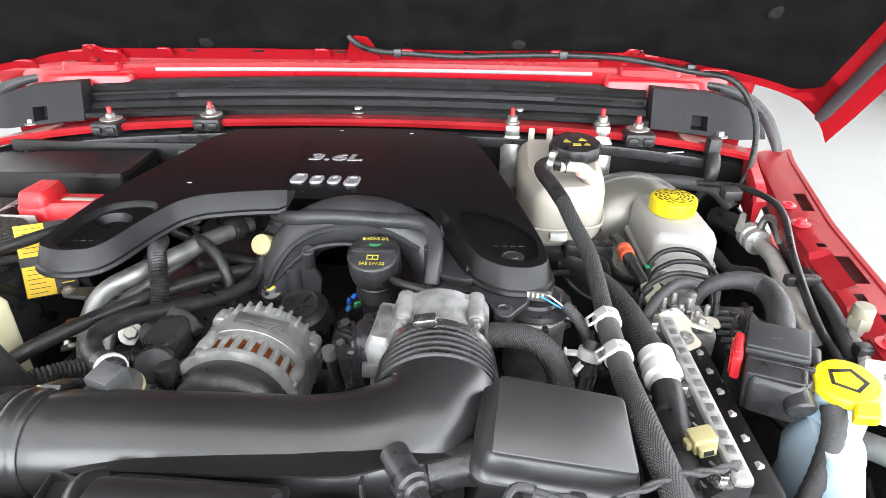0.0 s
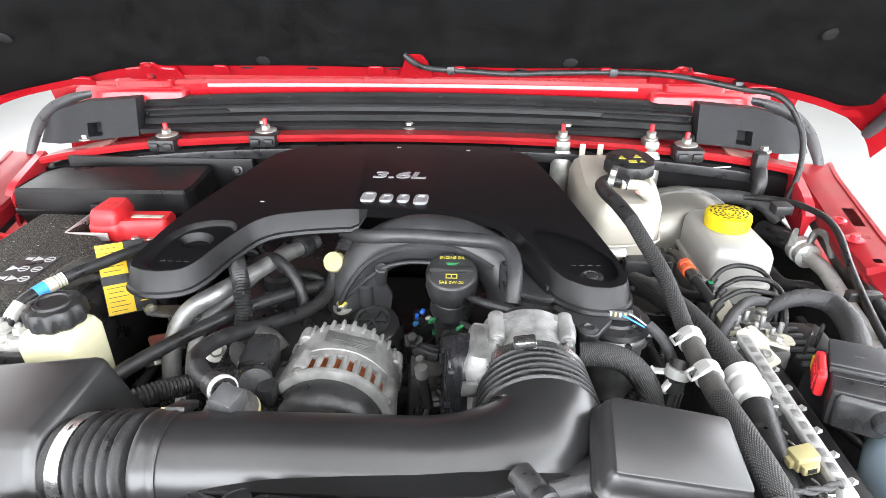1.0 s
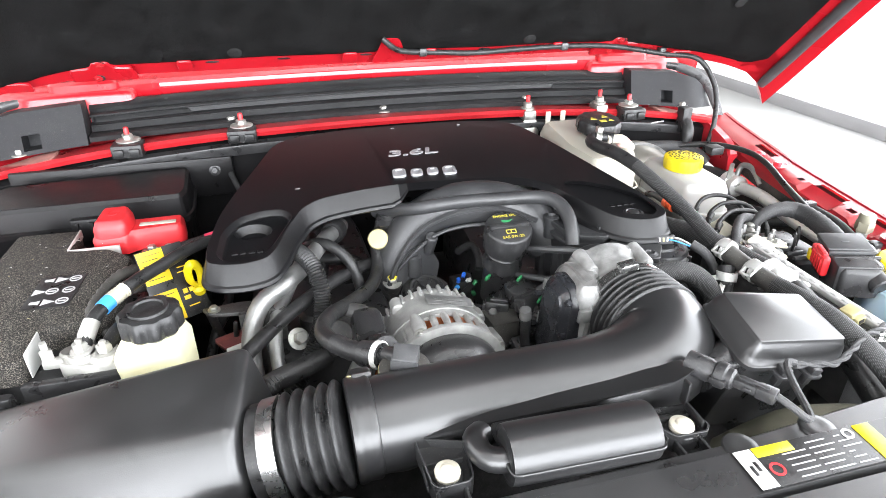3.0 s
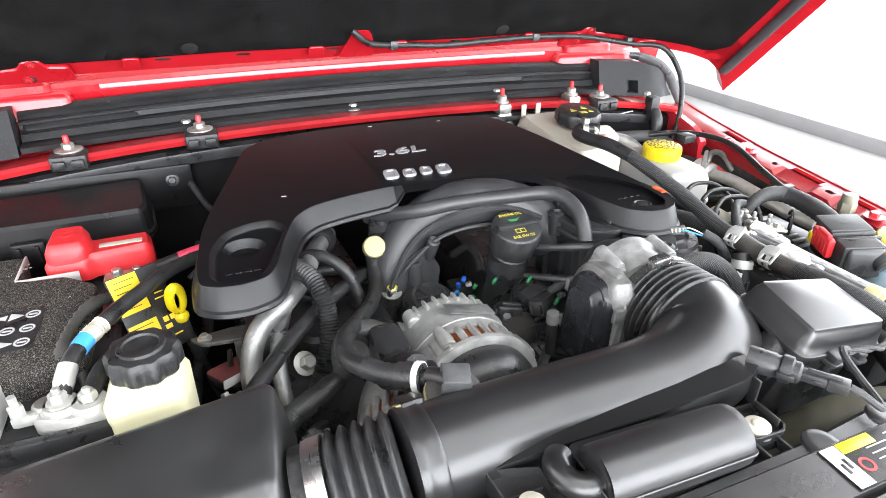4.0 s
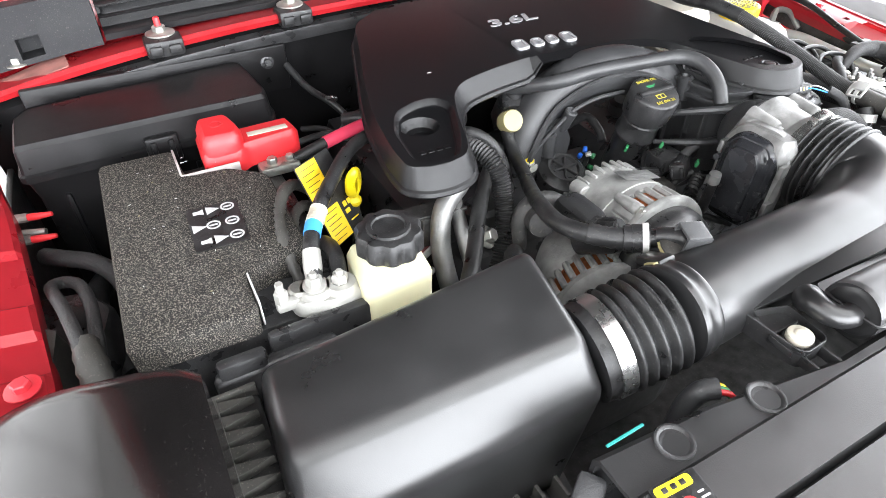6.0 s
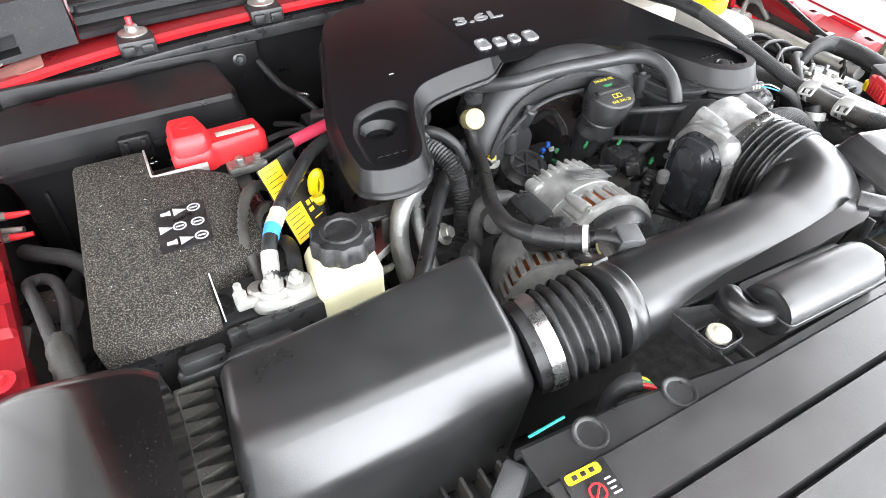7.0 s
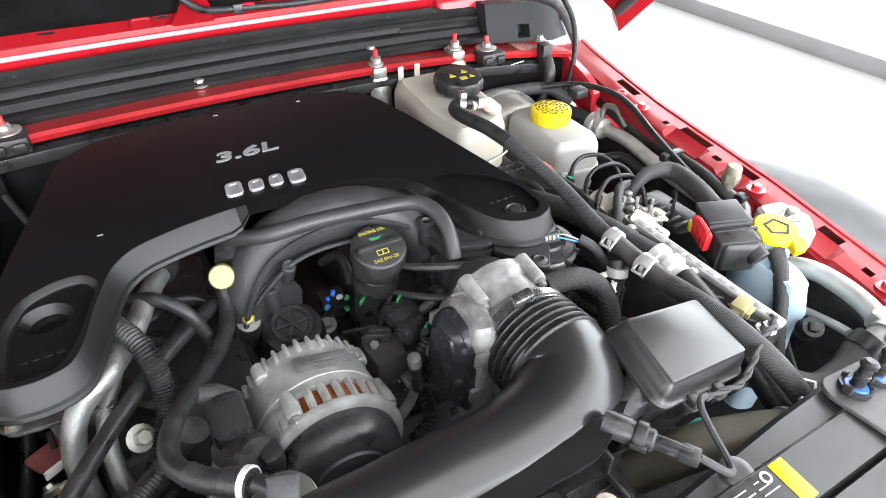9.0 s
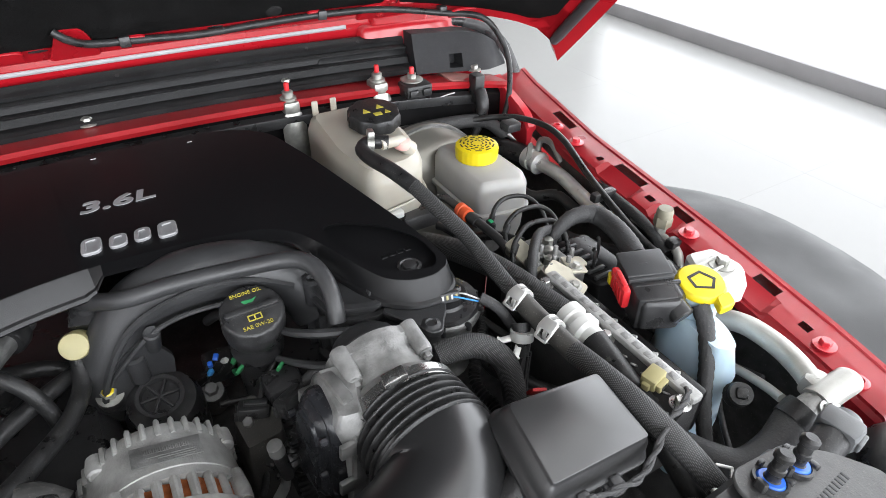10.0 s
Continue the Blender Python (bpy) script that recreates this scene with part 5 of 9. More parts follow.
for k in range(34):
    q = ALT @ pose(0, 0, 0, 0, 0, k * 360 / 34 + 4)
    part("fin", block(B(), (0.058, -0.0026, -0.116), (0.0732, 0.0026, -0.094), 0.0022, q, 1), ALU_CAST, alt)
for k in range(30):
    q = ALT @ pose(0, 0, 0, 0, 0, k * 360 / 30 + 3)
    half = 0.0044 if 20 < k * 360 / 30 < 112 else 0.0088
    part("window_bar", block(B(), (0.064, -half, -0.035), (0.0738, half, 0.002), 0.002, q, 1), ALU_CAST, alt)
part("winding", lathe(B(), [(0.0655, -0.031), (0.0695, -0.029), (0.0700, -0.006), (0.0675, -0.003)], ALT, 90, (30, 0.02)), COPPER, alt, "copper windings behind the slots")
part("front_ring", lathe(B(), [(0.066, -0.003), (0.0755, -0.002), (0.0765, 0.001), (0.0755, 0.006), (0.070, 0.008), (0.066, 0.008)], ALT, 56), ALU_CAST, alt)
b = lathe(B(), [(0.064, 0.004), (0.066, 0.008), (0.066, 0.020), (0.063, 0.032), (0.055, 0.042), (0.044, 0.047), (0.042, 0.046), (0.040, 0.049), (0.020, 0.051)], ALT, 56)
part("end_cap", b, BLACK, alt, "black plastic end cap")
for a in (24, 115, 205, 295):
    q = ALT @ pose(0, 0, 0, 0, 0, a) @ pose(0.0722, 0, -0.03)
    b = lathe(B(), [(0.0060, -0.014), (0.0085, 0.010), (0.0085, 0.024), (0.0072, 0.026)], q, 16)
    lug = part("lug", b, ALU_CAST, alt)
    part("bolt", bolt(B(), q @ pose(0, 0, 0.026), 0.0056, 0.008, 1.4), ZINC, lug)
    if a < 120:
        part("rear_boss", lathe(B(), [(0.009, -0.012), (0.010, 0.0), (0.009, 0.010), (0.007, 0.012)], ALT @ pose(0, 0, 0, 0, 0, a + (14 if a > 90 else -6)) @ pose(0.068, 0, -0.100), 16), ALU_CAST, alt)
LBL = ALT @ pose(0, 0, 0, 0, 0, 76) @ pose(0.0722, 0, -0.068) @ Matrix(((0, 0, 1, 0), (1, 0, 0, 0), (0, 1, 0, 0), (0, 0, 0, 1)))
part("label", block(B(), (-0.030, -0.012, 0), (0.030, 0.014, 0.0006), 0.0003, LBL, 1), ALU, alt, "worn pale maker's label")
b = B()
for k in range(22):
    block(b, (-0.020 + 0.0018 * k, -0.006, 0.0005), (-0.0192 + 0.0018 * k + 0.0004 * (k % 3), 0.000, 0.0010), 0.0001, LBL, 1)
for k in range(3):
    block(b, (-0.024, 0.004 + 0.003 * k, 0.0005), (0.018 - 0.010 * k, 0.0052 + 0.003 * k, 0.0010), 0.0001, LBL, 1)
part("print", b, ALU_DULL, alt, "faded bar print")
# rear connector boot and the pale cast bracket beside it
b = lathe(B(), [(0.019, -0.03), (0.019, 0.012), (0.0165, 0.016)], along((-0.112, 0.455, 1.170), (0.35, -0.75, 0.45)), 24)
block(b, (-0.135, 0.462, 1.150), (-0.100, 0.520, 1.188), 0.008)
block(b, (-0.104, 0.430, 1.155), (-0.084, 0.455, 1.180), 0.005)
part("terminal_cap", b, BLACK, alt, "black terminal boot")
SD = along((-0.098, 0.470, 1.078), (-0.35, -1, 0.12))
side = part("side_casting", lathe(B(), [(0.050, -0.07), (0.060, -0.066), (0.064, -0.050), (0.064, 0.004), (0.058, 0.012), (0.058, 0.034), (0.060, 0.036), (0.060, 0.044), (0.052, 0.048)], SD, 44), ALU_CAST, alt, "pale cast rear housing")
part("winding", lathe(B(), [(0.0588, 0.013), (0.0596, 0.016), (0.0596, 0.032), (0.0588, 0.034)], SD, 60, (24, 0.012)), COPPER, side, "copper windings behind the slots")
for k in range(30):
    part("tooth", block(B(), (0.056, -0.0038, 0.008), (0.0635, 0.0038, 0.038), 0.0014, SD @ pose(0, 0, 0, 0, 0, 12 * k), 1), ALU_CAST, side)
for k in range(28):
    part("fin", block(B(), (0.055, -0.0022, -0.064), (0.067, 0.0022, -0.046), 0.001, SD @ pose(0, 0, 0, 0, 0, 360 / 28 * k), 1), ALU_DULL, side)
part("elbow", tube(B(), [(-0.160, 0.535, 1.115), (-0.158, 0.540, 1.150), (-0.145, 0.540, 1.168), (-0.122, 0.535, 1.168), (-0.106, 0.525, 1.155)], [0.0095, 0.010, 0.010, 0.011, 0.012], 14, 0.008), GRIME, alt, "dull grimy metal elbow")
part("eyelet", lathe(B(), [(0.0085, -0.010), (0.0150, -0.010), (0.0155, -0.007), (0.0155, 0.007), (0.0150, 0.010), (0.0085, 0.010)], along((-0.146, 0.520, 1.158), (-0.3, -0.9, 0.3)), 24), GRIME, alt, "grimy bracket eyelet")
part("plug", block(B(), (-0.158, 0.402, 1.102), (-0.130, 0.418, 1.118), 0.003), GREY_PLASTIC, alt)
part("plug_lock", block(B(), (-0.160, 0.398, 1.112), (-0.142, 0.408, 1.122), 0.002), ORANGE, alt, "orange-red plug lock")


# ================= passenger side: fuse box, battery, tanks =================
fb = thing("fuse_box", "black fuse box with a hinged plastic lid", "fuse box", (-0.48, 0.9, 1.0))
lid = fillet([(-0.632, 0.835), (-0.345, 0.838), (-0.338, 0.862), (-0.346, 0.962), (-0.36, 0.972), (-0.615, 0.950), (-0.634, 0.92)], 0.010, 3)
part("lid", prism(B(), lid, [(-0.003, 1.172), (-0.003, 1.180), (0.0, 1.182), (0.0035, 1.2095), (0.006, 1.2135), (0.011, 1.215), (0.028, 1.2155), (0.030, 1.2145), (0.045, 1.2145)], pose(0, 0, 0.004)), FUSE, fb, sharp=18)
part("body", prism(B(), lid, [(0.015, 0.98), (0.008, 1.150), (0.002, 1.174)]), FUSE, fb)
b = block(B(), (-0.500, 0.826, 1.165), (-0.462, 0.838, 1.200), 0.003)
block(b, (-0.494, 0.822, 1.172), (-0.488, 0.828, 1.196), 0.001)
block(b, (-0.474, 0.822, 1.172), (-0.468, 0.828, 1.196), 0.001)
part("latch", b, FUSE, fb, "black plastic latch")
for k in range(5):
    part("rib", block(B(), (-0.60 + 0.05 * k, 0.836, 1.03), (-0.594 + 0.05 * k, 0.846, 1.15), 0.002), FUSE, fb)

bat = thing("battery", "black car battery under a grey felt cover", "battery", (-0.46, 0.64, 0.98))
part("case", block(B(), (-0.548, 0.492, 0.98), (-0.368, 0.790, 1.172), 0.006), BLACK, bat)
part("tray_lip", block(B(), (-0.455, 0.470, 1.10), (-0.362, 0.480, 1.182), 0.003), BLACK, bat)
mt = fillet([(-0.556, 0.489), (-0.455, 0.486), (-0.452, 0.537), (-0.392, 0.556), (-0.390, 0.690), (-0.425, 0.722), (-0.470, 0.726), (-0.474, 0.790), (-0.553, 0.792)], 0.008, 3)
felt = B()
prism(felt, mt, [(0.001, 1.172), (0, 1.196), (0.002, 1.1995), (0.005, 1.2005)])
cover = part("cover", felt, MAT, bat, "grey felt cover with pale flecks")
for k in range(40):
    x, y = -0.55 + 0.14 * random.random(), 0.50 + 0.28 * random.random()
    if x > -0.46 and y < 0.56:
        continue
    part("lint", block(B(), (-0.0013, -0.0002, 0), (0.0013, 0.0002, 0.0005), 0.0001, Matrix.Translation((x, y, 1.2003)) @ pose(0, 0, 0, 0, 0, 360 * random.random()), 1), WHITE if k % 4 else TAN, cover)
LB = Matrix.Translation((-0.4595, 0.6195, 1.2008)) @ pose(0, 0, 0, 0, 0, -2)
lab = part("label", prism(B(), fillet([(-0.0245, -0.036), (0.0245, -0.036), (0.0245, 0.036), (-0.0245, 0.036)], 0.003), [(0, 0), (0, 0.0006)], LB), RUBBER, bat, "black warning label with white symbols")
for j, row in enumerate(("sto", "too", "hto")):
    for i, kind in enumerate(row):
        cx, cy = (-0.0135, 0.0, 0.0145)[i] - (0.003 if j == 1 and i < 2 else 0), (-0.0235, 0.0005, 0.0265)[j]
        if kind == "t":
            s = prism(B(), [(cx - 0.0060, cy + 0.0066), (cx - 0.0060, cy - 0.0066), (cx + 0.0068, cy)], [(0, 0.0005), (0, 0.001)], LB)
        elif kind == "o":
            s = hoop(B(), 0.0050, 0.0068, 0.0005, 0.001, LB @ pose(cx, cy, 0), 20)
            block(s, (cx - 0.0040, cy - 0.0012, 0.0005), (cx + 0.0040, cy + 0.0012, 0.001), 0.0003, LB, 1)
        else:
            s = prism(B(), fillet([(cx - 0.005, cy - 0.0026), (cx + 0.001, cy - 0.0026), (cx + 0.005, cy - 0.0048), (cx + 0.005, cy + 0.0048), (cx + 0.001, cy + 0.0026), (cx - 0.005, cy + 0.0026)], 0.001, 2), [(0, 0.0005), (0, 0.001)], LB)
        part("symbol", s, INK, lab)
part("side_label", block(B(), (-0.453, 0.495, 1.174), (-0.4515, 0.535, 1.2025), 0.0004), WHITE, bat, "white edge sticker")

# positive side: red cover and pink-sleeved cable
pc = thing("positive_cover", "red plastic battery terminal cover", "terminal cover", (-0.40, 0.76, 1.17))
b = prism(B(), fillet([(-0.448, 0.738), (-0.405, 0.735), (-0.398, 0.742), (-0.340, 0.748), (-0.334, 0.756), (-0.338, 0.788), (-0.402, 0.786), (-0.410, 0.800), (-0.446, 0.798)], 0.006, 3), [(0, 1.182), (0, 1.204), (0.003, 1.209), (0.008, 1.211)])
prism(b, fillet([(-0.446, 0.738), (-0.402, 0.736), (-0.396, 0.76), (-0.404, 0.798), (-0.444, 0.798)], 0.010, 3), [(0, 1.20), (0.001, 1.218), (0.005, 1.227), (0.012, 1.229)])
body = part("body", b, RED_PLASTIC, pc)
part("symbol", lathe(B(), [(0.008, 0), (0.008, 0.0012), (0.006, 0.0012), (0.006, 0.0004)], Matrix.Translation((-0.422, 0.770, 1.2285)), 20), RED_PLASTIC, body)
part("sticker", block(B(), (-0.392, 0.758, 1.2105), (-0.345, 0.768, 1.2118), 0.0004), PINWHITE, body, "blank worn cream sticker")
b = block(B(), (-0.392, 0.722, 1.172), (-0.345, 0.745, 1.184), 0.003)
bolt(b, Matrix.Translation((-0.376, 0.731, 1.184)), 0.006, 0.009)
bolt(b, Matrix.Translation((-0.355, 0.732, 1.184)), 0.005, 0.007)
part("clamp", b, ZINC, pc, "metal terminal clamp")
b = block(B(), (-0.4755, 0.727, 1.190), (-0.473, 0.788, 1.2015), 0.0006)
block(b, (-0.475, 0.7245, 1.188), (-0.412, 0.727, 1.2012), 0.0006)
part("edge", b, surface("pale_felt_edge", (0.36, 0.32, 0.31), 0.7, var=0.3, scale=60), pc, "pale cut edge of the felt")
pcab = thing("positive_cable", "thick black battery cable with a pink sleeve", "cable", (-0.30, 0.75, 1.18))
part("cable", tube(B(), [(-0.352, 0.732, 1.182), (-0.325, 0.738, 1.186), (-0.295, 0.745, 1.190)], 0.0068, 12, 0.008), RUBBER, pcab)
part("sleeve", tube(B(), [(-0.308, 0.742, 1.188), (-0.28, 0.748, 1.191), (-0.24, 0.762, 1.190), (-0.20, 0.78, 1.18)], 0.0078, 12, 0.01), PINK, pcab, "pink plastic sleeve")

ng = thing("negative_terminal", "zinc battery clamp with cable lugs and nuts", "terminal", (-0.40, 0.50, 1.172))
b = prism(B(), fillet([(-0.424, 0.488), (-0.395, 0.478), (-0.365, 0.482), (-0.362, 0.500), (-0.392, 0.510), (-0.412, 0.514), (-0.428, 0.504)], 0.008, 3), [(0, 1.174), (0, 1.186), (0.002, 1.189)])
for x, y in ((-0.404, 0.500), (-0.382, 0.495)):
    lathe(b, [(0.0165, 1.184), (0.0160, 1.190), (0.013, 1.194)], Matrix.Translation((x, y, 0)), 22)
part("plate", b, ALU_WHITE, ng, "pale cast clamp plate")
part("post", lathe(B(), [(0.011, 1.165), (0.0105, 1.192), (0.008, 1.194)], Matrix.Translation((-0.416, 0.505, 0)), 20), ZINC, ng)
for x, y, h in ((-0.404, 0.500, 0.0), (-0.382, 0.496, -0.003)):
    b = lathe(B(), [(0.0105, 1.192), (0.0105, 1.196), (0.0075, 1.197)], Matrix.Translation((x, y, h)), 20)
    lathe(b, [(0.0075, 1.195), (0.0075, 1.203), (0.006, 1.205)], Matrix.Translation((x, y, h)), 6)
    lathe(b, [(0.0035, 1.20), (0.0035, 1.208), (0.0025, 1.209)], Matrix.Translation((x, y, h)), 10)
    part("nut", b, ALU_WHITE, ng, "zinc nut on a stud")
b = block(B(), (-0.440, 0.492, 1.182), (-0.420, 0.502, 1.192), 0.002)
lathe(b, [(0.006, 1.19), (0.006, 1.202), (0.0035, 1.203), (0.0035, 1.212)], Matrix.Translation((-0.434, 0.497, 0)), 6)
part("clamp_bolt", b, ALU_WHITE, ng)
nc = thing("negative_cable", "thick black battery cable with a blue tape mark", "cable", (-0.38, 0.55, 1.2))
CAB = [(-0.402, 0.503, 1.198), (-0.396, 0.525, 1.212), (-0.385, 0.549, 1.217), (-0.366, 0.580, 1.220), (-0.345, 0.610, 1.220), (-0.31, 0.655, 1.220), (-0.274, 0.690, 1.213), (-0.24, 0.715, 1.20), (-0.20, 0.73, 1.17)]
part("cable", tube(B(), CAB, 0.0074, 14, 0.008), RUBBER, nc)
part("lug", tube(B(), [(-0.404, 0.499, 1.192), (-0.400, 0.512, 1.204), (-0.396, 0.525, 1.212)], [0.006, 0.0085, 0.0082], 12, 0.006), ALU_WHITE, nc, "crimped zinc lug")
part("tape", tube(B(), [(-0.389, 0.541, 1.2158), (-0.385, 0.549, 1.2172), (-0.3825, 0.5535, 1.2177)], 0.0082, 14, 0.006), BLUE_TAPE, nc, "blue tape ring")
part("tape", tube(B(), [(-0.3835, 0.552, 1.2176), (-0.379, 0.559, 1.2182), (-0.376, 0.564, 1.2187), (-0.372, 0.570, 1.2192)], [0.0081, 0.0085, 0.0080, 0.0084], 14, 0.0022, ridge=0.0004), PALE, nc, "white tape ring")
part("cable", tube(B(), [(-0.382, 0.498, 1.192), (-0.376, 0.520, 1.198), (-0.372, 0.55, 1.190), (-0.372, 0.59, 1.165), (-0.375, 0.63, 1.12)], 0.0075, 12, 0.01), RUBBER, nc)
lo = thing("taped_loom", "grey taped wiring loom looping beside the battery", "wiring", (-0.38, 0.6, 1.17))
part("loom", tube(B(), [(-0.408, 0.530, 1.165), (-0.411, 0.56, 1.195), (-0.403, 0.60, 1.205), (-0.388, 0.635, 1.206), (-0.370, 0.66, 1.195), (-0.345, 0.69, 1.16)], [0.0045, 0.0062, 0.0052, 0.0064, 0.0056, 0.006], 12, 0.005, ridge=0.0007), RUBBER_DUSTY, lo)
part("loom", tube(B(), [(-0.395, 0.54, 1.16), (-0.398, 0.57, 1.185), (-0.388, 0.61, 1.19), (-0.370, 0.64, 1.18), (-0.35, 0.67, 1.15)], [0.004, 0.0055, 0.0048, 0.0055, 0.005], 12, 0.005, ridge=0.0006), RUBBER_DUSTY, lo)

tag = thing("warning_tag", "yellow and black warning tag hung on the cables", "tag", (-0.34, 0.63, 1.16))
tu, tv = Vector((0.22, -0.43, -0.87)).normalized(), Vector((0.80, 0.58, -0.08))
tv = (tv - tu * tv.dot(tu)).normalized()
tn3 = tu.cross(tv)
TG = Matrix(((tu.x, tv.x, tn3.x, -0.349), (tu.y, tv.y, tn3.y, 0.628), (tu.z, tv.z, tn3.z, 1.186), (0, 0, 0, 1)))
part("card", block(B(), (-0.046, -0.018, -0.0008), (0.048, 0.040, 0.0), 0.0003, TG, 1), RUBBER, tag, "black card")
part("panel", block(B(), (-0.045, -0.017, 0.0001), (-0.004, 0.015, 0.0006), 0.0002, TG, 1), YELLOW_TAG, tag, "yellow printed panel")
part("panel", block(B(), (0.008, -0.017, 0.0001), (0.047, 0.015, 0.0006), 0.0002, TG, 1), YELLOW_TAG, tag, "yellow printed panel")
for a, c in (((0.012, 0.021), (0.018, 0.027)), ((0.012, 0.029), (0.018, 0.035)), ((0.021, 0.020), (0.026, 0.028)), ((-0.010, 0.022), (-0.0085, 0.036)), ((-0.016, 0.024), (-0.0145, 0.034)), ((0.034, 0.022), (0.0355, 0.036))):
    part("symbol", block(B(), (*a, 0.0001), (*c, 0.0006), 0.0002, TG, 1), YELLOW_TAG, tag, "small yellow symbol")
for k in range(6):
    part("print", block(B(), (-0.040 + 0.006 * k, -0.013, 0.0006), (-0.0392 + 0.006 * k, 0.011 - 0.004 * (k % 2), 0.0009), 0.0001, TG, 1), RUBBER, tag, "unreadable dark line of print")
    part("print", block(B(), (0.012 + 0.006 * k, -0.013, 0.0006), (0.0128 + 0.006 * k, 0.010 - 0.004 * (k % 2), 0.0009), 0.0001, TG, 1), RUBBER, tag, "unreadable dark line of print")
yd = thing("transmission_dipstick", "yellow looped dipstick handle", "dipstick", (-0.31, 0.64, 1.15))
part("handle", tube(B(), [(-0.312, 0.645, 1.172), (-0.3175, 0.636, 1.182), (-0.3175, 0.632, 1.200), (-0.312, 0.631, 1.209), (-0.3065, 0.638, 1.200), (-0.3065, 0.642, 1.182), (-0.311, 0.644, 1.171)], 0.0034, 10, 0.004, flat=1.7), YELLOW, yd)
part("collar", lathe(B(), [(0.007, 0), (0.0085, 0.003), (0.0085, 0.007), (0.005, 0.011)], along((-0.312, 0.645, 1.160), (0, -0.1, 1)), 18), YELLOW, yd)
part("tube", tube(B(), [(-0.312, 0.646, 1.165), (-0.305, 0.66, 1.10), (-0.29, 0.69, 1.0)], 0.006, 10, 0.02), GRIME, yd)

ps = thing("coolant_reservoir", "cream plastic reservoir with a fluted black cap", "reservoir", (-0.334, 0.495, 1.0))
b = prism(B(), fillet([(-0.370, 0.468), (-0.306, 0.462), (-0.300, 0.520), (-0.366, 0.528)], 0.010, 4), [(0, 1.02), (0.001, 1.12), (0, 1.196), (0.005, 1.206), (0.016, 1.208)])
part("tank", b, CREAM, ps, sharp=50)
part("neck", lathe(B(), [(0.022, 1.20), (0.022, 1.218)], Matrix.Translation((-0.333, 0.496, 0)), 24), CREAM, ps)
b = lathe(B(), [(0.027, 1.212), (0.0295, 1.215), (0.0295, 1.230), (0.027, 1.234), (0.022, 1.235)], Matrix.Translation((-0.333, 0.496, 0)), 80, (10, 0.045))
lathe(b, [(0.020, 1.234), (0.019, 1.2375), (0.015, 1.2375), (0.014, 1.2355)], Matrix.Translation((-0.333, 0.496, 0)), 32)
part("cap", b, RUBBER, ps, "black fluted screw cap")
for k in range(2):
    for j in range(4):
        part("raised_bar", block(B(), (-0.352 + 0.009 * j, 0.4635 - 0.0006 * j, 1.150 - 0.014 * k), (-0.346 + 0.009 * j, 0.4665 - 0.0006 * j, 1.157 - 0.014 * k), 0.001), CREAM, ps)

# pipes and hoses between battery and engine
ap = thing("aluminium_pipe", "bare aluminium refrigerant pipe, bent beside the engine", "pipe", (-0.24, 0.56, 1.1), "refrigerant pipes")
part("pipe", tube(B(), [(-0.120, 0.760, 1.178), (-0.150, 0.70, 1.185), (-0.178, 0.63, 1.190), (-0.205, 0.59, 1.188), (-0.235, 0.575, 1.172), (-0.250, 0.555, 1.14), (-0.250, 0.53, 1.09), (-0.240, 0.50, 1.02), (-0.235, 0.48, 0.94)], 0.0112, 16, 0.01), ALU, ap)
part("joint", lathe(B(), [(0.016, 0), (0.017, 0.004), (0.017, 0.016), (0.015, 0.02)], along((-0.128, 0.745, 1.180), (-0.4, -0.9, 0.1)), 20), RUBBER, ap)
ap2 = thing("aluminium_pipe", "bare aluminium refrigerant pipe with a clip", "pipe", (-0.21, 0.56, 1.1), "refrigerant pipes")
part("pipe", tube(B(), [(-0.165, 0.76, 1.165), (-0.185, 0.68, 1.165), (-0.205, 0.61, 1.163), (-0.220, 0.565, 1.150), (-0.222, 0.530, 1.11), (-0.210, 0.49, 1.05), (-0.20, 0.46, 0.96)], 0.0085, 14, 0.01), ALU, ap2)
part("nut", bolt(B(), along((-0.196, 0.548, 1.135), (0.4, -0.6, 0.6)), 0.008, 0.012), ZINC, ap2)
pbk = thing("pipe_bracket", "dusty dark pressed bracket beside the refrigerant pipes", "bracket", (-0.25, 0.59, 1.1))
part("plate", prism(B(), fillet([(-0.306, 0.598), (-0.292, 0.582), (-0.255, 0.578), (-0.205, 0.572), (-0.214, 0.600), (-0.262, 0.604)], 0.005, 3), [(0, 1.160), (0, 1.163), (0.001, 1.164)]), GRIME, pbk)
part("flange", block(B(), (-0.262, 0.574, 1.10), (-0.208, 0.580, 1.1635), 0.002), GRIME, pbk)
for x, y in ((-0.290, 0.591), (-0.228, 0.590)):
    part("bolt", bolt(B(), Matrix.Translation((x, y, 1.164)), 0.005, 0.006, 1.5), ZINC, pbk)
cr = thing("corrugated_loom", "black corrugated wiring conduit", "conduit", (-0.17, 0.57, 1.1), "corrugated conduits")
part("conduit", tube(B(), [(-0.200, 0.66, 1.20), (-0.180, 0.615, 1.212), (-0.166, 0.585, 1.200), (-0.163, 0.568, 1.170), (-0.172, 0.548, 1.135), (-0.20, 0.52, 1.10), (-0.25, 0.48, 1.07)], 0.0102, 14, 0.0018, ridge=0.0008), RUBBER, cr)
cr2 = thing("corrugated_loom", "black corrugated wiring conduit by the air box", "conduit", (-0.24, 0.43, 1.1), "corrugated conduits")
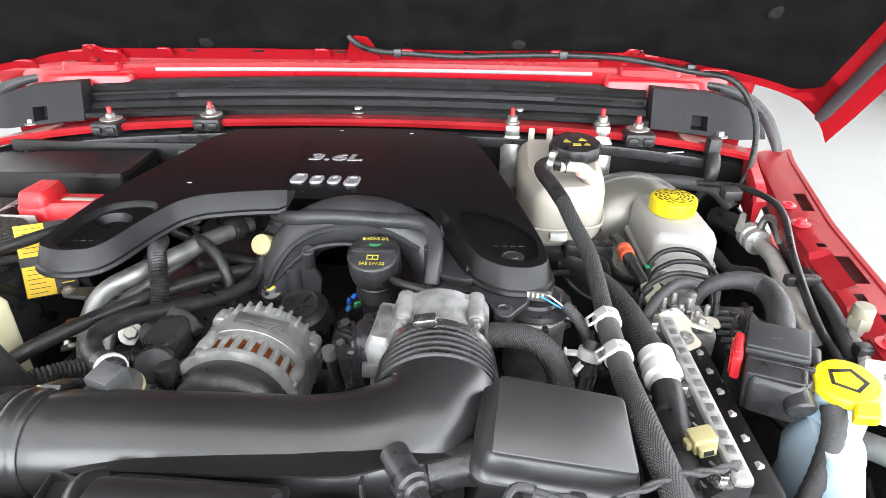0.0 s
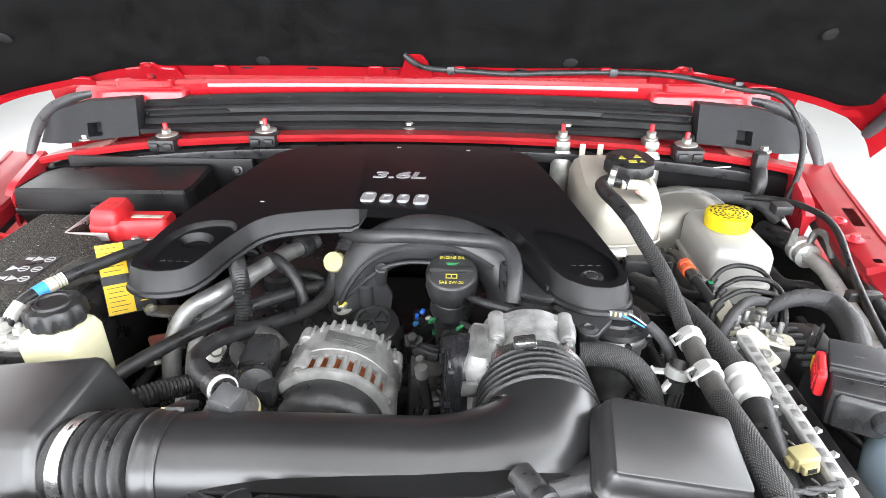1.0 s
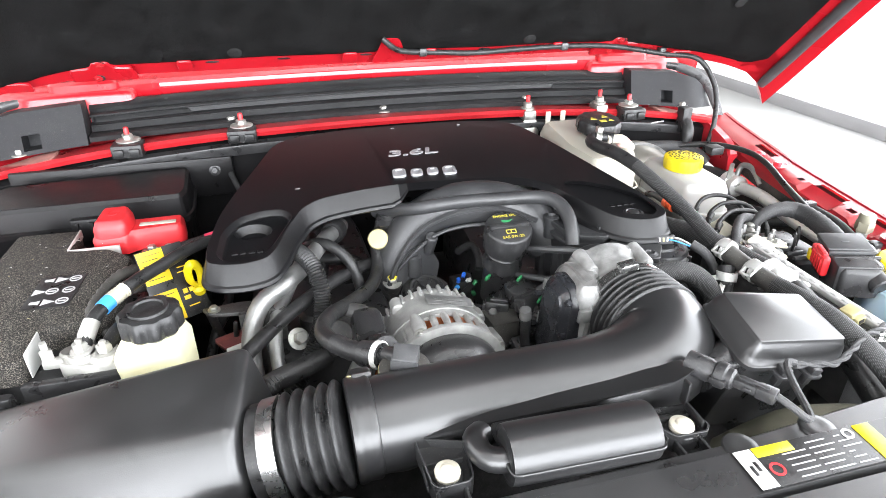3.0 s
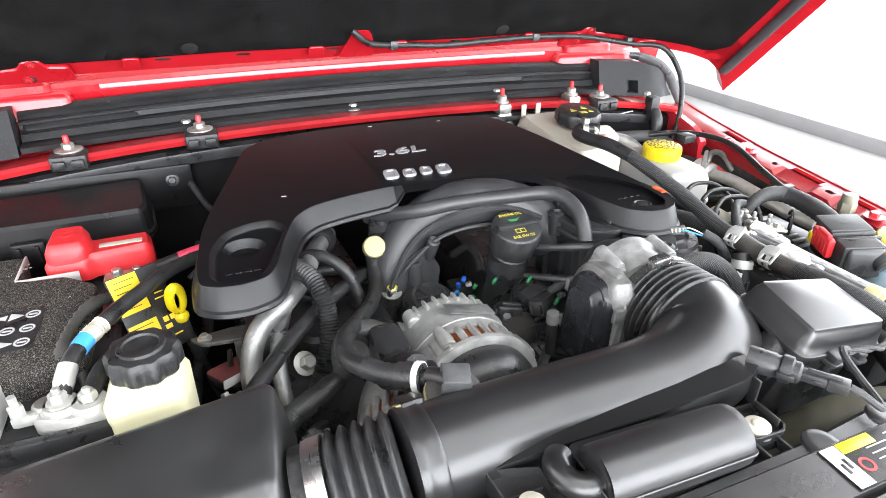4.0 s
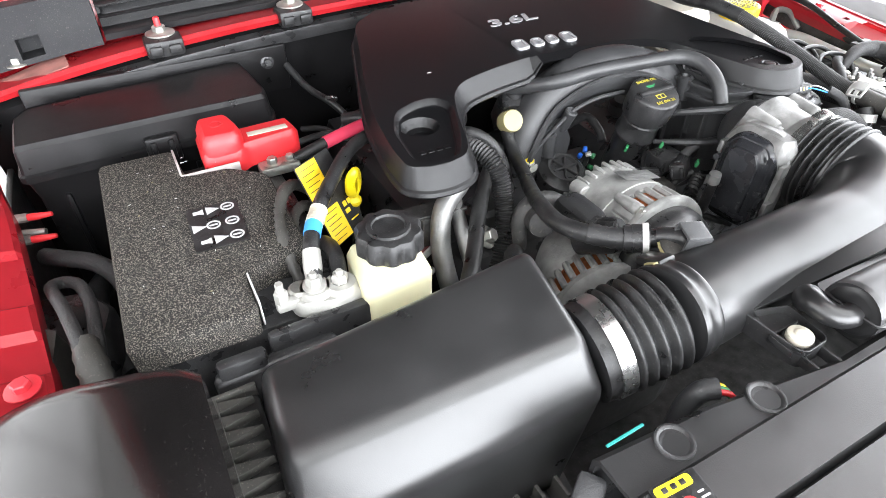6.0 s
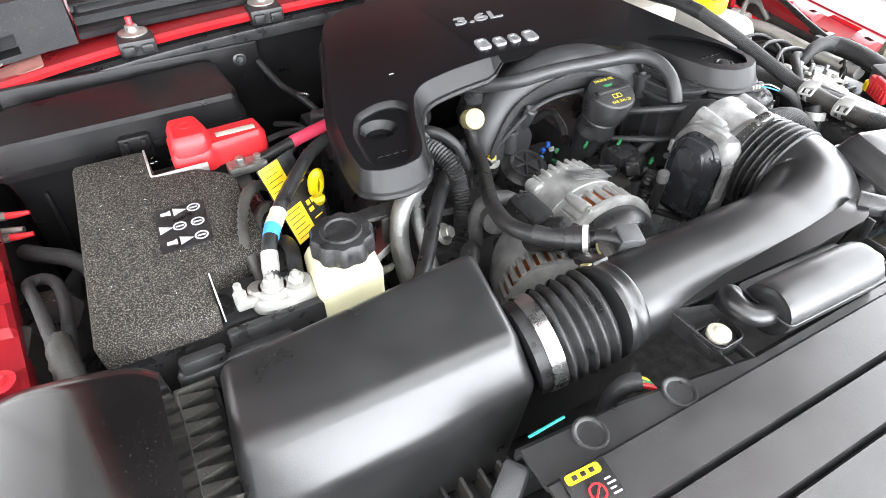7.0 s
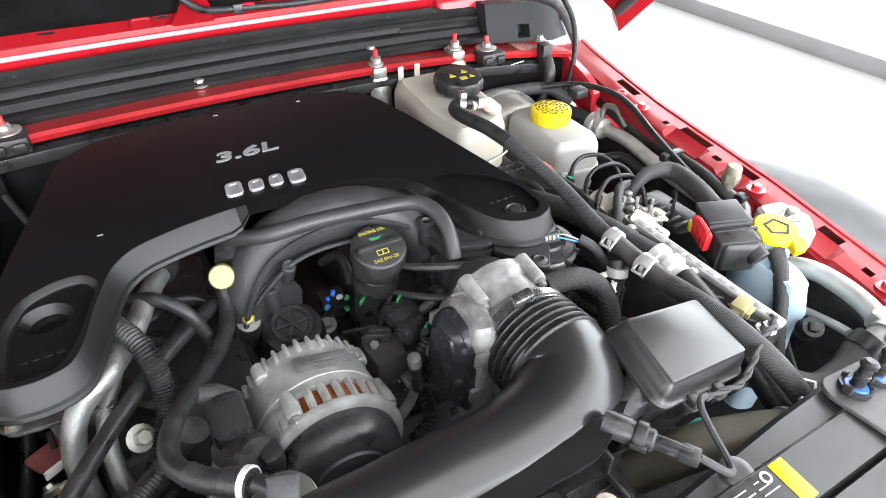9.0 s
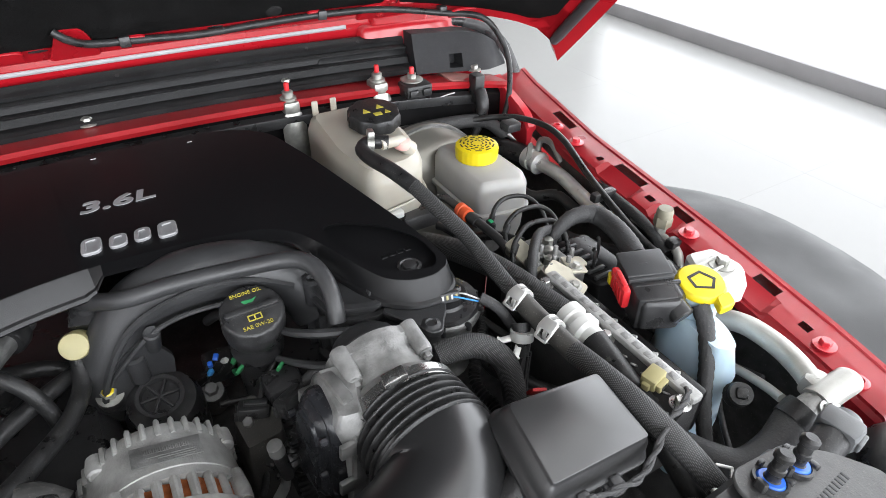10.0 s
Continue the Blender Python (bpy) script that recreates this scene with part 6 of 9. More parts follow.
part("conduit", tube(B(), [(-0.150, 0.56, 1.10), (-0.19, 0.50, 1.13), (-0.225, 0.455, 1.15), (-0.255, 0.425, 1.15), (-0.29, 0.40, 1.12)], 0.011, 14, 0.0022, ridge=0.001), RUBBER, cr2)
hs1 = thing("breather_hose", "smooth black breather hose running to the duct plug", "hose", (-0.14, 0.5, 1.15))
part("hose", tube(B(), [(-0.078, 0.690, 1.170), (-0.082, 0.665, 1.150), (-0.098, 0.62, 1.150), (-0.130, 0.560, 1.168), (-0.158, 0.505, 1.190), (-0.168, 0.462, 1.200), (-0.156, 0.432, 1.204), (-0.132, 0.412, 1.204), (-0.112, 0.396, 1.208)], 0.0088, 16, 0.009), RUBBER, hs1)
part("clip", tube(B(), [(-0.128, 0.409, 1.2045), (-0.120, 0.403, 1.206)], 0.0135, 16, 0.004), BLACK, hs1)
part("clip", tube(B(), [(-0.1205, 0.4035, 1.206), (-0.1165, 0.400, 1.207)], 0.0142, 18, 0.004), WHITE, hs1, "pale locking ring")
part("barb", tube(B(), [(-0.158, 0.436, 1.204), (-0.146, 0.422, 1.204), (-0.132, 0.412, 1.204)], 0.0100, 16, 0.0035, ridge=0.0004), RUBBER, hs1, "ribbed hose end")
b = tube(B(), [(-0.134, 0.4135, 1.204), (-0.116, 0.399, 1.207)], [0.0122, 0.0128], 16, 0.006)
tube(b, [(-0.118, 0.401, 1.207), (-0.104, 0.386, 1.212)], 0.0085, 14, 0.006)
part("coupling", b, BLACK, hs1, "black quick coupling")
QC = Matrix.Translation((-0.099, 0.370, 1.2205)) @ pose(0, 0, 0, 8, 4, -18)
CG = QC @ Matrix.Diagonal((0.78, 0.78, 0.95, 1))
b = prism(B(), [(-0.0155, -0.0145), (0.0155, -0.0145), (0.0155, 0.0145), (-0.0155, 0.0145), (-0.0155, 0.0115), (0.0125, 0.0115), (0.0125, -0.0115), (-0.0155, -0.0115)], [(0, -0.016), (0, 0.010)], CG)
block(b, (-0.0145, -0.0135, 0.0085), (0.0145, 0.0135, 0.0120), 0.0012, CG)
part("plug", b, surface("aged_grey_cage", (0.060, 0.061, 0.063), 0.4, var=0.25, scale=60, bump=0.2, dust=0.2), hs1, "grey open-sided quick-connect cage on the duct")
part("elbow", tube(B(), [(-0.112, 0.394, 1.2115), (-0.104, 0.382, 1.2165), (-0.100, 0.374, 1.2165), (-0.099, 0.370, 1.208)], 0.0085, 14, 0.004), BLACK, hs1, "black elbow inside the cage")
part("flange", lathe(B(), [(0.0190, -0.024), (0.0235, -0.0125), (0.0240, -0.0095), (0.0215, -0.0070), (0.015, -0.0060)], QC, 32), RUBBER_DUSTY, hs1, "dusty round flange")
part("seal", lathe(B(), [(0.0240, -0.0150), (0.0252, -0.0130), (0.0240, -0.0110)], QC, 32), TAN, hs1, "pale rubber seal")
hs2 = thing("long_hose", "long black hose crossing in front of the engine", "hose", (-0.2, 0.55, 1.1))
part("hose", tube(B(), [(-0.080, 0.70, 1.140), (-0.104, 0.673, 1.152), (-0.154, 0.617, 1.163), (-0.205, 0.552, 1.168), (-0.240, 0.502, 1.168), (-0.272, 0.462, 1.160), (-0.31, 0.420, 1.13)], 0.0085, 14, 0.01), RUBBER, hs2)
hs3 = thing("long_hose", "black hose curving under the engine cover", "hose", (-0.14, 0.66, 1.1))
part("hose", tube(B(), [(-0.19, 0.71, 1.17), (-0.155, 0.675, 1.195), (-0.125, 0.655, 1.18), (-0.11, 0.64, 1.14), (-0.11, 0.62, 1.08)], 0.0075, 12, 0.01), RUBBER, hs3)
part("hose", tube(B(), [(-0.21, 0.76, 1.12), (-0.15, 0.73, 1.14), (-0.10, 0.72, 1.13), (-0.07, 0.70, 1.08)], 0.009, 12, 0.012), RUBBER, hs3)

# front of the engine: filter cap, sensors, colour-marked plugs
of = thing("oil_filter_cap", "black spoked oil filter cap", "filter cap", (-0.019, 0.633, 1.05))
FC = along((-0.019, 0.633, 1.128), (0, -0.35, 1))
part("housing", lathe(B(), [(0.040, -0.10), (0.040, -0.03), (0.036, -0.022), (0.034, -0.010), (0.026, -0.004), (0.024, 0.0), (0.020, 0.0), (0.018, -0.004)], FC, 36), BLACK, of)
for k in range(3):
    part("spoke", block(B(), (-0.019, -0.0015, -0.005), (0.019, 0.0015, 0.0), 0.0006, FC @ pose(0, 0, 0, 0, 0, 60 * k), 1), BLACK, of)
for x, y, z, mt2 in ((-0.063, 0.658, 1.130, ZINC), (0.03, 0.668, 1.070, ALU_DULL), (0.105, 0.60, 1.075, ALU_DULL)):
    bo = thing("flange_bolt", "zinc flange bolt on the engine front", "bolt", (x, y, z - 0.03), "engine bolts")
    part("head", bolt(B(), along((x, y, z), (0, -0.4, 1)), 0.008, 0.010), mt2, bo)
    part("boss", lathe(B(), [(0.016, -0.04), (0.014, 0.0)], along((x, y, z), (0, -0.4, 1)), 16), GRIME, bo)
part("paint_dot", lathe(B(), [(0.006, 0.010), (0.004, 0.0115)], along((-0.063, 0.658, 1.130), (0, -0.4, 1)), 10), YELLOW, bo, "yellow paint mark")
wp = thing("sensor_plug", "dark sensor plugs with blue and green wires", "connector", (0.047, 0.686, 1.07))
part("body", block(B(), (0.030, 0.674, 1.07), (0.064, 0.70, 1.104), 0.004), RUBBER, wp)
for k, (mt2, dx, dz) in enumerate(((BLUE, -0.012, 0.012), (GREEN_INK, 0.014, 0.004), (BLUE, -0.004, 0.020), (GREEN_INK, 0.012, -0.014), (WHITE, 0.004, 0.010), (BLUE_TAPE, -0.014, 0.0))):
    part("lock", block(B(), (-0.0028, -0.003, -0.004), (0.0028, 0.003, 0.004), 0.001, Matrix.Translation((0.049 + dx, 0.669, 1.098 + dz)) @ pose(0, 0, 0, 20, 30 * k, 40 * k)), mt2, wp, "small coloured lock")
    part("wire", tube(B(), [(0.047 + dx, 0.674, 1.086 + dz), (0.040 + dx, 0.672, 1.080 + dz), (0.030 + dx, 0.680, 1.070 + dz)], 0.0012, 6, 0.004), RUBBER, wp)
part("wire", tube(B(), [(0.066, 0.66, 1.13), (0.070, 0.675, 1.14), (0.066, 0.70, 1.15), (0.05, 0.72, 1.13)], 0.006, 10, 0.006), RUBBER, wp)
tn = thing("front_bracket", "rough grey cast bracket on the engine front", "bracket", (0.04, 0.54, 1.05))
b = prism(B(), fillet([(0.035, 0.515), (0.085, 0.52), (0.095, 0.575), (0.06, 0.60), (0.03, 0.57)], 0.012), [(0, 1.0), (0.004, 1.10), (0.014, 1.125)])
part("casting", b, RUBBER_DUSTY, tn)
part("lug", bolt(B(), along((0.052, 0.555, 1.122), (-0.2, -0.3, 1)), 0.006, 0.008), ALU_DULL, tn)
part("plug", block(B(), (0.075, 0.555, 1.10), (0.115, 0.590, 1.150), 0.006), BLACK, tn)

# ================= driver side =================
cb = thing("coolant_bottle", "translucent white coolant bottle with a black cap", "coolant bottle", (0.33, 0.86, 1.05))
out = fillet([(0.290, 0.764), (0.372, 0.772), (0.393, 0.802), (0.400, 0.86), (0.396, 0.955), (0.385, 0.972), (0.288, 0.972), (0.274, 0.95), (0.268, 0.84)], 0.022, 4)
bm = B()
prism(bm, out, [(0.012, 1.156), (0.004, 1.160), (0, 1.170), (0, 1.225), (0.005, 1.238), (0.014, 1.244), (0.02, 1.245)])
for v in bm.verts:
    if v.co.z > 1.15:
        v.co.z += -0.07 * max(0, 0.86 - v.co.y) + 0.05 * (v.co.y - 0.86)
part("tank", bm, BOTTLE, cb, sharp=50)
for x in (0.292, 0.322):
    part("tab", block(B(), (x, 0.966, 1.235), (x + 0.010, 0.970, 1.266), 0.002), BOTTLE, cb)
part("seam", tube(B(), [(0.269, 0.84, 1.185), (0.290, 0.7635, 1.180), (0.373, 0.7715, 1.180), (0.3935, 0.802, 1.180), (0.4005, 0.86, 1.185)], 0.0016, 6, 0.012), BOTTLE, cb)
CC = along((0.356, 0.884, 1.250), (0, -0.12, 1))
b = lathe(B(), [(0.036, 0), (0.0385, 0.003), (0.0385, 0.016), (0.036, 0.021), (0.030, 0.023)], CC, 60, (10, 0.03))
cap = part("cap", b, RUBBER, cb, "black fluted pressure cap")
part("neck", lathe(B(), [(0.028, -0.02), (0.028, 0.002)], CC, 28), BOTTLE, cb)
for p in ([(-0.020, -0.006), (-0.008, -0.006), (-0.014, 0.006)], [(0.004, 0.000), (0.016, 0.000), (0.010, 0.011)], [(-0.006, -0.018), (0.006, -0.018), (0.006, -0.010), (-0.006, -0.010)], [(0.010, -0.016), (0.020, -0.016), (0.015, -0.007)]):
    part("symbol", prism(B(), p, [(0, 0.0228), (0, 0.0236)], CC), YELLOW_INK, cap, "yellow warning symbol")
part("port", tube(B(), [(0.372, 0.802, 1.240), (0.356, 0.799, 1.256), (0.344, 0.794, 1.262), (0.322, 0.790, 1.264)], [0.012, 0.010, 0.0075, 0.0075], 14, 0.006), BOTTLE, cb)
part("port_cap", lathe(B(), [(0.011, 0), (0.0125, 0.004), (0.011, 0.010), (0.006, 0.012)], along((0.356, 0.797, 1.250), (0.1, -0.2, 1)), 18), surface("pink_tinted_port", (0.80, 0.42, 0.38), 0.4, sss=0.4), cb, "pink tinted port")
part("foot_clip", block(B(), (0.312, 0.755, 1.164), (0.337, 0.768, 1.174), 0.002), WHITE, cb)
b = block(B(), (0.278, 0.772, 1.120), (0.398, 0.965, 1.158), 0.005)
block(b, (0.335, 0.752, 1.135), (0.405, 0.775, 1.160), 0.004)
block(b, (0.270, 0.768, 1.10), (0.285, 0.96, 1.135), 0.003)
part("tray", b, BLACK, cb, "black moulded tray under the bottle")
for x, y0 in ((0.266, 1.002), (0.418, 1.006)):
    br = thing("bottle_bracket", "pressed steel strap bracket of the coolant bottle", "bracket", (x, y0 - 0.02, 1.10), "coolant bottle brackets")
    b = prism(B(), fillet([(x - 0.019, 1.10), (x + 0.019, 1.10), (x + 0.019, 1.228), (x + 0.013, 1.250), (x - 0.013, 1.250), (x - 0.019, 1.228)], 0.006, 3), [(0.0, 0.0), (0, 0.002), (0.005, 0.005)], Matrix(((1, 0, 0, 0), (0, 0, -1, y0 - 0.020), (0, 1, 0, 0), (0, 0, 0, 1))))
    block(b, (x - 0.013, y0 - 0.024, 1.247), (x + 0.013, y0 + 0.012, 1.266), 0.004)
    part("strap", b, ZINC, br)
    nb = lathe(B(), [(0.013, 1.266), (0.013, 1.269), (0.0085, 1.270), (0.0085, 1.278), (0.006, 1.280)], Matrix.Translation((x, y0 - 0.006, 0)), 12)
    part("nut", nb, ZINC, br)
    part("stud", lathe(B(), [(0.004, 1.278), (0.004, 1.291), (0.003, 1.292)], Matrix.Translation((x, y0 - 0.006, 0)), 10), RED_PLASTIC, br, "red tipped stud")

ch = thing("coolant_hose", "black coolant hose in a braided sleeve", "hose", (0.33, 0.6, 1.2))
part("hose", tube(B(), [(0.334, 0.792, 1.264), (0.312, 0.800, 1.266), (0.297, 0.795, 1.262), (0.296, 0.765, 1.262), (0.303, 0.720, 1.264), (0.313, 0.680, 1.258)], 0.0098, 14, 0.008), RUBBER, ch)
part("sleeve", tube(B(), [(0.313, 0.682, 1.258), (0.322, 0.640, 1.246), (0.333, 0.600, 1.232), (0.337, 0.560, 1.220), (0.338, 0.522, 1.211), (0.338, 0.505, 1.209)], 0.0094, 14, 0.01), BRAID, ch, "braided protective sleeve")
part("hose", tube(B(), [(0.338, 0.507, 1.209), (0.338, 0.470, 1.206), (0.338, 0.440, 1.206), (0.337, 0.405, 1.208)], 0.0112, 14, 0.01), RUBBER_DUSTY, ch)
part("sleeve", tube(B(), [(0.337, 0.408, 1.208), (0.338, 0.37, 1.212), (0.342, 0.33, 1.210), (0.352, 0.29, 1.196), (0.366, 0.262, 1.172), (0.378, 0.245, 1.150)], 0.0112, 14, 0.01), BRAID, ch, "braided protective sleeve")
band(along((0.310, 0.797, 1.265), (-0.9, 0.3, 0.1)), 0.010, 0.009, ch, ZINC, "spring clamp")
for y, z in ((0.496, 1.209), (0.444, 1.207)):
    b = B()
    for d in (-0.006, 0.003):
        lathe(b, [(0.0120, d), (0.0136, d), (0.0136, d + 0.004), (0.0120, d + 0.004)], along((0.338, y, z), (0, 1, 0)), 22)
    q = Matrix.Translation((0.327, y - 0.006, z + 0.011)) @ pose(0, 0, 0, -12, -38, 8)
    for c0, c1 in (((-0.014, -0.009), (0.002, -0.0062)), ((-0.014, 0.0062), (0.002, 0.009)), ((-0.014, -0.009), (-0.0112, 0.009)), ((-0.001, -0.009), (0.002, 0.009))):
        block(b, (*c0, -0.0012), (*c1, 0.0012), 0.0006, q, 1)
    block(b, (-0.003, -0.0085, -0.002), (0.010, 0.0085, 0.0022), 0.001, q, 1)
    part("spring_clamp", b, BRIGHT, ch, "bright spring clamp with open ears")
ch2 = thing("heater_hose", "thicker braided hose with a white quick coupling", "hose", (0.37, 0.5, 1.15))
part("sleeve", tube(B(), [(0.335, 0.70, 1.155), (0.35, 0.65, 1.170), (0.364, 0.595, 1.180), (0.373, 0.545, 1.184), (0.377, 0.500, 1.186), (0.380, 0.468, 1.188)], 0.015, 16, 0.01), BRAID, ch2, "braided protective sleeve")
b = lathe(B(), [(0.014, 0), (0.020, 0.003), (0.020, 0.014), (0.017, 0.016), (0.017, 0.022), (0.021, 0.024), (0.021, 0.034), (0.016, 0.038), (0.016, 0.050)], along((0.381, 0.470, 1.190), (0.0, -0.98, -0.06)) @ Matrix.Diagonal((0.85, 0.85, 1, 1)), 24)
part("coupling", b, WHITE, ch2, "white plastic quick coupling")
part("hose", tube(B(), [(0.381, 0.424, 1.187), (0.377, 0.385, 1.180), (0.374, 0.33, 1.165), (0.376, 0.27, 1.13), (0.38, 0.20, 1.08)], 0.0145, 16, 0.01), RUBBER, ch2, "smooth black hose")
for y in (0.395, 0.345):
    part("strap", tube(B(), [(0.3775, y + 0.002, 1.1815 - (0.395 - y) * 0.27), (0.3770, y - 0.002, 1.1805 - (0.395 - y) * 0.27)], 0.0153, 16, 0.003), RUBBER_DUSTY, ch2)

bb = thing("brake_booster", "round zinc-plated brake booster against the firewall", "brake booster", (0.46, 0.95, 1.1))
part("drum", lathe(B(), [(0.050, 0.06), (0.085, 0.055), (0.108, 0.035), (0.114, 0.015), (0.120, 0.010), (0.120, -0.002), (0.110, -0.01), (0.10, -0.06)], along((0.462, 0.925, 1.085), (0.05, -1, 0.12)), 48), surface("zinc_booster", (0.22, 0.21, 0.185), 0.34, 0.6, var=0.08, scale=20, bump=0.05), bb)
part("rim", lathe(B(), [(0.1125, 0.016), (0.1175, 0.0175), (0.1195, 0.0140), (0.1175, 0.0105)], along((0.462, 0.925, 1.085), (0.05, -1, 0.12)), 48), ALU_DULL, bb, "crimped booster rim")
part("master_cylinder", lathe(B(), [(0.022, 0), (0.022, 0.13), (0.018, 0.15)], along((0.47, 0.88, 1.085), (0.05, -1, 0.0)), 24), ALU_DULL, bb)
brr = thing("brake_reservoir", "milky white brake fluid reservoir with a yellow cap", "brake reservoir", (0.49, 0.79, 1.08))
out = fillet([(0.448, 0.735), (0.528, 0.722), (0.545, 0.745), (0.540, 0.870), (0.525, 0.885), (0.462, 0.885), (0.448, 0.870)], 0.016, 4)
bm = B()
prism(bm, out, [(0.016, 1.075), (0.006, 1.100), (0.004, 1.130), (-0.003, 1.132), (-0.003, 1.137), (0.002, 1.139), (0.003, 1.178), (0.008, 1.188), (0.016, 1.192)])
for v in bm.verts:
    if v.co.z > 1.15:
        v.co.z -= 0.10 * max(0, 0.79 - v.co.y)
part("tank", bm, surface("milky_reservoir", (0.36, 0.355, 0.34), 0.38, var=0.06, sss=0.5), brr, sharp=50)
BC = Matrix.Translation((0.495, 0.815, 1.189))
b = lathe(B(), [(0.030, 0.0), (0.0325, 0.002), (0.0335, 0.016), (0.0325, 0.022), (0.029, 0.024)], BC, 72, (24, 0.012))
cap = part("cap", b, YELLOW, brr, "yellow ribbed screw cap")
for r in (0.008, 0.0135, 0.019, 0.0245):
    for k in range(10):
        a = k * 36 + r * 4000
        part("print", block(B(), (r, -r * 0.20, 0.0240), (r + 0.0022, r * 0.20, 0.0246), 0.0002, BC @ pose(0, 0, 0, 0, 0, a), 1), RUBBER, cap)
rc = thing("red_clip_connector", "small black connector with an orange-red clip", "connector", (0.405, 0.713, 1.16))
HC = [(0.404, 0.775, 1.165), (0.407, 0.760, 1.170), (0.409, 0.731, 1.171), (0.410, 0.703, 1.171), (0.413, 0.672, 1.171), (0.415, 0.629, 1.168), (0.405, 0.588, 1.160), (0.396, 0.555, 1.13)]
part("body", tube(B(), HC, [0.005, 0.0055, 0.0068, 0.0068, 0.0062, 0.0062, 0.006, 0.006], 12, 0.008), BLACK, rc)
part("clip", lathe(B(), [(0.0068, -0.012), (0.0098, -0.011), (0.0100, -0.003), (0.0088, -0.0022), (0.0088, 0.0022), (0.0100, 0.003), (0.0098, 0.011), (0.0068, 0.012)], along((0.4095, 0.715, 1.171), (0.02, -1, 0)), 22), ORANGE, rc, "orange-red locking ring")
part("sleeve", tube(B(), [(0.4103, 0.700, 1.171), (0.4118, 0.684, 1.171)], 0.0085, 14, 0.006), BLACK, rc)
rcg = part("tab", block(B(), (0.424, 0.668, 1.158), (0.432, 0.684, 1.172), 0.002), BLACK, rc)
part("mark", block(B(), (0.425, 0.672, 1.1715), (0.431, 0.680, 1.1730), 0.0004), surface("green_tab", (0.02, 0.30, 0.12), 0.45), rcg, "small green lock")

vp = thing("vacuum_pump", "grey domed pump with a black cap and coloured wires", "pump", (0.27, 0.53, 1.1))
part("body", lathe(B(), [(0.032, -0.10), (0.034, -0.03), (0.040, -0.026), (0.040, -0.016), (0.036, -0.012)], Matrix.Translation((0.272, 0.545, 1.207)), 32), ALU_DULL, vp)
part("cap", lathe(B(), [(0.038, -0.014), (0.040, -0.011), (0.038, -0.006), (0.028, -0.003), (0.026, 0.0), (0.010, 0.001)], Matrix.Translation((0.272, 0.545, 1.207)), 32), BLACK, vp)
PQ = Matrix.Translation((0.272, 0.535, 1.212)) @ pose(0, 0, 0, -20, 0, -12)
part("plug", block(B(), (-0.016, -0.004, -0.006), (0.016, 0.014, 0.008), 0.003, PQ), BLACK, vp)
tp = part("socket", block(B(), (-0.012, -0.012, -0.004), (0.010, -0.003, 0.007), 0.0015, PQ), GREY_PLASTIC, vp, "grey wire socket")
for k in range(4):
    part("terminal", block(B(), (-0.010 + 0.005 * k, -0.0128, 0.000), (-0.0075 + 0.005 * k, -0.0115, 0.005), 0.0004, PQ, 1), TAN if k % 2 else WHITE, tp)
part("rim", lathe(B(), [(0.0400, -0.020), (0.0422, -0.0195), (0.0422, -0.0165), (0.0400, -0.016)], Matrix.Translation((0.272, 0.545, 1.207)), 32), ALU_DULL, vp)
for k in range(5):
    a = math.radians(200 + 40 * k)
    part("tab", block(B(), (-0.004, -0.003, -0.004), (0.004, 0.003, 0.004), 0.001, Matrix.Translation((0.272 + 0.041 * math.cos(a), 0.545 + 0.041 * math.sin(a), 1.189)) @ pose(0, 0, 0, 0, 0, math.degrees(a)), 1), BLACK, vp, "crimp tab")
for k, mt2 in enumerate((BLUE_TAPE, WHITE)):
    part("wire", tube(B(), [(0.270 + 0.008 * k, 0.532, 1.214), (0.276 + 0.007 * k, 0.520, 1.219 + 0.002 * (k % 2)), (0.298 + 0.003 * k, 0.508, 1.212)], 0.0009, 6, 0.004), mt2, vp)
part("wire", tube(B(), [(0.298, 0.512, 1.215), (0.312, 0.498, 1.205), (0.325, 0.488, 1.18)], 0.006, 10, 0.008), TAPE, vp)
vh = thing("vacuum_hose", "ribbed black hose bending down beside the throttle", "hose", (0.26, 0.46, 1.15))
part("hose", tube(B(), [(0.222, 0.472, 1.205), (0.245, 0.468, 1.208), (0.268, 0.462, 1.203), (0.286, 0.450, 1.185), (0.292, 0.438, 1.155), (0.294, 0.43, 1.11)], 0.0125, 14, 0.008), BRAID, vh)

# engine computer with its finned case
pcm = thing("engine_computer", "finned aluminium engine computer standing on edge", "engine computer", (0.40, 0.42, 1.12))
b = B()
loft(b, [[Vector((x, y, z)) for x, z in ((0.399, 1.190), (0.413, 1.190), (0.414, 1.10), (0.368, 1.10), (0.368, 1.156), (0.371, 1.160))] for y in (0.316, 0.526)])
part("case", b, surface("dark_anodised_case", (0.085, 0.085, 0.085), 0.42, 0.5, var=0.3, scale=40, bump=0.3, dust=0.2), pcm)
rl = block(B(), (0.3985, 0.314, 1.188), (0.4135, 0.528, 1.1965), 0.0025)
part("rail", rl, ALU_CAST, pcm, "bright top rail")
for k in range(13):
    part("slot", block(B(), (0.402, 0.324 + 0.0155 * k, 1.1955), (0.410, 0.334 + 0.0155 * k, 1.1968), 0.0006, I4, 1), ALU_DULL, pcm, "dull slot in the rail")
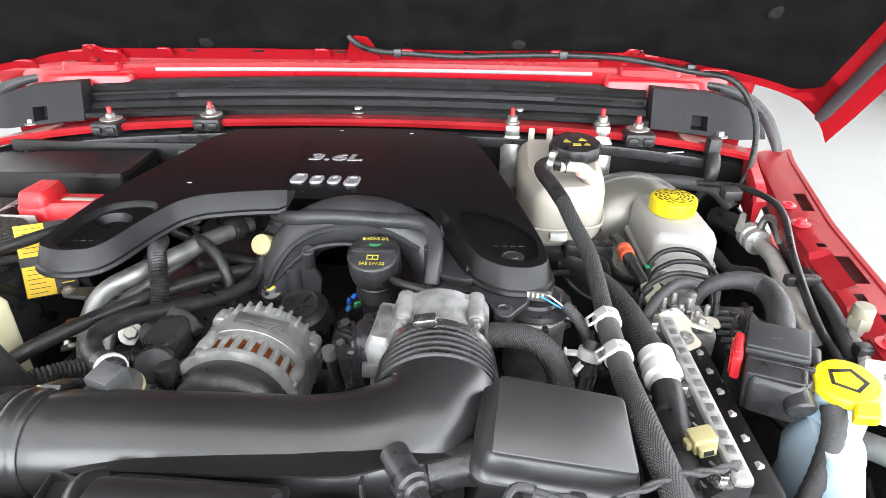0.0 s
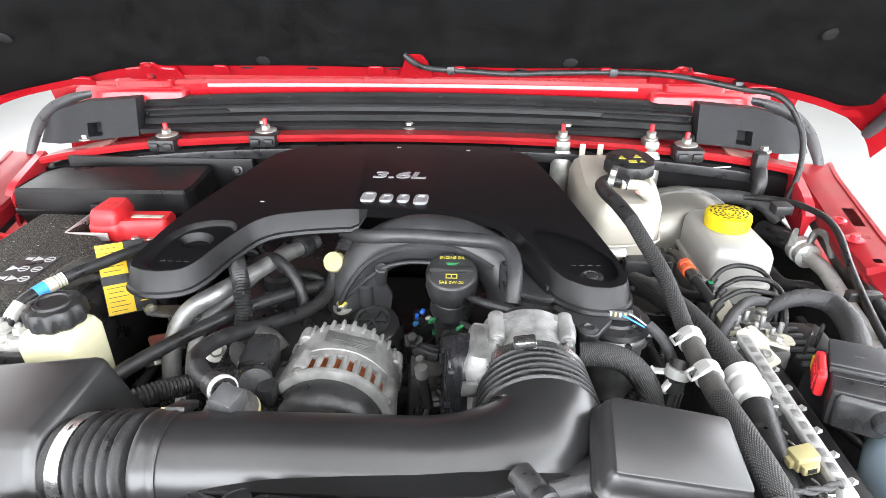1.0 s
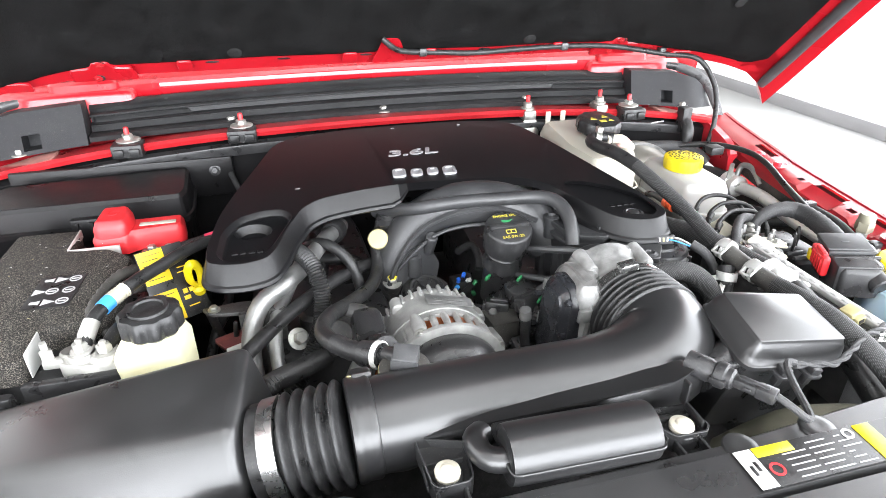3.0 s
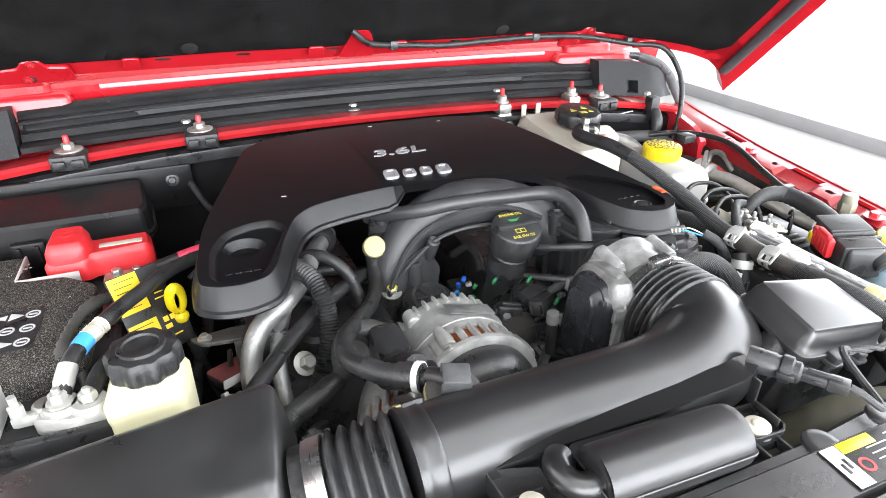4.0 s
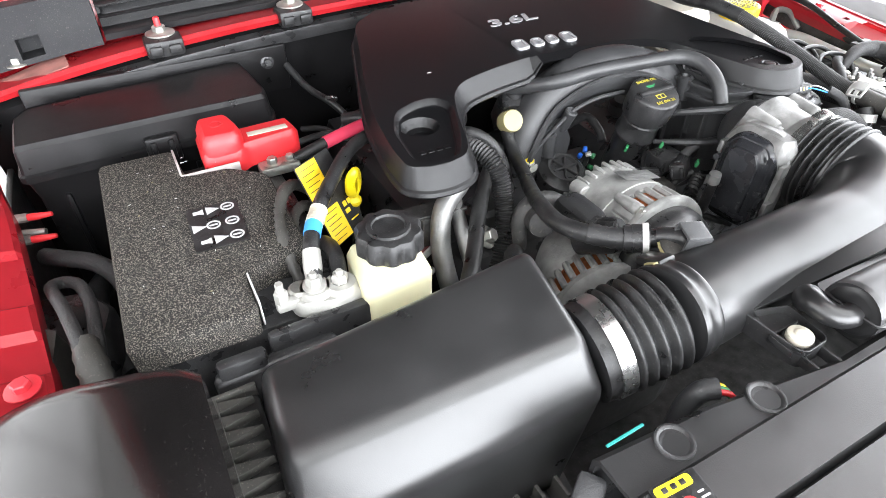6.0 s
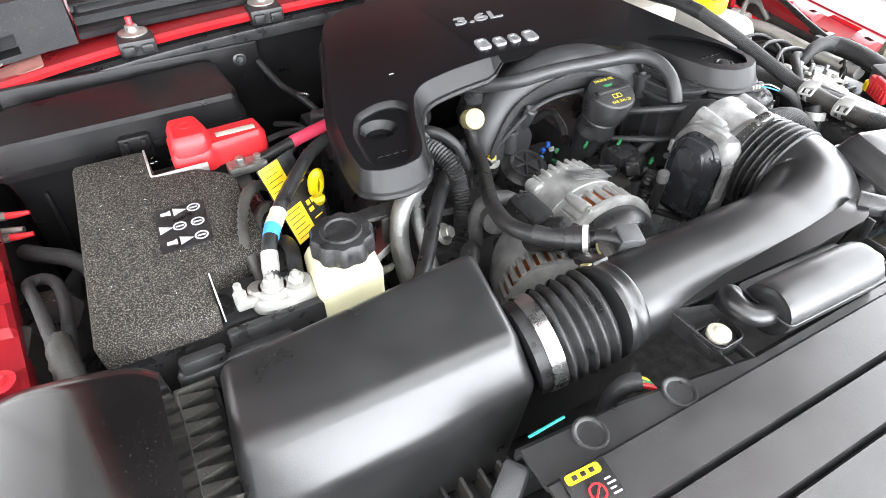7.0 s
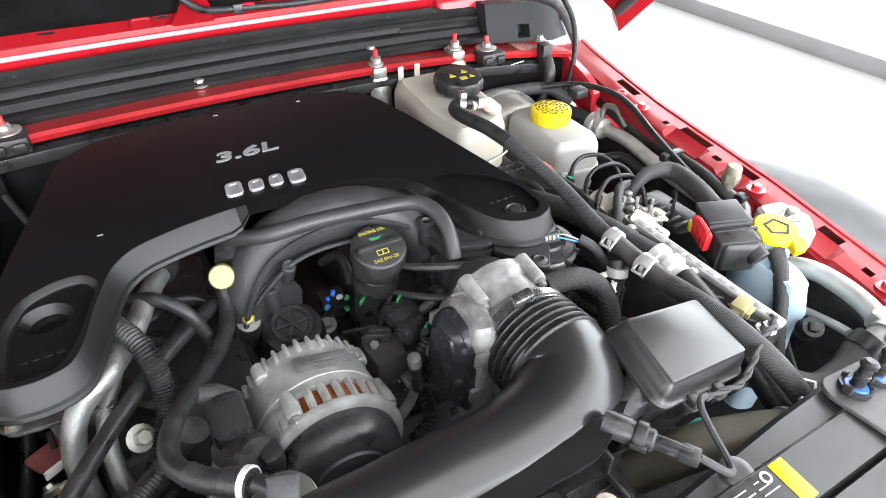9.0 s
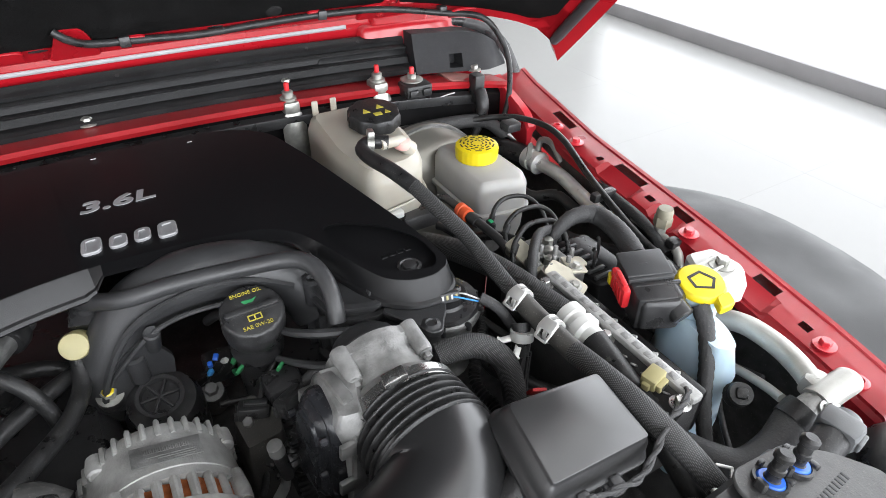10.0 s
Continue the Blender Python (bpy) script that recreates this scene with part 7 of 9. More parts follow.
for i in range(3):
    for k in range(15):
        x, z = 0.3935 - 0.0095 * i, 1.1850 - 0.0102 * i
        part("fin", block(B(), (-0.0036, -0.0011, -0.001), (0.0036, 0.0011, 0.0040), 0.0009, along((x, 0.324 + 0.0138 * k + 0.004 * (i % 2), z), (-0.68, 0, 0.73)) @ pose(0, 0, 0, 0, 0, 20), 1), ALU_CAST, pcm)
for y in (0.322, 0.420, 0.518):
    part("bolt", bolt(B(), Matrix.Translation((0.392, y, 1.188)), 0.006, 0.008), STEEL, pcm)
bp = thing("clip_plate", "black plate with rows of pale-tipped clips", "plate", (0.436, 0.43, 1.10))
part("plate", block(B(), (0.418, 0.330, 1.10), (0.455, 0.540, 1.160), 0.004), FUSE, bp)
for k in range(6):
    for j in range(2):
        b = prism(B(), [(-0.004, -0.003), (0.004, -0.003), (0.0, 0.005)], [(0, 0), (0.001, 0.004)], Matrix.Translation((0.427 + 0.016 * j, 0.350 + 0.030 * k + 0.012 * j, 1.160)) @ pose(0, 0, 0, 0, 15, 20))
        part("clip", b, BRIGHT, bp, "pale metal clip tip")
tc = thing("tan_connector", "small tan plastic service connector", "connector", (0.385, 0.35, 1.2))
TN = Matrix.Translation((0.3855, 0.3515, 1.199)) @ pose(0, 0, 0, 0, -10, 10)
b = block(B(), (-0.010, -0.008, -0.008), (0.010, 0.008, 0.007), 0.0015, TN)
block(b, (-0.008, -0.013, -0.006), (0.006, -0.007, 0.003), 0.001, TN)
block(b, (-0.014, -0.004, -0.006), (-0.009, 0.004, 0.002), 0.001, TN)
part("body", b, TAN, tc)
part("socket", block(B(), (-0.005, -0.0135, -0.004), (0.003, -0.0128, 0.001), 0.0003, TN, 1), RUBBER, tc)

# ABS unit with brake pipes, and its wiring
ab = thing("brake_control_unit", "aluminium brake control block with steel pipes", "brake control unit", (0.44, 0.56, 1.1))
part("block", block(B(), (0.405, 0.525, 1.08), (0.465, 0.615, 1.175), 0.004), ALU, ab)
for q, w, d in ((Matrix.Translation((0.418, 0.512, 1.190)) @ pose(0, 0, 0, 12, -8, 25), 0.016, 0.026), (Matrix.Translation((0.448, 0.530, 1.186)) @ pose(0, 0, 0, -10, 10, -15), 0.018, 0.020), (Matrix.Translation((0.412, 0.580, 1.182)) @ pose(0, 0, 0, 8, -20, 5), 0.013, 0.030)):
    pb = prism(B(), fillet([(-w, -d), (w * 0.4, -d), (w * 0.5, -d * 0.2), (w, 0), (w, d), (-w * 0.6, d)], 0.005, 3), [(0, 0), (0, 0.002), (0.0008, 0.003)], q)
    part("bracket", pb, PALE, ab, "pale cream bracket plate")
    part("bolt", bolt(B(), q @ pose(-w * 0.3, -d * 0.5, 0.003), 0.005, 0.006), ZINC, ab)
part("motor", block(B(), (0.465, 0.50, 1.08), (0.53, 0.60, 1.166), 0.006), FUSE, ab)
for k in range(6):
    part("slot", block(B(), (0.470, 0.512 + 0.013 * k, 1.1655), (0.496, 0.5165 + 0.013 * k, 1.1705), 0.0006, I4, 1), GREY_PLASTIC, ab)
for k in range(4):
    x, y = 0.418 + 0.012 * k, 0.540 + 0.016 * k
    part("nut", lathe(B(), [(0.007, 1.175), (0.007, 1.188), (0.004, 1.190)], Matrix.Translation((x, y, 0)), 6), ZINC, ab)
for arc in ([(0.425, 0.70, 1.12), (0.429, 0.680, 1.165), (0.445, 0.690, 1.183), (0.470, 0.695, 1.188), (0.496, 0.684, 1.185), (0.503, 0.655, 1.170), (0.500, 0.63, 1.13)],
            [(0.412, 0.60, 1.14), (0.422, 0.636, 1.178), (0.440, 0.648, 1.190), (0.462, 0.652, 1.194), (0.492, 0.648, 1.190), (0.498, 0.622, 1.178), (0.490, 0.60, 1.14)],
            [(0.392, 0.56, 1.14), (0.398, 0.587, 1.185), (0.420, 0.604, 1.196), (0.446, 0.614, 1.199), (0.478, 0.608, 1.195), (0.482, 0.585, 1.182), (0.476, 0.565, 1.15)]):
    part("pipe", tube(B(), arc, 0.0033, 10, 0.008), RUBBER, ab, "thin black brake pipe")
    part("sleeve", tube(B(), [arc[1], Vector(arc[1]).lerp(Vector(arc[2]), 0.5)], 0.0046, 10, 0.006), BLACK, ab)
for k in range(7):
    x, y = 0.414 + 0.014 * (k % 4), 0.536 + 0.024 * (k // 4) + 0.010 * (k % 2)
    st3 = part("stud", lathe(B(), [(0.0030, 1.170), (0.0030, 1.198), (0.0022, 1.199)], Matrix.Translation((x, y, 0)), 10), ALU_DULL, ab)
    part("nut", lathe(B(), [(0.0062, 1.174), (0.0062, 1.183), (0.0048, 1.1845)], Matrix.Translation((x, y, 0)), 6), ALU_DULL, st3)
for x, y in ((0.480, 0.530), (0.500, 0.545)):
    part("hook", tube(B(), [(x, y, 1.165), (x, y, 1.188), (x + 0.004, y + 0.006, 1.194), (x + 0.009, y + 0.012, 1.186)], 0.0022, 8, 0.006), RUBBER, ab, "black hooked pin")
part("bracket", prism(B(), fillet([(0.40, 0.512), (0.43, 0.505), (0.44, 0.545), (0.41, 0.55)], 0.006), [(0, 1.175), (0, 1.186)]), ZINC, ab)

cl = thing("wiring_connector", "large black multi-pin connector with a red lock", "connector", (0.50, 0.43, 1.17))
KC = Matrix.Translation((0.494, 0.468, 1.201)) @ pose(0, 0, 0, 4, -4, -25) @ Matrix.Diagonal((0.88, 0.86, 0.9, 1))
b = block(B(), (-0.029, -0.060, -0.040), (0.028, 0.024, 0.009), 0.003, KC)
part("body", b, BLACK, cl)
lidb = block(B(), (-0.031, -0.022, 0.008), (0.029, 0.026, 0.0155), 0.002, KC)
block(lidb, (-0.031, -0.027, 0.006), (0.029, -0.021, 0.0135), 0.0012, KC)
block(lidb, (-0.008, -0.002, 0.0152), (0.002, 0.000, 0.0162), 0.0004, KC, 1)
part("lid", lidb, GREY_PLASTIC, cl, "flat grey-black connector lid")
shell = prism(B(), fillet([(-0.024, -0.066), (0.022, -0.070), (0.036, -0.052), (0.034, -0.026), (-0.026, -0.026)], 0.006, 3), [(0, -0.035), (0, 0.000), (0.003, 0.005), (0.007, 0.0065)], KC)
block(shell, (-0.026, -0.036, 0.004), (0.034, -0.030, 0.010), 0.0015, KC)
block(shell, (0.028, -0.018, -0.012), (0.040, 0.012, 0.006), 0.003, KC)
lathe(shell, [(0.014, 0.0), (0.0145, 0.016), (0.0125, 0.018)], KC @ along((0.020, -0.058, -0.008), (0.35, -0.85, -0.35)), 20)
part("shell", shell, BLACK, cl, "stepped cable shell")
lk = block(B(), (-0.043, -0.044, -0.018), (-0.032, 0.005, 0.011), 0.003, KC)
block(lk, (-0.041, -0.036, 0.009), (-0.034, -0.006, 0.014), 0.0015, KC)
lk = part("lock", lk, RED_PLASTIC, cl, "red locking slide")
for k in range(5):
    part("ridge", block(B(), (-0.0445, -0.038 + 0.0075 * k, -0.014), (-0.0425, -0.035 + 0.0075 * k, 0.006), 0.0006, KC), RED_PLASTIC, lk)
part("lock_tip", block(B(), (-0.0445, -0.002, -0.016), (-0.036, 0.008, 0.000), 0.001, KC), YELLOW, cl)
part("sleeve", tube(B(), [(0.516, 0.404, 1.190), (0.512, 0.388, 1.176), (0.496, 0.365, 1.152), (0.474, 0.340, 1.118), (0.462, 0.315, 1.080), (0.46, 0.29, 1.04)], [0.0105, 0.0095, 0.0085, 0.0082, 0.0082, 0.008], 14, 0.005, ridge=0.0003), TAPE, cl, "black taped cable")
lo2 = thing("taped_loom", "black taped wiring loom arching over the brake unit", "wiring", (0.50, 0.54, 1.2))
part("loom", tube(B(), [(0.455, 0.590, 1.150), (0.463, 0.590, 1.184), (0.478, 0.592, 1.198), (0.504, 0.594, 1.203), (0.528, 0.584, 1.202), (0.529, 0.551, 1.201), (0.518, 0.515, 1.201), (0.508, 0.492, 1.201)], [0.006, 0.0075, 0.009, 0.0105, 0.0125, 0.0130, 0.0130, 0.0120], 16, 0.006, ridge=0.0004), TAPE, lo2)
part("loom", tube(B(), [(0.470, 0.600, 1.190), (0.440, 0.590, 1.199), (0.414, 0.568, 1.198), (0.395, 0.545, 1.190), (0.380, 0.522, 1.165)], 0.0062, 12, 0.006, ridge=0.0003), TAPE, lo2, "thinner taped branch")

wt = thing("washer_tank", "pale blue washer fluid tank with a yellow cap", "washer tank", (0.54, 0.40, 1.0))
out = fillet([(0.486, 0.352), (0.522, 0.336), (0.545, 0.37), (0.556, 0.440), (0.535, 0.465), (0.495, 0.43)], 0.018, 4)
part("tank", prism(B(), out, [(0.004, 0.95), (0, 1.06), (0.004, 1.10), (0, 1.13), (0.010, 1.165), (0.02, 1.17)]), WASHER, wt, sharp=50)
part("neck", lathe(B(), [(0.026, 1.15), (0.026, 1.200)], Matrix.Translation((0.531, 0.420, 0)), 24), WASHER, wt)
WC = along((0.531, 0.420, 1.198), (-0.08, -0.12, 1)) @ Matrix.Diagonal((0.88, 0.88, 1, 1))
b = lathe(B(), [(0.028, 0), (0.0315, 0.002), (0.0315, 0.006), (0.028, 0.010), (0.020, 0.011)], WC, 36)
prism(b, fillet([(0.012, -0.046), (0.034, -0.034), (0.030, -0.014), (0.010, -0.026)], 0.006), [(0, 0.0), (0, 0.008), (0.002, 0.010)], WC)
cap = part("cap", b, YELLOW, wt, "yellow flip cap with a washer symbol")
b = B()
for p in ([(-0.018, 0.004), (0.0, 0.016), (0.018, 0.004), (0.014, 0.002), (0.0, 0.012), (-0.014, 0.002)], [(-0.018, 0.004), (-0.014, 0.002), (-0.008, -0.014), (-0.012, -0.014)], [(0.018, 0.004), (0.014, 0.002), (0.008, -0.014), (0.012, -0.014)], [(-0.012, -0.014), (0.012, -0.014), (0.011, -0.011), (-0.011, -0.011)]):
    prism(b, p, [(0, 0.0108), (0, 0.0116)], WC)
part("symbol", b, RUBBER, cap, "dark windscreen washer symbol")
b = prism(B(), fillet([(0.560, 0.415), (0.592, 0.398), (0.622, 0.425), (0.618, 0.470), (0.580, 0.478), (0.566, 0.455)], 0.008), [(0, 1.165), (0, 1.185), (0.004, 1.190)])
for k in range(3):
    block(b, (0.566, 0.418 + 0.016 * k, 1.185), (0.600, 0.421 + 0.016 * k, 1.194), 0.001)
part("bracket", b, WHITE, wt, "white ribbed mounting bracket")
part("bolt", bolt(B(), Matrix.Translation((0.598, 0.440, 1.190)), 0.008, 0.010, 2.0), ZINC, wt)

# refrigerant lines along the fender
al = thing("refrigerant_line", "aluminium refrigerant line with a service valve", "pipe", (0.6, 0.6, 1.1), "refrigerant lines")
part("hose", tube(B(), [(0.61, 0.93, 1.13), (0.628, 0.885, 1.135), (0.640, 0.86, 1.132)], 0.017, 16, 0.01), RUBBER, al, "black rubber hose end")
part("crimp", lathe(B(), [(0.017, 0), (0.021, 0.003), (0.021, 0.018), (0.018, 0.02), (0.018, 0.028), (0.020, 0.03), (0.020, 0.036), (0.013, 0.04)], along((0.640, 0.865, 1.132), (0.0, -1, 0.0)), 22), BRIGHT, al, "crimped aluminium collar")
part("pipe", tube(B(), [(0.640, 0.83, 1.132), (0.634, 0.77, 1.140), (0.618, 0.70, 1.142), (0.600, 0.62, 1.145), (0.588, 0.56, 1.150)], 0.0115, 14, 0.012), BRIGHT, al)
part("pipe", tube(B(), [(0.645, 0.845, 1.148), (0.650, 0.845, 1.168), (0.652, 0.82, 1.172), (0.652, 0.79, 1.150)], 0.0055, 10, 0.008), ALU, al)
al2 = thing("refrigerant_line", "thin aluminium line with a brass service cap", "pipe", (0.6, 0.53, 1.15), "refrigerant lines")
part("pipe", tube(B(), [(0.655, 0.73, 1.150), (0.645, 0.66, 1.152), (0.632, 0.60, 1.155), (0.622, 0.56, 1.158), (0.617, 0.530, 1.160), (0.612, 0.508, 1.156), (0.606, 0.495, 1.135), (0.604, 0.48, 1.10)], 0.0065, 12, 0.01), ALU_WHITE, al2)
part("joint", tube(B(), [(0.633, 0.603, 1.155), (0.626, 0.575, 1.157)], 0.0095, 12, 0.01), ALU_WHITE, al2)
vb = part("valve", lathe(B(), [(0.0075, 1.155), (0.0075, 1.172), (0.0095, 1.173), (0.0095, 1.176)], Matrix.Translation((0.620, 0.549, 0)), 18), ALU_WHITE, al2)
b = lathe(B(), [(0.0115, 1.175), (0.0125, 1.177), (0.0125, 1.189), (0.0118, 1.190)], Matrix.Translation((0.620, 0.549, 0)), 6)
lathe(b, [(0.0112, 1.189), (0.0112, 1.198), (0.0095, 1.202), (0.003, 1.2025)], Matrix.Translation((0.620, 0.549, 0)), 22)
part("valve_cap", b, surface("greyish_valve_cap", (0.23, 0.215, 0.16), 0.5, var=0.15), vb, "grey-tan service valve cap")
b = block(B(), (0.604, 0.512, 1.160), (0.622, 0.528, 1.172), 0.003)
part("clip", b, BLACK, al2, "black pipe clip")
al3 = thing("refrigerant_line", "thick white-grey aluminium line to the condenser", "pipe", (0.6, 0.35, 1.1), "refrigerant lines")
part("pipe", tube(B(), [(0.572, 0.445, 1.115), (0.592, 0.395, 1.136), (0.592, 0.350, 1.142), (0.580, 0.310, 1.145), (0.566, 0.285, 1.146)], 0.0125, 18, 0.01), ALU_WHITE, al3)
part("pipe", tube(B(), [(0.580, 0.42, 1.06), (0.572, 0.375, 1.09), (0.560, 0.330, 1.11), (0.548, 0.300, 1.122)], 0.0055, 12, 0.01), ALU_WHITE, al3, "thin pale pipe")
b = tube(B(), [(0.6025, 0.270, 1.1525), (0.6015, 0.270, 1.1525), (0.599, 0.270, 1.152), (0.580, 0.2715, 1.149), (0.556, 0.273, 1.145), (0.550, 0.273, 1.144)], [0.009, 0.0125, 0.0148, 0.0152, 0.0155, 0.0150], 22, 0.006)
block(b, (0.554, 0.268, 1.134), (0.584, 0.298, 1.158), 0.006)
part("manifold", b, ALU_WHITE, al3, "cast aluminium junction barrel")
part("collar", tube(B(), [(0.552, 0.273, 1.144), (0.542, 0.274, 1.140), (0.532, 0.275, 1.135)], [0.0125, 0.0130, 0.0115], 18, 0.006), ALU_CAST, al3)
part("nut", bolt(B(), along((0.546, 0.260, 1.150), (-0.1, -0.5, 0.8)), 0.0058, 0.012, 1.5), STEEL, al3)
bh = thing("wrapped_hose", "thick black wrapped hose curving to the radiator", "hose", (0.46, 0.28, 1.1))
part("hose", tube(B(), [(0.540, 0.275, 1.138), (0.524, 0.275, 1.128), (0.490, 0.268, 1.116), (0.452, 0.272, 1.108), (0.430, 0.298, 1.106), (0.418, 0.335, 1.095), (0.40, 0.36, 1.06)], 0.0185, 16, 0.01), TAPE, bh)
part("band", tube(B(), [(0.538, 0.275, 1.136), (0.522, 0.275, 1.127)], 0.0200, 16, 0.005), RUBBER, bh)

# wires on the driver's side
w1 = thing("wiring_harness", "thin black wires clipped along the fender", "wiring", (0.63, 0.8, 1.15))
part("wire", tube(B(), [(0.52, 0.97, 1.17), (0.58, 0.94, 1.185), (0.625, 0.90, 1.195), (0.645, 0.84, 1.20), (0.640, 0.78, 1.198), (0.618, 0.70, 1.185), (0.600, 0.62, 1.172), (0.59, 0.55, 1.16), (0.60, 0.48, 1.14)], 0.0052, 10, 0.01), RUBBER, w1)
part("wire", tube(B(), [(0.655, 0.74, 1.165), (0.632, 0.66, 1.165), (0.615, 0.58, 1.168), (0.606, 0.52, 1.15)], 0.0075, 10, 0.012), TAPE, w1)
part("wire", tube(B(), [(0.38, 0.965, 1.165), (0.45, 0.962, 1.180), (0.53, 0.955, 1.182), (0.60, 0.945, 1.175), (0.63, 0.92, 1.15)], 0.012, 12, 0.012), TAPE, w1)
part("clip", block(B(), (0.590, 0.645, 1.165), (0.632, 0.658, 1.178), 0.002), BLACK, w1, "black cable tie clip")
part("clip", block(B(), (0.585, 0.855, 1.19), (0.612, 0.88, 1.205), 0.002), BLACK, w1)
part("bracket", prism(B(), fillet([(0.591, 1.160), (0.603, 1.160), (0.602, 1.190), (0.594, 1.190)], 0.003), [(0, 0), (0, 0.002)], Matrix(((1, 0, 0, 0), (0, 0, -1, 0.812), (0, 1, 0, 0), (0, 0, 0, 1)))), ZINC, w1, "small zinc bracket")
sw = thing("hood_switch", "small black switch with a plug on the firewall", "switch", (0.60, 0.97, 1.2))
b = block(B(), (0.590, 0.965, 1.20), (0.612, 0.990, 1.252), 0.004)
tube(b, [(0.600, 0.966, 1.225), (0.598, 0.952, 1.205), (0.592, 0.948, 1.175), (0.58, 0.95, 1.15)], [0.011, 0.012, 0.009, 0.007], 12, 0.008)
part("body", b, RUBBER, sw)
b = tube(B(), [(0.506, 0.978, 1.218), (0.53, 0.977, 1.224), (0.555, 0.977, 1.226)], 0.0012, 6, 0.006)
tube(b, [(0.535, 0.977, 1.216), (0.528, 0.977, 1.220), (0.532, 0.977, 1.224)], 0.0011, 6, 0.004)
solo("chalk_mark", b, INK, "white handwritten chalk stroke on the firewall", "mark", (0.53, 0.978, 1.22))

# ================= front: radiator cover and labels =================
rs = thing("radiator_cover", "black ribbed radiator top cover with dimples", "radiator cover", (0.0, 0.12, 1.1))
b = B()
lead = [(-0.297, 0.006), (-0.20, 0.0), (-0.08, -0.018), (0.14, -0.016), (0.30, -0.004), (0.42, 0.0)]
cross = [(0.250, 1.10), (0.247, 1.186), (0.243, 1.191), (0.219, 1.191), (0.216, 1.195), (0.183, 1.193), (0.180, 1.182), (0.174, 1.182), (0.171, 1.192), (0.143, 1.190), (0.140, 1.178), (0.134, 1.178), (0.131, 1.188), (0.095, 1.184), (0.092, 1.172), (0.086, 1.172), (0.083, 1.181), (0.0, 1.165), (-0.04, 1.12)]
for k, ((ya, za), (yb, zb)) in enumerate(zip(cross, cross[1:])):
    for (xa, oa), (xb, ob2) in zip(lead, lead[1:]):
        wa, wb = (1.0 if k < 3 else 0.0), (1.0 if k < 2 else 0.0)
        b.faces.new([b.verts.new(p) for p in ((xa, ya + oa * wa, za), (xb, ya + ob2 * wa, za), (xb, yb + ob2 * wb, zb), (xa, yb + oa * wb, zb))])
bmesh.ops.remove_doubles(b, verts=b.verts, dist=1e-5)
bmesh.ops.solidify(b, geom=b.faces[:], thickness=0.004)
part("cover", b, AIRLID, rs, sharp=25)
part("front_wall", block(B(), (-0.66, -0.06, 0.60), (0.42, -0.05, 1.10), 0.004), BLACK, rs)
part("radiator", block(B(), (-0.38, 0.10, 0.62), (0.38, 0.17, 1.13), 0.01), GRIME, rs, "dark radiator core")
for x, y in ((-0.244, 0.238), (-0.160, 0.233), (0.147, 0.224), (0.224, 0.226)):
    hollow = x < 0
    prof = [(0.0145, -0.001), (0.0138, 0.0010), (0.0125, 0.0012), (0.0110, 0.0006), (0.0100, -0.0004), (0.004, -0.0007)] if hollow else [(0.0150, -0.001), (0.0140, 0.0014), (0.0120, 0.0022), (0.007, 0.0025), (0.003, 0.0022)]
    part("dimple", lathe(B(), prof, along((x, y, 1.1954), (0, -0.02, 1)), 28), BLACK if hollow else AIRLID, rs, "round moulded fastener")
st = thing("emission_label", "white and yellow information label on the cover", "label", (0.20, 0.19, 1.175))
ST = Matrix.Translation((0.197, 0.1990, 1.1985)) @ pose(0, 0, 0, 3.0, 0, 0)
part("sheet", block(B(), (-0.066, -0.018, 0), (0.066, 0.018, 0.0008), 0.0003, ST, 1), RUBBER, st, "black label sheet")
part("panel", block(B(), (-0.0655, -0.0175, 0.0009), (-0.050, 0.0175, 0.0014), 0.0002, ST, 1), WHITE, st, "white end panel")
part("panel", block(B(), (-0.049, 0.0085, 0.0009), (-0.014, 0.0175, 0.0014), 0.0002, ST, 1), YELLOW, st, "yellow panel")
part("panel", block(B(), (0.049, -0.0175, 0.0009), (0.0655, 0.0175, 0.0014), 0.0002, ST, 1), YELLOW, st, "yellow panel")
part("symbol", hoop(B(), 0.0042, 0.0062, 0.0009, 0.0013, ST @ pose(-0.041, -0.004, 0), 24), RED_PLASTIC, st, "red ring symbol")
for k in range(6):
    for x0, x1 in (((-0.028, -0.006), (-0.002, 0.022 - 0.005 * (k % 2)), (0.026, 0.044 - 0.006 * (k % 3)))):
        if k == 5 and x0 < -0.01:
            continue
        part("print", block(B(), (x0, -0.0150 + 0.0053 * k, 0.0009), (x1, -0.0139 + 0.0053 * k, 0.0013), 0.0002, ST, 1), INK, st, "unreadable pale line of print")
for x, y in ((-0.0615, -0.006), (-0.0565, -0.003)):
    part("print", block(B(), (x, y, 0.0014), (x + 0.0030, y + 0.009, 0.0017), 0.0002, ST, 1), RUBBER, st, "unreadable dark mark")
part("emblem", hoop(B(), 0.0030, 0.0052, 0.0009, 0.0013, ST @ pose(0.040, 0.0115, 0), 24), INK, st, "plain white emblem shape")
st2 = thing("warning_label", "small yellow and black warning label on the cover", "label", (-0.27, 0.21, 1.175))
S2 = Matrix.Translation((-0.272, 0.207, 1.2000)) @ pose(0, 0, 0, 3, 0, -3)
part("sheet", block(B(), (-0.016, -0.030, 0), (0.020, 0.012, 0.0007), 0.0003, S2, 1), RUBBER, st2)
part("panel", prism(B(), fillet([(-0.014, 0.003), (0.014, 0.003), (0.014, 0.0105), (-0.014, 0.0105)], 0.003, 4), [(0, 0.0008), (0, 0.0012)], S2), YELLOW, st2, "yellow panel with rounded ends")
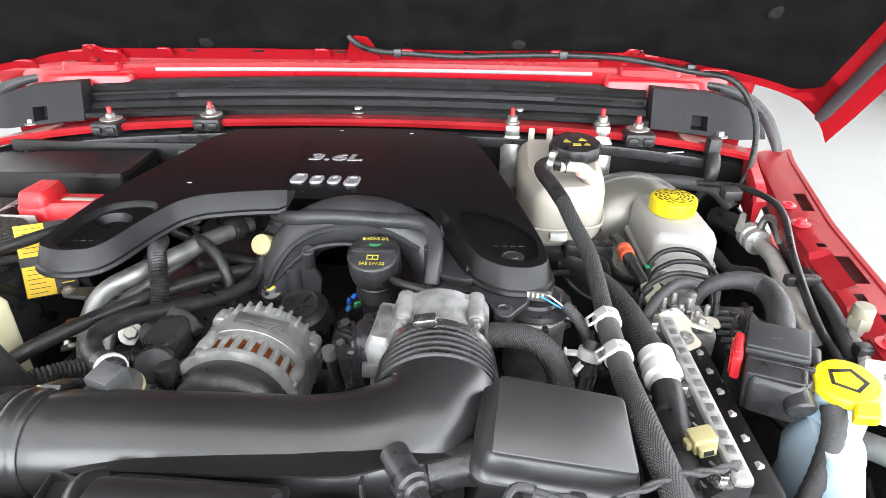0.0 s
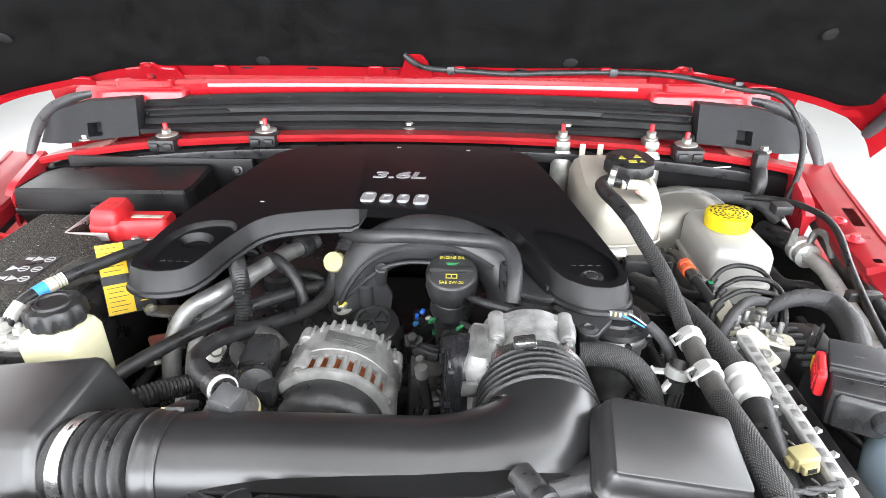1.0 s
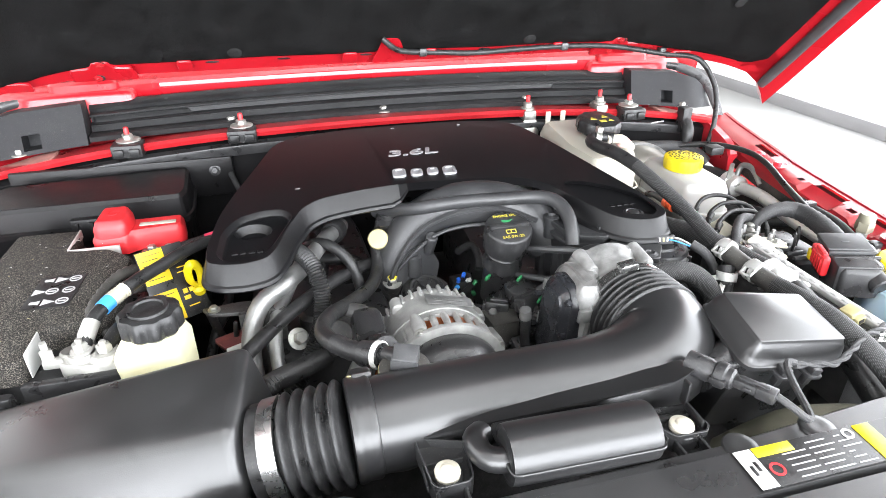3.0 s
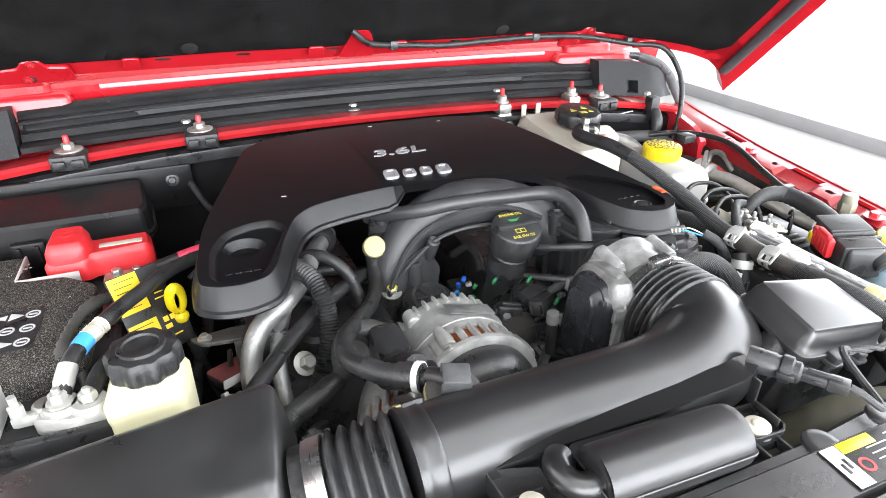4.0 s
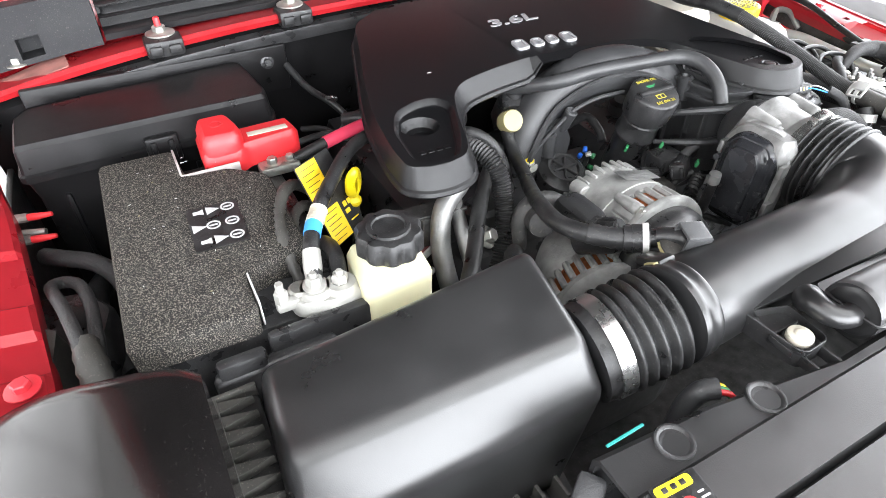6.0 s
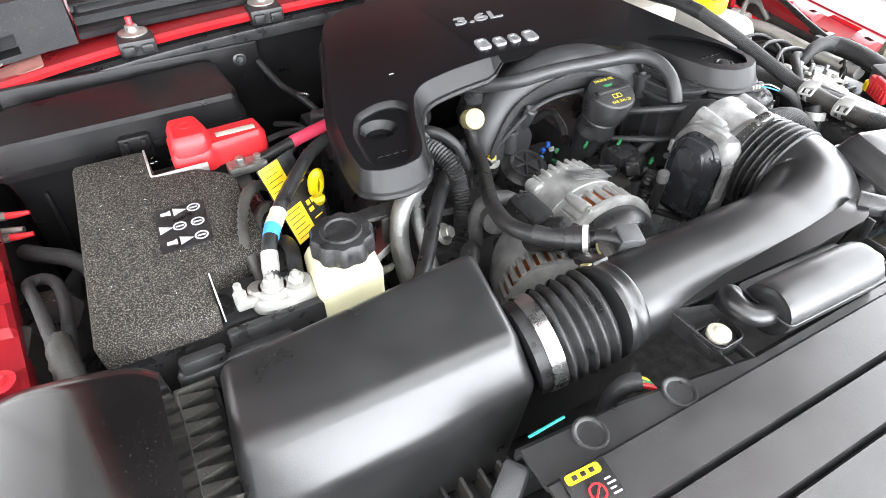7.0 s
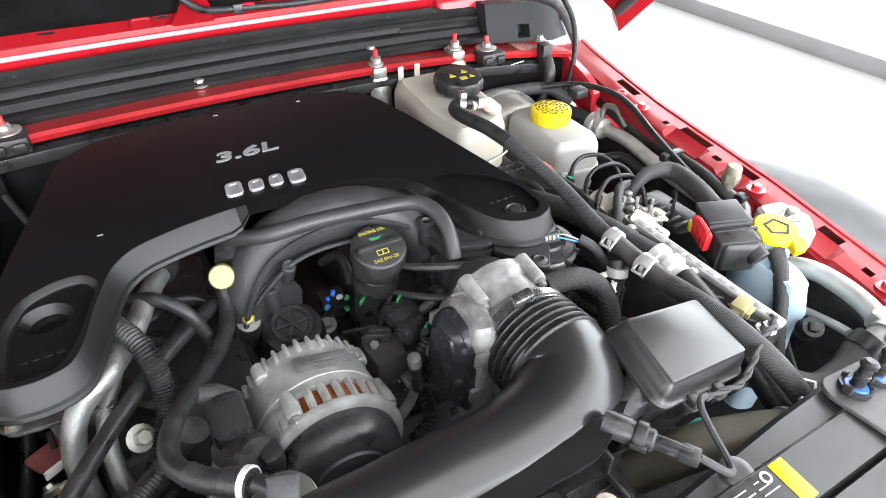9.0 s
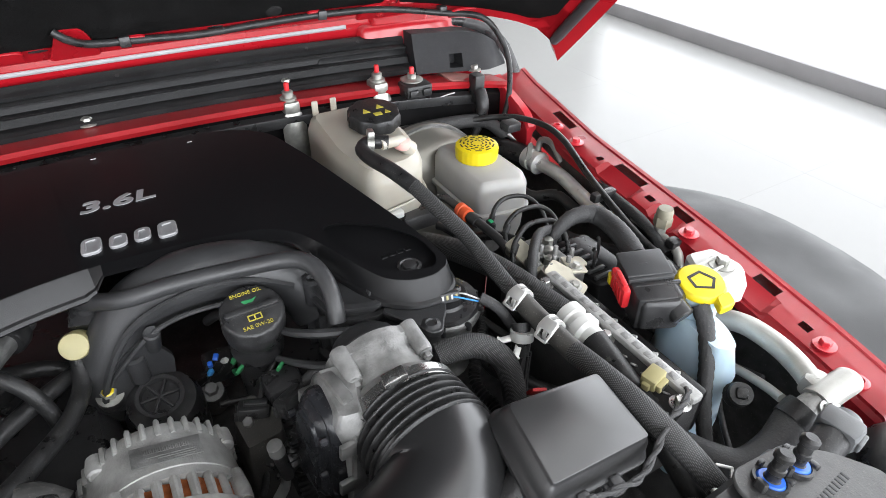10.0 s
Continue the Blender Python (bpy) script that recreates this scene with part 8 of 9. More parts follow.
for k in range(3):
    part("print", block(B(), (-0.009 + 0.007 * k, 0.005, 0.0012), (-0.005 + 0.007 * k, 0.0085, 0.0015), 0.0002, S2, 1), RUBBER, st2, "unreadable dark mark")
RS = S2 @ pose(0.002, -0.008, 0)
part("symbol", block(hoop(B(), 0.0050, 0.0066, 0.0008, 0.0012, RS, 24), (-0.0055, -0.0008, 0.0008), (0.0055, 0.0008, 0.0012), 0.0003, RS @ pose(0, 0, 0, 0, 0, 45), 1), RED_PLASTIC, st2, "red ring symbol")
for k in range(4):
    part("print", block(B(), (0.011, -0.014 + 0.0036 * k, 0.0008), (0.018 - 0.002 * (k % 2), -0.0126 + 0.0036 * k, 0.0012), 0.0002, S2, 1), INK, st2, "unreadable white line")
part("print", block(B(), (-0.012, -0.022, 0.0008), (-0.002, -0.018, 0.0012), 0.0002, S2, 1), INK, st2, "white symbol")
pl = thing("valve_plate", "grey metal plate with two blue-collared plugs", "valve plate", (0.38, 0.22, 1.19))
plate = fillet([(0.352, 0.236), (0.362, 0.249), (0.420, 0.244), (0.448, 0.218), (0.468, 0.186), (0.452, 0.150), (0.362, 0.150)], 0.008, 3)
pb = part("plate", prism(B(), plate, [(0, 1.200), (0, 1.203), (0.001, 1.204)]), surface("phosphated_plate", (0.11, 0.11, 0.11), 0.5, 0.4, var=0.25, scale=50, bump=0.3, dust=0.3), pl)
part("leg", block(B(), (0.36, 0.20, 1.10), (0.43, 0.22, 1.2005), 0.004), GRIME, pl)
for k in range(9):
    part("print", block(B(), (0.398 + 0.0045 * k, 0.1935 + 0.0004 * k, 1.2038), (0.4005 + 0.0045 * k, 0.2005 + 0.0004 * k, 1.2044), 0.0002, I4, 1), GREY_PLASTIC, pb, "unreadable stamped mark")
for x, y in ((0.379, 0.227), (0.409, 0.2255)):
    q = Matrix.Translation((x, y, 1.2045)) @ pose(0, 0, 0, -3, 11, 0)
    pg = part("plug", lathe(B(), [(0.0085, 0), (0.0085, 0.003), (0.0058, 0.005), (0.0058, 0.011), (0.0066, 0.012), (0.0066, 0.016), (0.0056, 0.017), (0.0056, 0.024), (0.0074, 0.0255), (0.0074, 0.0295), (0.005, 0.032)], q, 20), RUBBER, pl, "black rubber plug")
    part("collar", lathe(B(), [(0.0108, 0.0), (0.0112, 0.002), (0.0100, 0.0042), (0.007, 0.0042)], q, 24), BLUE, pg, "bright blue collar")
    cc = hoop(B(), 0.0118, 0.0142, -0.001, 0.003, q, 24)
    block(cc, (-0.0175, -0.005, -0.001), (-0.0125, 0.005, 0.008), 0.001, q, 1)
    block(cc, (0.002, 0.0115, -0.001), (0.010, 0.0155, 0.007), 0.001, q, 1)
    block(cc, (0.010, -0.012, -0.001), (0.016, -0.004, 0.005), 0.001, q, 1)
    part("clip", cc, RUBBER, pg, "black retaining clip")
fc = thing("front_connector", "grey and black round connector by the headlamp", "connector", (0.52, 0.24, 1.15))
FQ = along((0.508, 0.236, 1.162), (0.93, 0.10, 0.28))
b = lathe(B(), [(0.010, -0.060), (0.012, -0.052), (0.0155, -0.050), (0.0155, -0.040), (0.0140, -0.039), (0.0140, -0.030), (0.0165, -0.029), (0.0170, -0.004), (0.0155, 0.0)], FQ, 22)
block(b, (-0.006, -0.019, -0.036), (0.006, -0.013, -0.008), 0.0015, FQ)
part("body", b, RUBBER, fc)
rg = block(B(), (-0.0185, -0.0185, -0.002), (0.0185, 0.0185, 0.020), 0.005, FQ)
block(rg, (-0.010, -0.022, 0.002), (0.010, -0.017, 0.016), 0.002, FQ)
block(rg, (-0.022, -0.008, 0.002), (-0.017, 0.008, 0.016), 0.002, FQ)
lathe(rg, [(0.013, 0.019), (0.0125, 0.026), (0.009, 0.027)], FQ, 20)
part("cap", rg, RING_GREY, fc, "light grey locking ring")
part("mark", block(B(), (-0.0195, -0.007, 0.003), (-0.0180, 0.002, 0.008), 0.0004, FQ, 1), YELLOW, fc, "yellow mark")
part("mark", block(B(), (-0.0170, -0.006, -0.024), (-0.0155, -0.003, -0.010), 0.0004, FQ, 1), TEAL, fc, "green stripe")
hl = thing("headlamp_housing", "black headlamp housing corner", "headlamp", (0.6, 0.15, 1.0))
part("shell", prism(B(), fillet([(0.50, 0.05), (0.64, 0.05), (0.645, 0.20), (0.60, 0.24), (0.53, 0.21)], 0.03), [(0, 0.90), (0, 1.12), (0.010, 1.14), (0.02, 1.145)]), BLACK, hl)
rw = thing("sensor_wire", "thin grey wire from the elbow sensor to the cover", "wire", (0.25, 0.24, 1.19))
part("wire", tube(B(), [(0.1865, 0.2408, 1.2255), (0.194, 0.232, 1.221), (0.205, 0.225, 1.212), (0.213, 0.226, 1.208), (0.218, 0.236, 1.209), (0.223, 0.256, 1.214), (0.229, 0.274, 1.219), (0.236, 0.281, 1.2195), (0.246, 0.283, 1.215)], 0.0032, 8, 0.006), TAPE, rw)
WL = glide([(0.246, 0.283, 1.212), (0.272, 0.281, 1.209), (0.292, 0.280, 1.207), (0.318, 0.289, 1.209), (0.352, 0.305, 1.210), (0.376, 0.311, 1.208), (0.398, 0.322, 1.203), (0.406, 0.330, 1.19)], 0.006)
for ph in (0, math.pi):
    part("wire", tube(B(), [p + Vector((0, 0.0016 * math.cos(0.8 * k + ph), 0.0016 * math.sin(0.8 * k + ph))) for k, (p, _) in enumerate(WL)], 0.0020, 8, 0.004), TAPE, rw, "twisted strand of wire")
part("tip", tube(B(), [(0.183, 0.2465, 1.2255), (0.1885, 0.2385, 1.2245)], 0.0027, 8, 0.004), BLUE_TAPE, rw)
mh = thing("radiator_hose", "grey moulded radiator hose below the chamber", "hose", (0.30, 0.25, 1.1))
part("hose", tube(B(), [(0.23, 0.31, 1.07), (0.265, 0.282, 1.125), (0.30, 0.262, 1.142), (0.335, 0.245, 1.146), (0.352, 0.236, 1.144)], 0.022, 18, 0.01), surface("aged_grey_rubber", (0.12, 0.115, 0.085), 0.5, var=0.25, scale=30, bump=0.2, dust=0.2), mh)
b = hoop(B(), 0.0222, 0.0242, -0.006, 0.006, along((0.340, 0.2425, 1.1455), (0.85, -0.5, -0.05)), 26)
q = Matrix.Translation((0.348, 0.250, 1.170)) @ pose(0, 0, 0, 20, 0, -30)
block(b, (-0.012, -0.006, -0.003), (0.012, -0.002, 0.003), 0.001, q)
block(b, (0.006, -0.006, -0.003), (0.012, 0.010, 0.003), 0.001, q)
part("clamp", b, BRIGHT, mh, "bright spring clamp")
part("spigot", tube(B(), [(0.350, 0.237, 1.144), (0.372, 0.224, 1.136), (0.392, 0.212, 1.12)], [0.019, 0.021, 0.019], 16, 0.008), ALU_DULL, mh, "cast metal spigot")
b = hoop(B(), 0.0115, 0.0132, -0.005, 0.005, along((0.376, 0.248, 1.154), (0.5, -0.6, -0.7)), 22)
q = Matrix.Translation((0.384, 0.258, 1.168)) @ pose(0, 0, 0, 25, 10, -40)
for c0, c1 in (((-0.010, -0.008), (0.006, -0.0052)), ((-0.010, 0.0052), (0.006, 0.008)), ((0.003, -0.008), (0.006, 0.008))):
    block(b, (*c0, -0.0012), (*c1, 0.0012), 0.0006, q, 1)
part("spring_clamp", b, BRIGHT, mh, "bright spring clamp with open ears")
fx = thing("front_fittings", "black moulded brackets and clips beside the radiator cover", "bracket", (0.40, 0.17, 1.1))
b = prism(B(), fillet([(0.372, 0.150), (0.430, 0.140), (0.452, 0.165), (0.440, 0.196), (0.380, 0.200)], 0.008), [(0, 1.10), (0, 1.172), (0.004, 1.178)])
for k in range(3):
    block(b, (0.385 + 0.018 * k, 0.150, 1.175), (0.392 + 0.018 * k, 0.190, 1.186), 0.001)
part("bracket", b, BLACK, fx)
for x, y in ((0.392, 0.162), (0.428, 0.176)):
    part("bolt", bolt(B(), Matrix.Translation((x, y, 1.178)), 0.006, 0.009, 1.7), GRIME, fx)
b = block(B(), (-0.018, -0.012, -0.012), (0.018, 0.012, 0.010), 0.004, Matrix.Translation((0.435, 0.220, 1.150)) @ pose(0, 0, 0, 12, 18, 30))
lathe(b, [(0.008, 0), (0.009, 0.004), (0.009, 0.012), (0.006, 0.014)], along((0.432, 0.222, 1.160), (-0.3, -0.4, 0.85)), 14)
part("clip_box", b, RUBBER, fx)
part("clip", lathe(B(), [(0.013, 0), (0.014, 0.004), (0.010, 0.008), (0.010, 0.014), (0.013, 0.016), (0.012, 0.022)], along((0.512, 0.330, 1.118), (-0.4, -0.4, 0.8)), 16), RUBBER, fx, "black cable clip")
part("clip", block(B(), (-0.006, -0.006, 0.018), (0.006, 0.006, 0.026), 0.002, along((0.512, 0.330, 1.118), (-0.4, -0.4, 0.8))), RUBBER, fx, "black clip tip")
part("mark", block(B(), (0.272, 0.292, 1.10), (0.292, 0.302, 1.135), 0.003), TEAL, mh, "teal plastic tab")

# inner corner beside the battery: red plugs and a grey looped lead
lw = thing("fender_wiring", "grey looped lead with a dusty wrapped end beside the fender", "wiring", (-0.6, 0.6, 1.1))
part("lead", tube(B(), [(-0.592, 0.535, 1.150), (-0.594, 0.551, 1.172), (-0.606, 0.610, 1.165), (-0.619, 0.660, 1.150), (-0.622, 0.682, 1.141), (-0.612, 0.690, 1.136), (-0.598, 0.672, 1.140), (-0.588, 0.625, 1.150), (-0.585, 0.575, 1.155), (-0.588, 0.545, 1.14)], 0.0062, 12, 0.008), TAPE, lw)
part("wrap", tube(B(), [(-0.591, 0.556, 1.168), (-0.589, 0.530, 1.160), (-0.585, 0.500, 1.13), (-0.58, 0.48, 1.08)], [0.010, 0.013, 0.012, 0.012], 12, 0.006, ridge=0.0006), RUBBER_DUSTY, lw, "dusty taped end")
part("loom", tube(B(), [(-0.640, 0.80, 1.10), (-0.620, 0.765, 1.115), (-0.585, 0.735, 1.115), (-0.565, 0.70, 1.10), (-0.560, 0.64, 1.06)], 0.010, 10, 0.01), TAPE, lw)
pp = thing("red_plugs", "two small red rubber plugs on zinc fittings", "plug", (-0.64, 0.78, 1.12))
for k in range(2):
    z, y = 1.158 - 0.010 * k, 0.795 - 0.030 * k
    part("plug", tube(B(), [(-0.636, y, z), (-0.628, y - 0.002, z), (-0.612, y - 0.006, z + 0.001)], [0.0042, 0.0042, 0.0025], 10, 0.004), RED_PLASTIC, pp, "red rubber plug")
    part("fitting", tube(B(), [(-0.654, y + 0.004, z), (-0.636, y, z)], 0.0052, 8, 0.005), ZINC, pp)
part("fitting", tube(B(), [(-0.652, 0.782, 1.150), (-0.622, 0.772, 1.149)], 0.004, 10, 0.01), ZINC, pp, "zinc pipe stub")
gb = solo("dusty_grommet", prism(B(), fillet([(-0.640, 0.545), (-0.618, 0.545), (-0.612, 0.60), (-0.634, 0.612)], 0.008), [(0, 1.02), (0, 1.135), (0.005, 1.152), (0.009, 1.155)]), RUBBER_DUSTY, "dusty grey rubber grommet beside the fender", "grommet", (-0.625, 0.57, 1.02))
jb = thing("corner_clutter", "black brackets and hoses low beside the battery", "bracket", (-0.58, 0.72, 1.0))
part("bracket", prism(B(), fillet([(-0.648, 0.60), (-0.585, 0.62), (-0.575, 0.66), (-0.60, 0.70), (-0.648, 0.71)], 0.010), [(0, 1.02), (0, 1.105), (0.006, 1.112)]), BLACK, jb)
part("hose", tube(B(), [(-0.57, 0.84, 1.02), (-0.59, 0.78, 1.06), (-0.60, 0.70, 1.08), (-0.58, 0.62, 1.05)], 0.013, 12, 0.012), RUBBER, jb)

# ================= small plugs by the radiator cover =================
sp = thing("lamp_connector", "grey plug with coloured wires beside the radiator cover", "connector", (-0.30, 0.25, 1.12))
part("body", block(B(), (-0.020, -0.010, -0.012), (0.014, 0.010, 0.010), 0.003, Matrix.Translation((-0.305, 0.246, 1.165)) @ pose(0, 0, 0, 0, -20, 35)), GREY_PLASTIC, sp)
part("seal", lathe(B(), [(0.008, 0), (0.0085, 0.004), (0.006, 0.006)], along((-0.320, 0.234, 1.158), (-0.8, -0.5, -0.3)), 16), TAN, sp, "cream wire seal")
for k, mt2 in enumerate((TAPE, TAPE, RED_PLASTIC)):
    part("wire", tube(B(), [(-0.318, 0.236 - 0.004 * k, 1.158), (-0.345, 0.215 - 0.006 * k, 1.150 - 0.004 * k), (-0.38, 0.20 - 0.005 * k, 1.13)], 0.0028, 8, 0.008), mt2, sp)
sp2 = thing("sleeved_wires", "grey sleeve with cut red and green wires", "wires", (-0.172, 0.268, 1.13))
part("sleeve", tube(B(), [(-0.182, 0.275, 1.12), (-0.180, 0.274, 1.15), (-0.174, 0.270, 1.168), (-0.164, 0.264, 1.172)], 0.0085, 12, 0.006), GREY_PLASTIC, sp2)
for k, mt2 in enumerate((RED_PLASTIC, GREEN_INK, YELLOW)):
    part("wire", tube(B(), [(-0.167, 0.262 + 0.004 * k, 1.172), (-0.158, 0.256 + 0.004 * k, 1.170), (-0.154, 0.253 + 0.004 * k, 1.162)], 0.0025, 8, 0.004), mt2, sp2)
solo("teal_strip", block(B(), (-0.017, -0.0012, 0), (0.017, 0.0012, 0.0010), 0.0004, Matrix.Translation((-0.268, 0.2585, 1.1925)) @ pose(0, 0, 0, 0, 0, 2)), TEAL, "thin teal strip on the cover edge", "strip", (-0.268, 0.2585, 1.1925))

# ================= loose wiring and fittings in the gaps =================
rnd = random.Random(11)


def snake(a, b, n, wob, dip):
    a, b = Vector(a), Vector(b)
    pts = []
    for i in range(n + 1):
        u = i / n
        p = a.lerp(b, u) + Vector((rnd.uniform(-wob, wob), rnd.uniform(-wob, wob), rnd.uniform(-wob, wob) * 0.6 - dip * math.sin(math.pi * u)))
        pts.append(p)
    return pts


def harness(name_label, base, runs):
    h = thing("engine_harness", name_label, "wiring", base, "engine harness runs")
    for a, b, n, wob, dip, r, mt2, ridge in runs:
        part("conduit" if ridge else "wire", tube(B(), snake(a, b, n, wob, dip), r, 10, 0.0024 if ridge else 0.009, ridge=ridge), mt2, h)
    return h


h = harness("black wires and conduits between alternator and intake", (0.06, 0.55, 1.0), [
    ((-0.02, 0.60, 1.06), (0.12, 0.52, 1.13), 5, 0.014, 0.01, 0.005, RUBBER, 0), ((0.02, 0.56, 1.04), (0.13, 0.56, 1.16), 5, 0.012, 0.0, 0.0062, TAPE, 0),
    ((0.03, 0.50, 1.06), (0.09, 0.60, 1.15), 4, 0.012, 0.0, 0.004, RUBBER, 0), ((0.06, 0.46, 1.05), (0.10, 0.53, 1.14), 4, 0.010, 0.0, 0.008, RUBBER, 0.0008),
    ((0.04, 0.62, 1.10), (0.13, 0.585, 1.12), 4, 0.010, 0.01, 0.0035, RUBBER, 0), ((0.05, 0.53, 1.09), (0.12, 0.47, 1.10), 4, 0.010, 0.0, 0.0045, TAPE, 0)])
for x, y, z, a in ((0.095, 0.545, 1.140, 30), (0.060, 0.565, 1.125, -20), (0.115, 0.50, 1.125, 70), (0.075, 0.505, 1.105, 10)):
    q = Matrix.Translation((x, y, z)) @ pose(0, 0, 0, rnd.uniform(-25, 25), rnd.uniform(-25, 25), a)
    b = block(B(), (-0.016, -0.010, -0.010), (0.016, 0.010, 0.010), 0.0025, q)
    block(b, (-0.010, -0.004, 0.009), (0.014, 0.004, 0.013), 0.001, q)
    for k in (-1, 1):
        block(b, (-0.019, k * 0.006 - 0.002, -0.006), (-0.015, k * 0.006 + 0.002, 0.006), 0.0008, q)
    part("connector", b, BLACK, h, "black wiring connector")
for x, y, z in ((0.105, 0.530, 1.152), (0.098, 0.585, 1.152), (0.062, 0.61, 1.145)):
    part("tag", block(B(), (-0.005, -0.002, -0.004), (0.005, 0.002, 0.004), 0.001, Matrix.Translation((x, y, z)) @ pose(0, 0, 0, 20, 0, 40)), GREEN_INK, h, "green marker clip")
rod = thing("vacuum_stub", "black stub with a grey cap on a silver bracket", "stub", (0.058, 0.47, 1.08))
part("stub", tube(B(), [(0.066, 0.478, 1.125), (0.061, 0.472, 1.172)], 0.0060, 14, 0.01), RUBBER, rod)
part("cap", tube(B(), [(0.061, 0.472, 1.171), (0.0598, 0.471, 1.183)], [0.0072, 0.0068], 14, 0.006), ALU_DULL, rod, "grey cap")
part("bracket", tube(B(), [(0.066, 0.480, 1.13), (0.062, 0.486, 1.10), (0.048, 0.490, 1.07), (0.04, 0.50, 1.03)], [0.007, 0.008, 0.007, 0.006], 8, 0.01, flat=0.4), ALU_CAST, rod, "silver metal bracket")

h = harness("black wires and conduits between battery and engine", (-0.2, 0.6, 1.0), [
    ((-0.30, 0.52, 1.06), (-0.12, 0.72, 1.12), 6, 0.014, 0.0, 0.006, RUBBER, 0), ((-0.28, 0.46, 1.08), (-0.14, 0.60, 1.10), 5, 0.012, 0.0, 0.0075, RUBBER, 0.0008),
    ((-0.24, 0.45, 1.06), (-0.09, 0.64, 1.08), 5, 0.014, 0.0, 0.005, TAPE, 0), ((-0.30, 0.62, 1.09), (-0.15, 0.52, 1.07), 5, 0.012, 0.0, 0.0045, RUBBER, 0),
    ((-0.33, 0.57, 1.05), (-0.28, 0.78, 1.12), 5, 0.012, 0.0, 0.007, RUBBER, 0), ((-0.18, 0.68, 1.14), (-0.04, 0.70, 1.08), 5, 0.010, 0.02, 0.005, RUBBER, 0)])
for x, y, z, mt2 in ((-0.185, 0.535, 1.105, ZINC), (-0.275, 0.545, 1.115, ZINC), (-0.150, 0.610, 1.10, ZINC), (-0.225, 0.505, 1.09, WHITE), (-0.20, 0.475, 1.10, ALU_DULL)):
    q = Matrix.Translation((x, y, z)) @ pose(0, 0, 0, rnd.uniform(-40, 40), rnd.uniform(-40, 40), rnd.uniform(0, 180))
    b = block(B(), (-0.012, -0.006, -0.003), (0.012, 0.006, 0.003), 0.0015, q)
    bolt(b, q @ pose(0.004, 0, 0.003), 0.0045, 0.006)
    part("bracket", b, mt2, h, "small pale metal bracket")
part("tag", block(B(), (-0.006, -0.002, -0.004), (0.006, 0.002, 0.004), 0.001, Matrix.Translation((-0.190, 0.515, 1.118)) @ pose(0, 0, 0, 30, 0, 20)), GREEN_INK, h, "green marker clip")
br2 = thing("transmission_bracket", "rust-pink metal bracket with pale edges under the cover", "bracket", (-0.25, 0.585, 1.05))
RP = surface("rusty_pink_metal", (0.20, 0.06, 0.06), 0.5, 0.2, var=0.35, scale=60, bump=0.3, dust=0.3)
q = Matrix.Translation((-0.252, 0.592, 1.122)) @ pose(0, 0, 0, 0, 8, 35)
b = prism(B(), fillet([(-0.045, -0.014), (0.030, -0.014), (0.036, 0.0), (0.030, 0.014), (-0.045, 0.014)], 0.006), [(0, 0), (0, 0.003)], q)
part("plate", b, RP, br2)
part("edge", block(B(), (-0.045, -0.0175, -0.006), (0.030, -0.0145, 0.004), 0.001, q), WHITE, br2, "pale worn edge")
part("hole", lathe(B(), [(0.0055, 0.0025), (0.0055, 0.0035)], q @ pose(0.010, 0, 0), 14), RUBBER, br2)
part("stud", lathe(B(), [(0.003, 0), (0.003, 0.018), (0.002, 0.02)], q @ pose(-0.02, 0.004, 0.003), 8), RUBBER, br2)

h = harness("black wires and hoses below the driver-side hoses", (0.3, 0.5, 1.0), [
    ((0.24, 0.66, 1.12), (0.36, 0.42, 1.12), 6, 0.012, 0.01, 0.007, RUBBER, 0), ((0.26, 0.42, 1.10), (0.35, 0.60, 1.13), 5, 0.012, 0.0, 0.0065, RUBBER, 0.0008),
    ((0.30, 0.72, 1.15), (0.36, 0.52, 1.12), 5, 0.012, 0.01, 0.005, TAPE, 0), ((0.36, 0.72, 1.16), (0.41, 0.56, 1.15), 5, 0.010, 0.0, 0.006, RUBBER, 0),
    ((0.22, 0.70, 1.16), (0.33, 0.66, 1.17), 5, 0.008, 0.01, 0.004, RUBBER, 0), ((0.37, 0.80, 1.12), (0.45, 0.64, 1.15), 5, 0.012, 0.0, 0.007, RUBBER, 0),
    ((0.40, 0.66, 1.12), (0.46, 0.50, 1.14), 5, 0.012, 0.0, 0.004, RUBBER, 0)])
vt = thing("purge_hose", "fluted black hose held by a pale spring clip", "hose", (0.312, 0.455, 1.08))
part("hose", tube(B(), [(0.305, 0.445, 1.09), (0.311, 0.455, 1.15), (0.317, 0.462, 1.185), (0.322, 0.472, 1.20)], 0.010, 10, 0.02), RUBBER, vt)
for k in range(9):
    a = k * 40
    d = Vector((math.cos(radians(a)), math.sin(radians(a)), 0)) * 0.0100
    part("flute", tube(B(), [Vector((0.305, 0.445, 1.09)) + d, Vector((0.311, 0.455, 1.15)) + d, Vector((0.315, 0.459, 1.175)) + d], 0.0018, 6, 0.02), RUBBER, vt)
b = lathe(B(), [(0.0108, -0.005), (0.0124, -0.005), (0.0124, 0.005), (0.0108, 0.005)], along((0.3185, 0.464, 1.192), (0.2, 0.3, 1)), 20)
q = Matrix.Translation((0.3185, 0.464, 1.192)) @ pose(0, 0, 0, 25, -20, 0)
for a in (160, 215):
    block(b, (0.010, -0.0035, -0.0012), (0.026, 0.0035, 0.0012), 0.001, q @ pose(0, 0, 0, 0, 0, a), 1)
    block(b, (0.023, -0.005, -0.003), (0.026, 0.005, 0.003), 0.001, q @ pose(0, 0, 0, 0, 0, a), 1)
part("clip", b, BRIGHT, vt, "pale spring clip with wings")
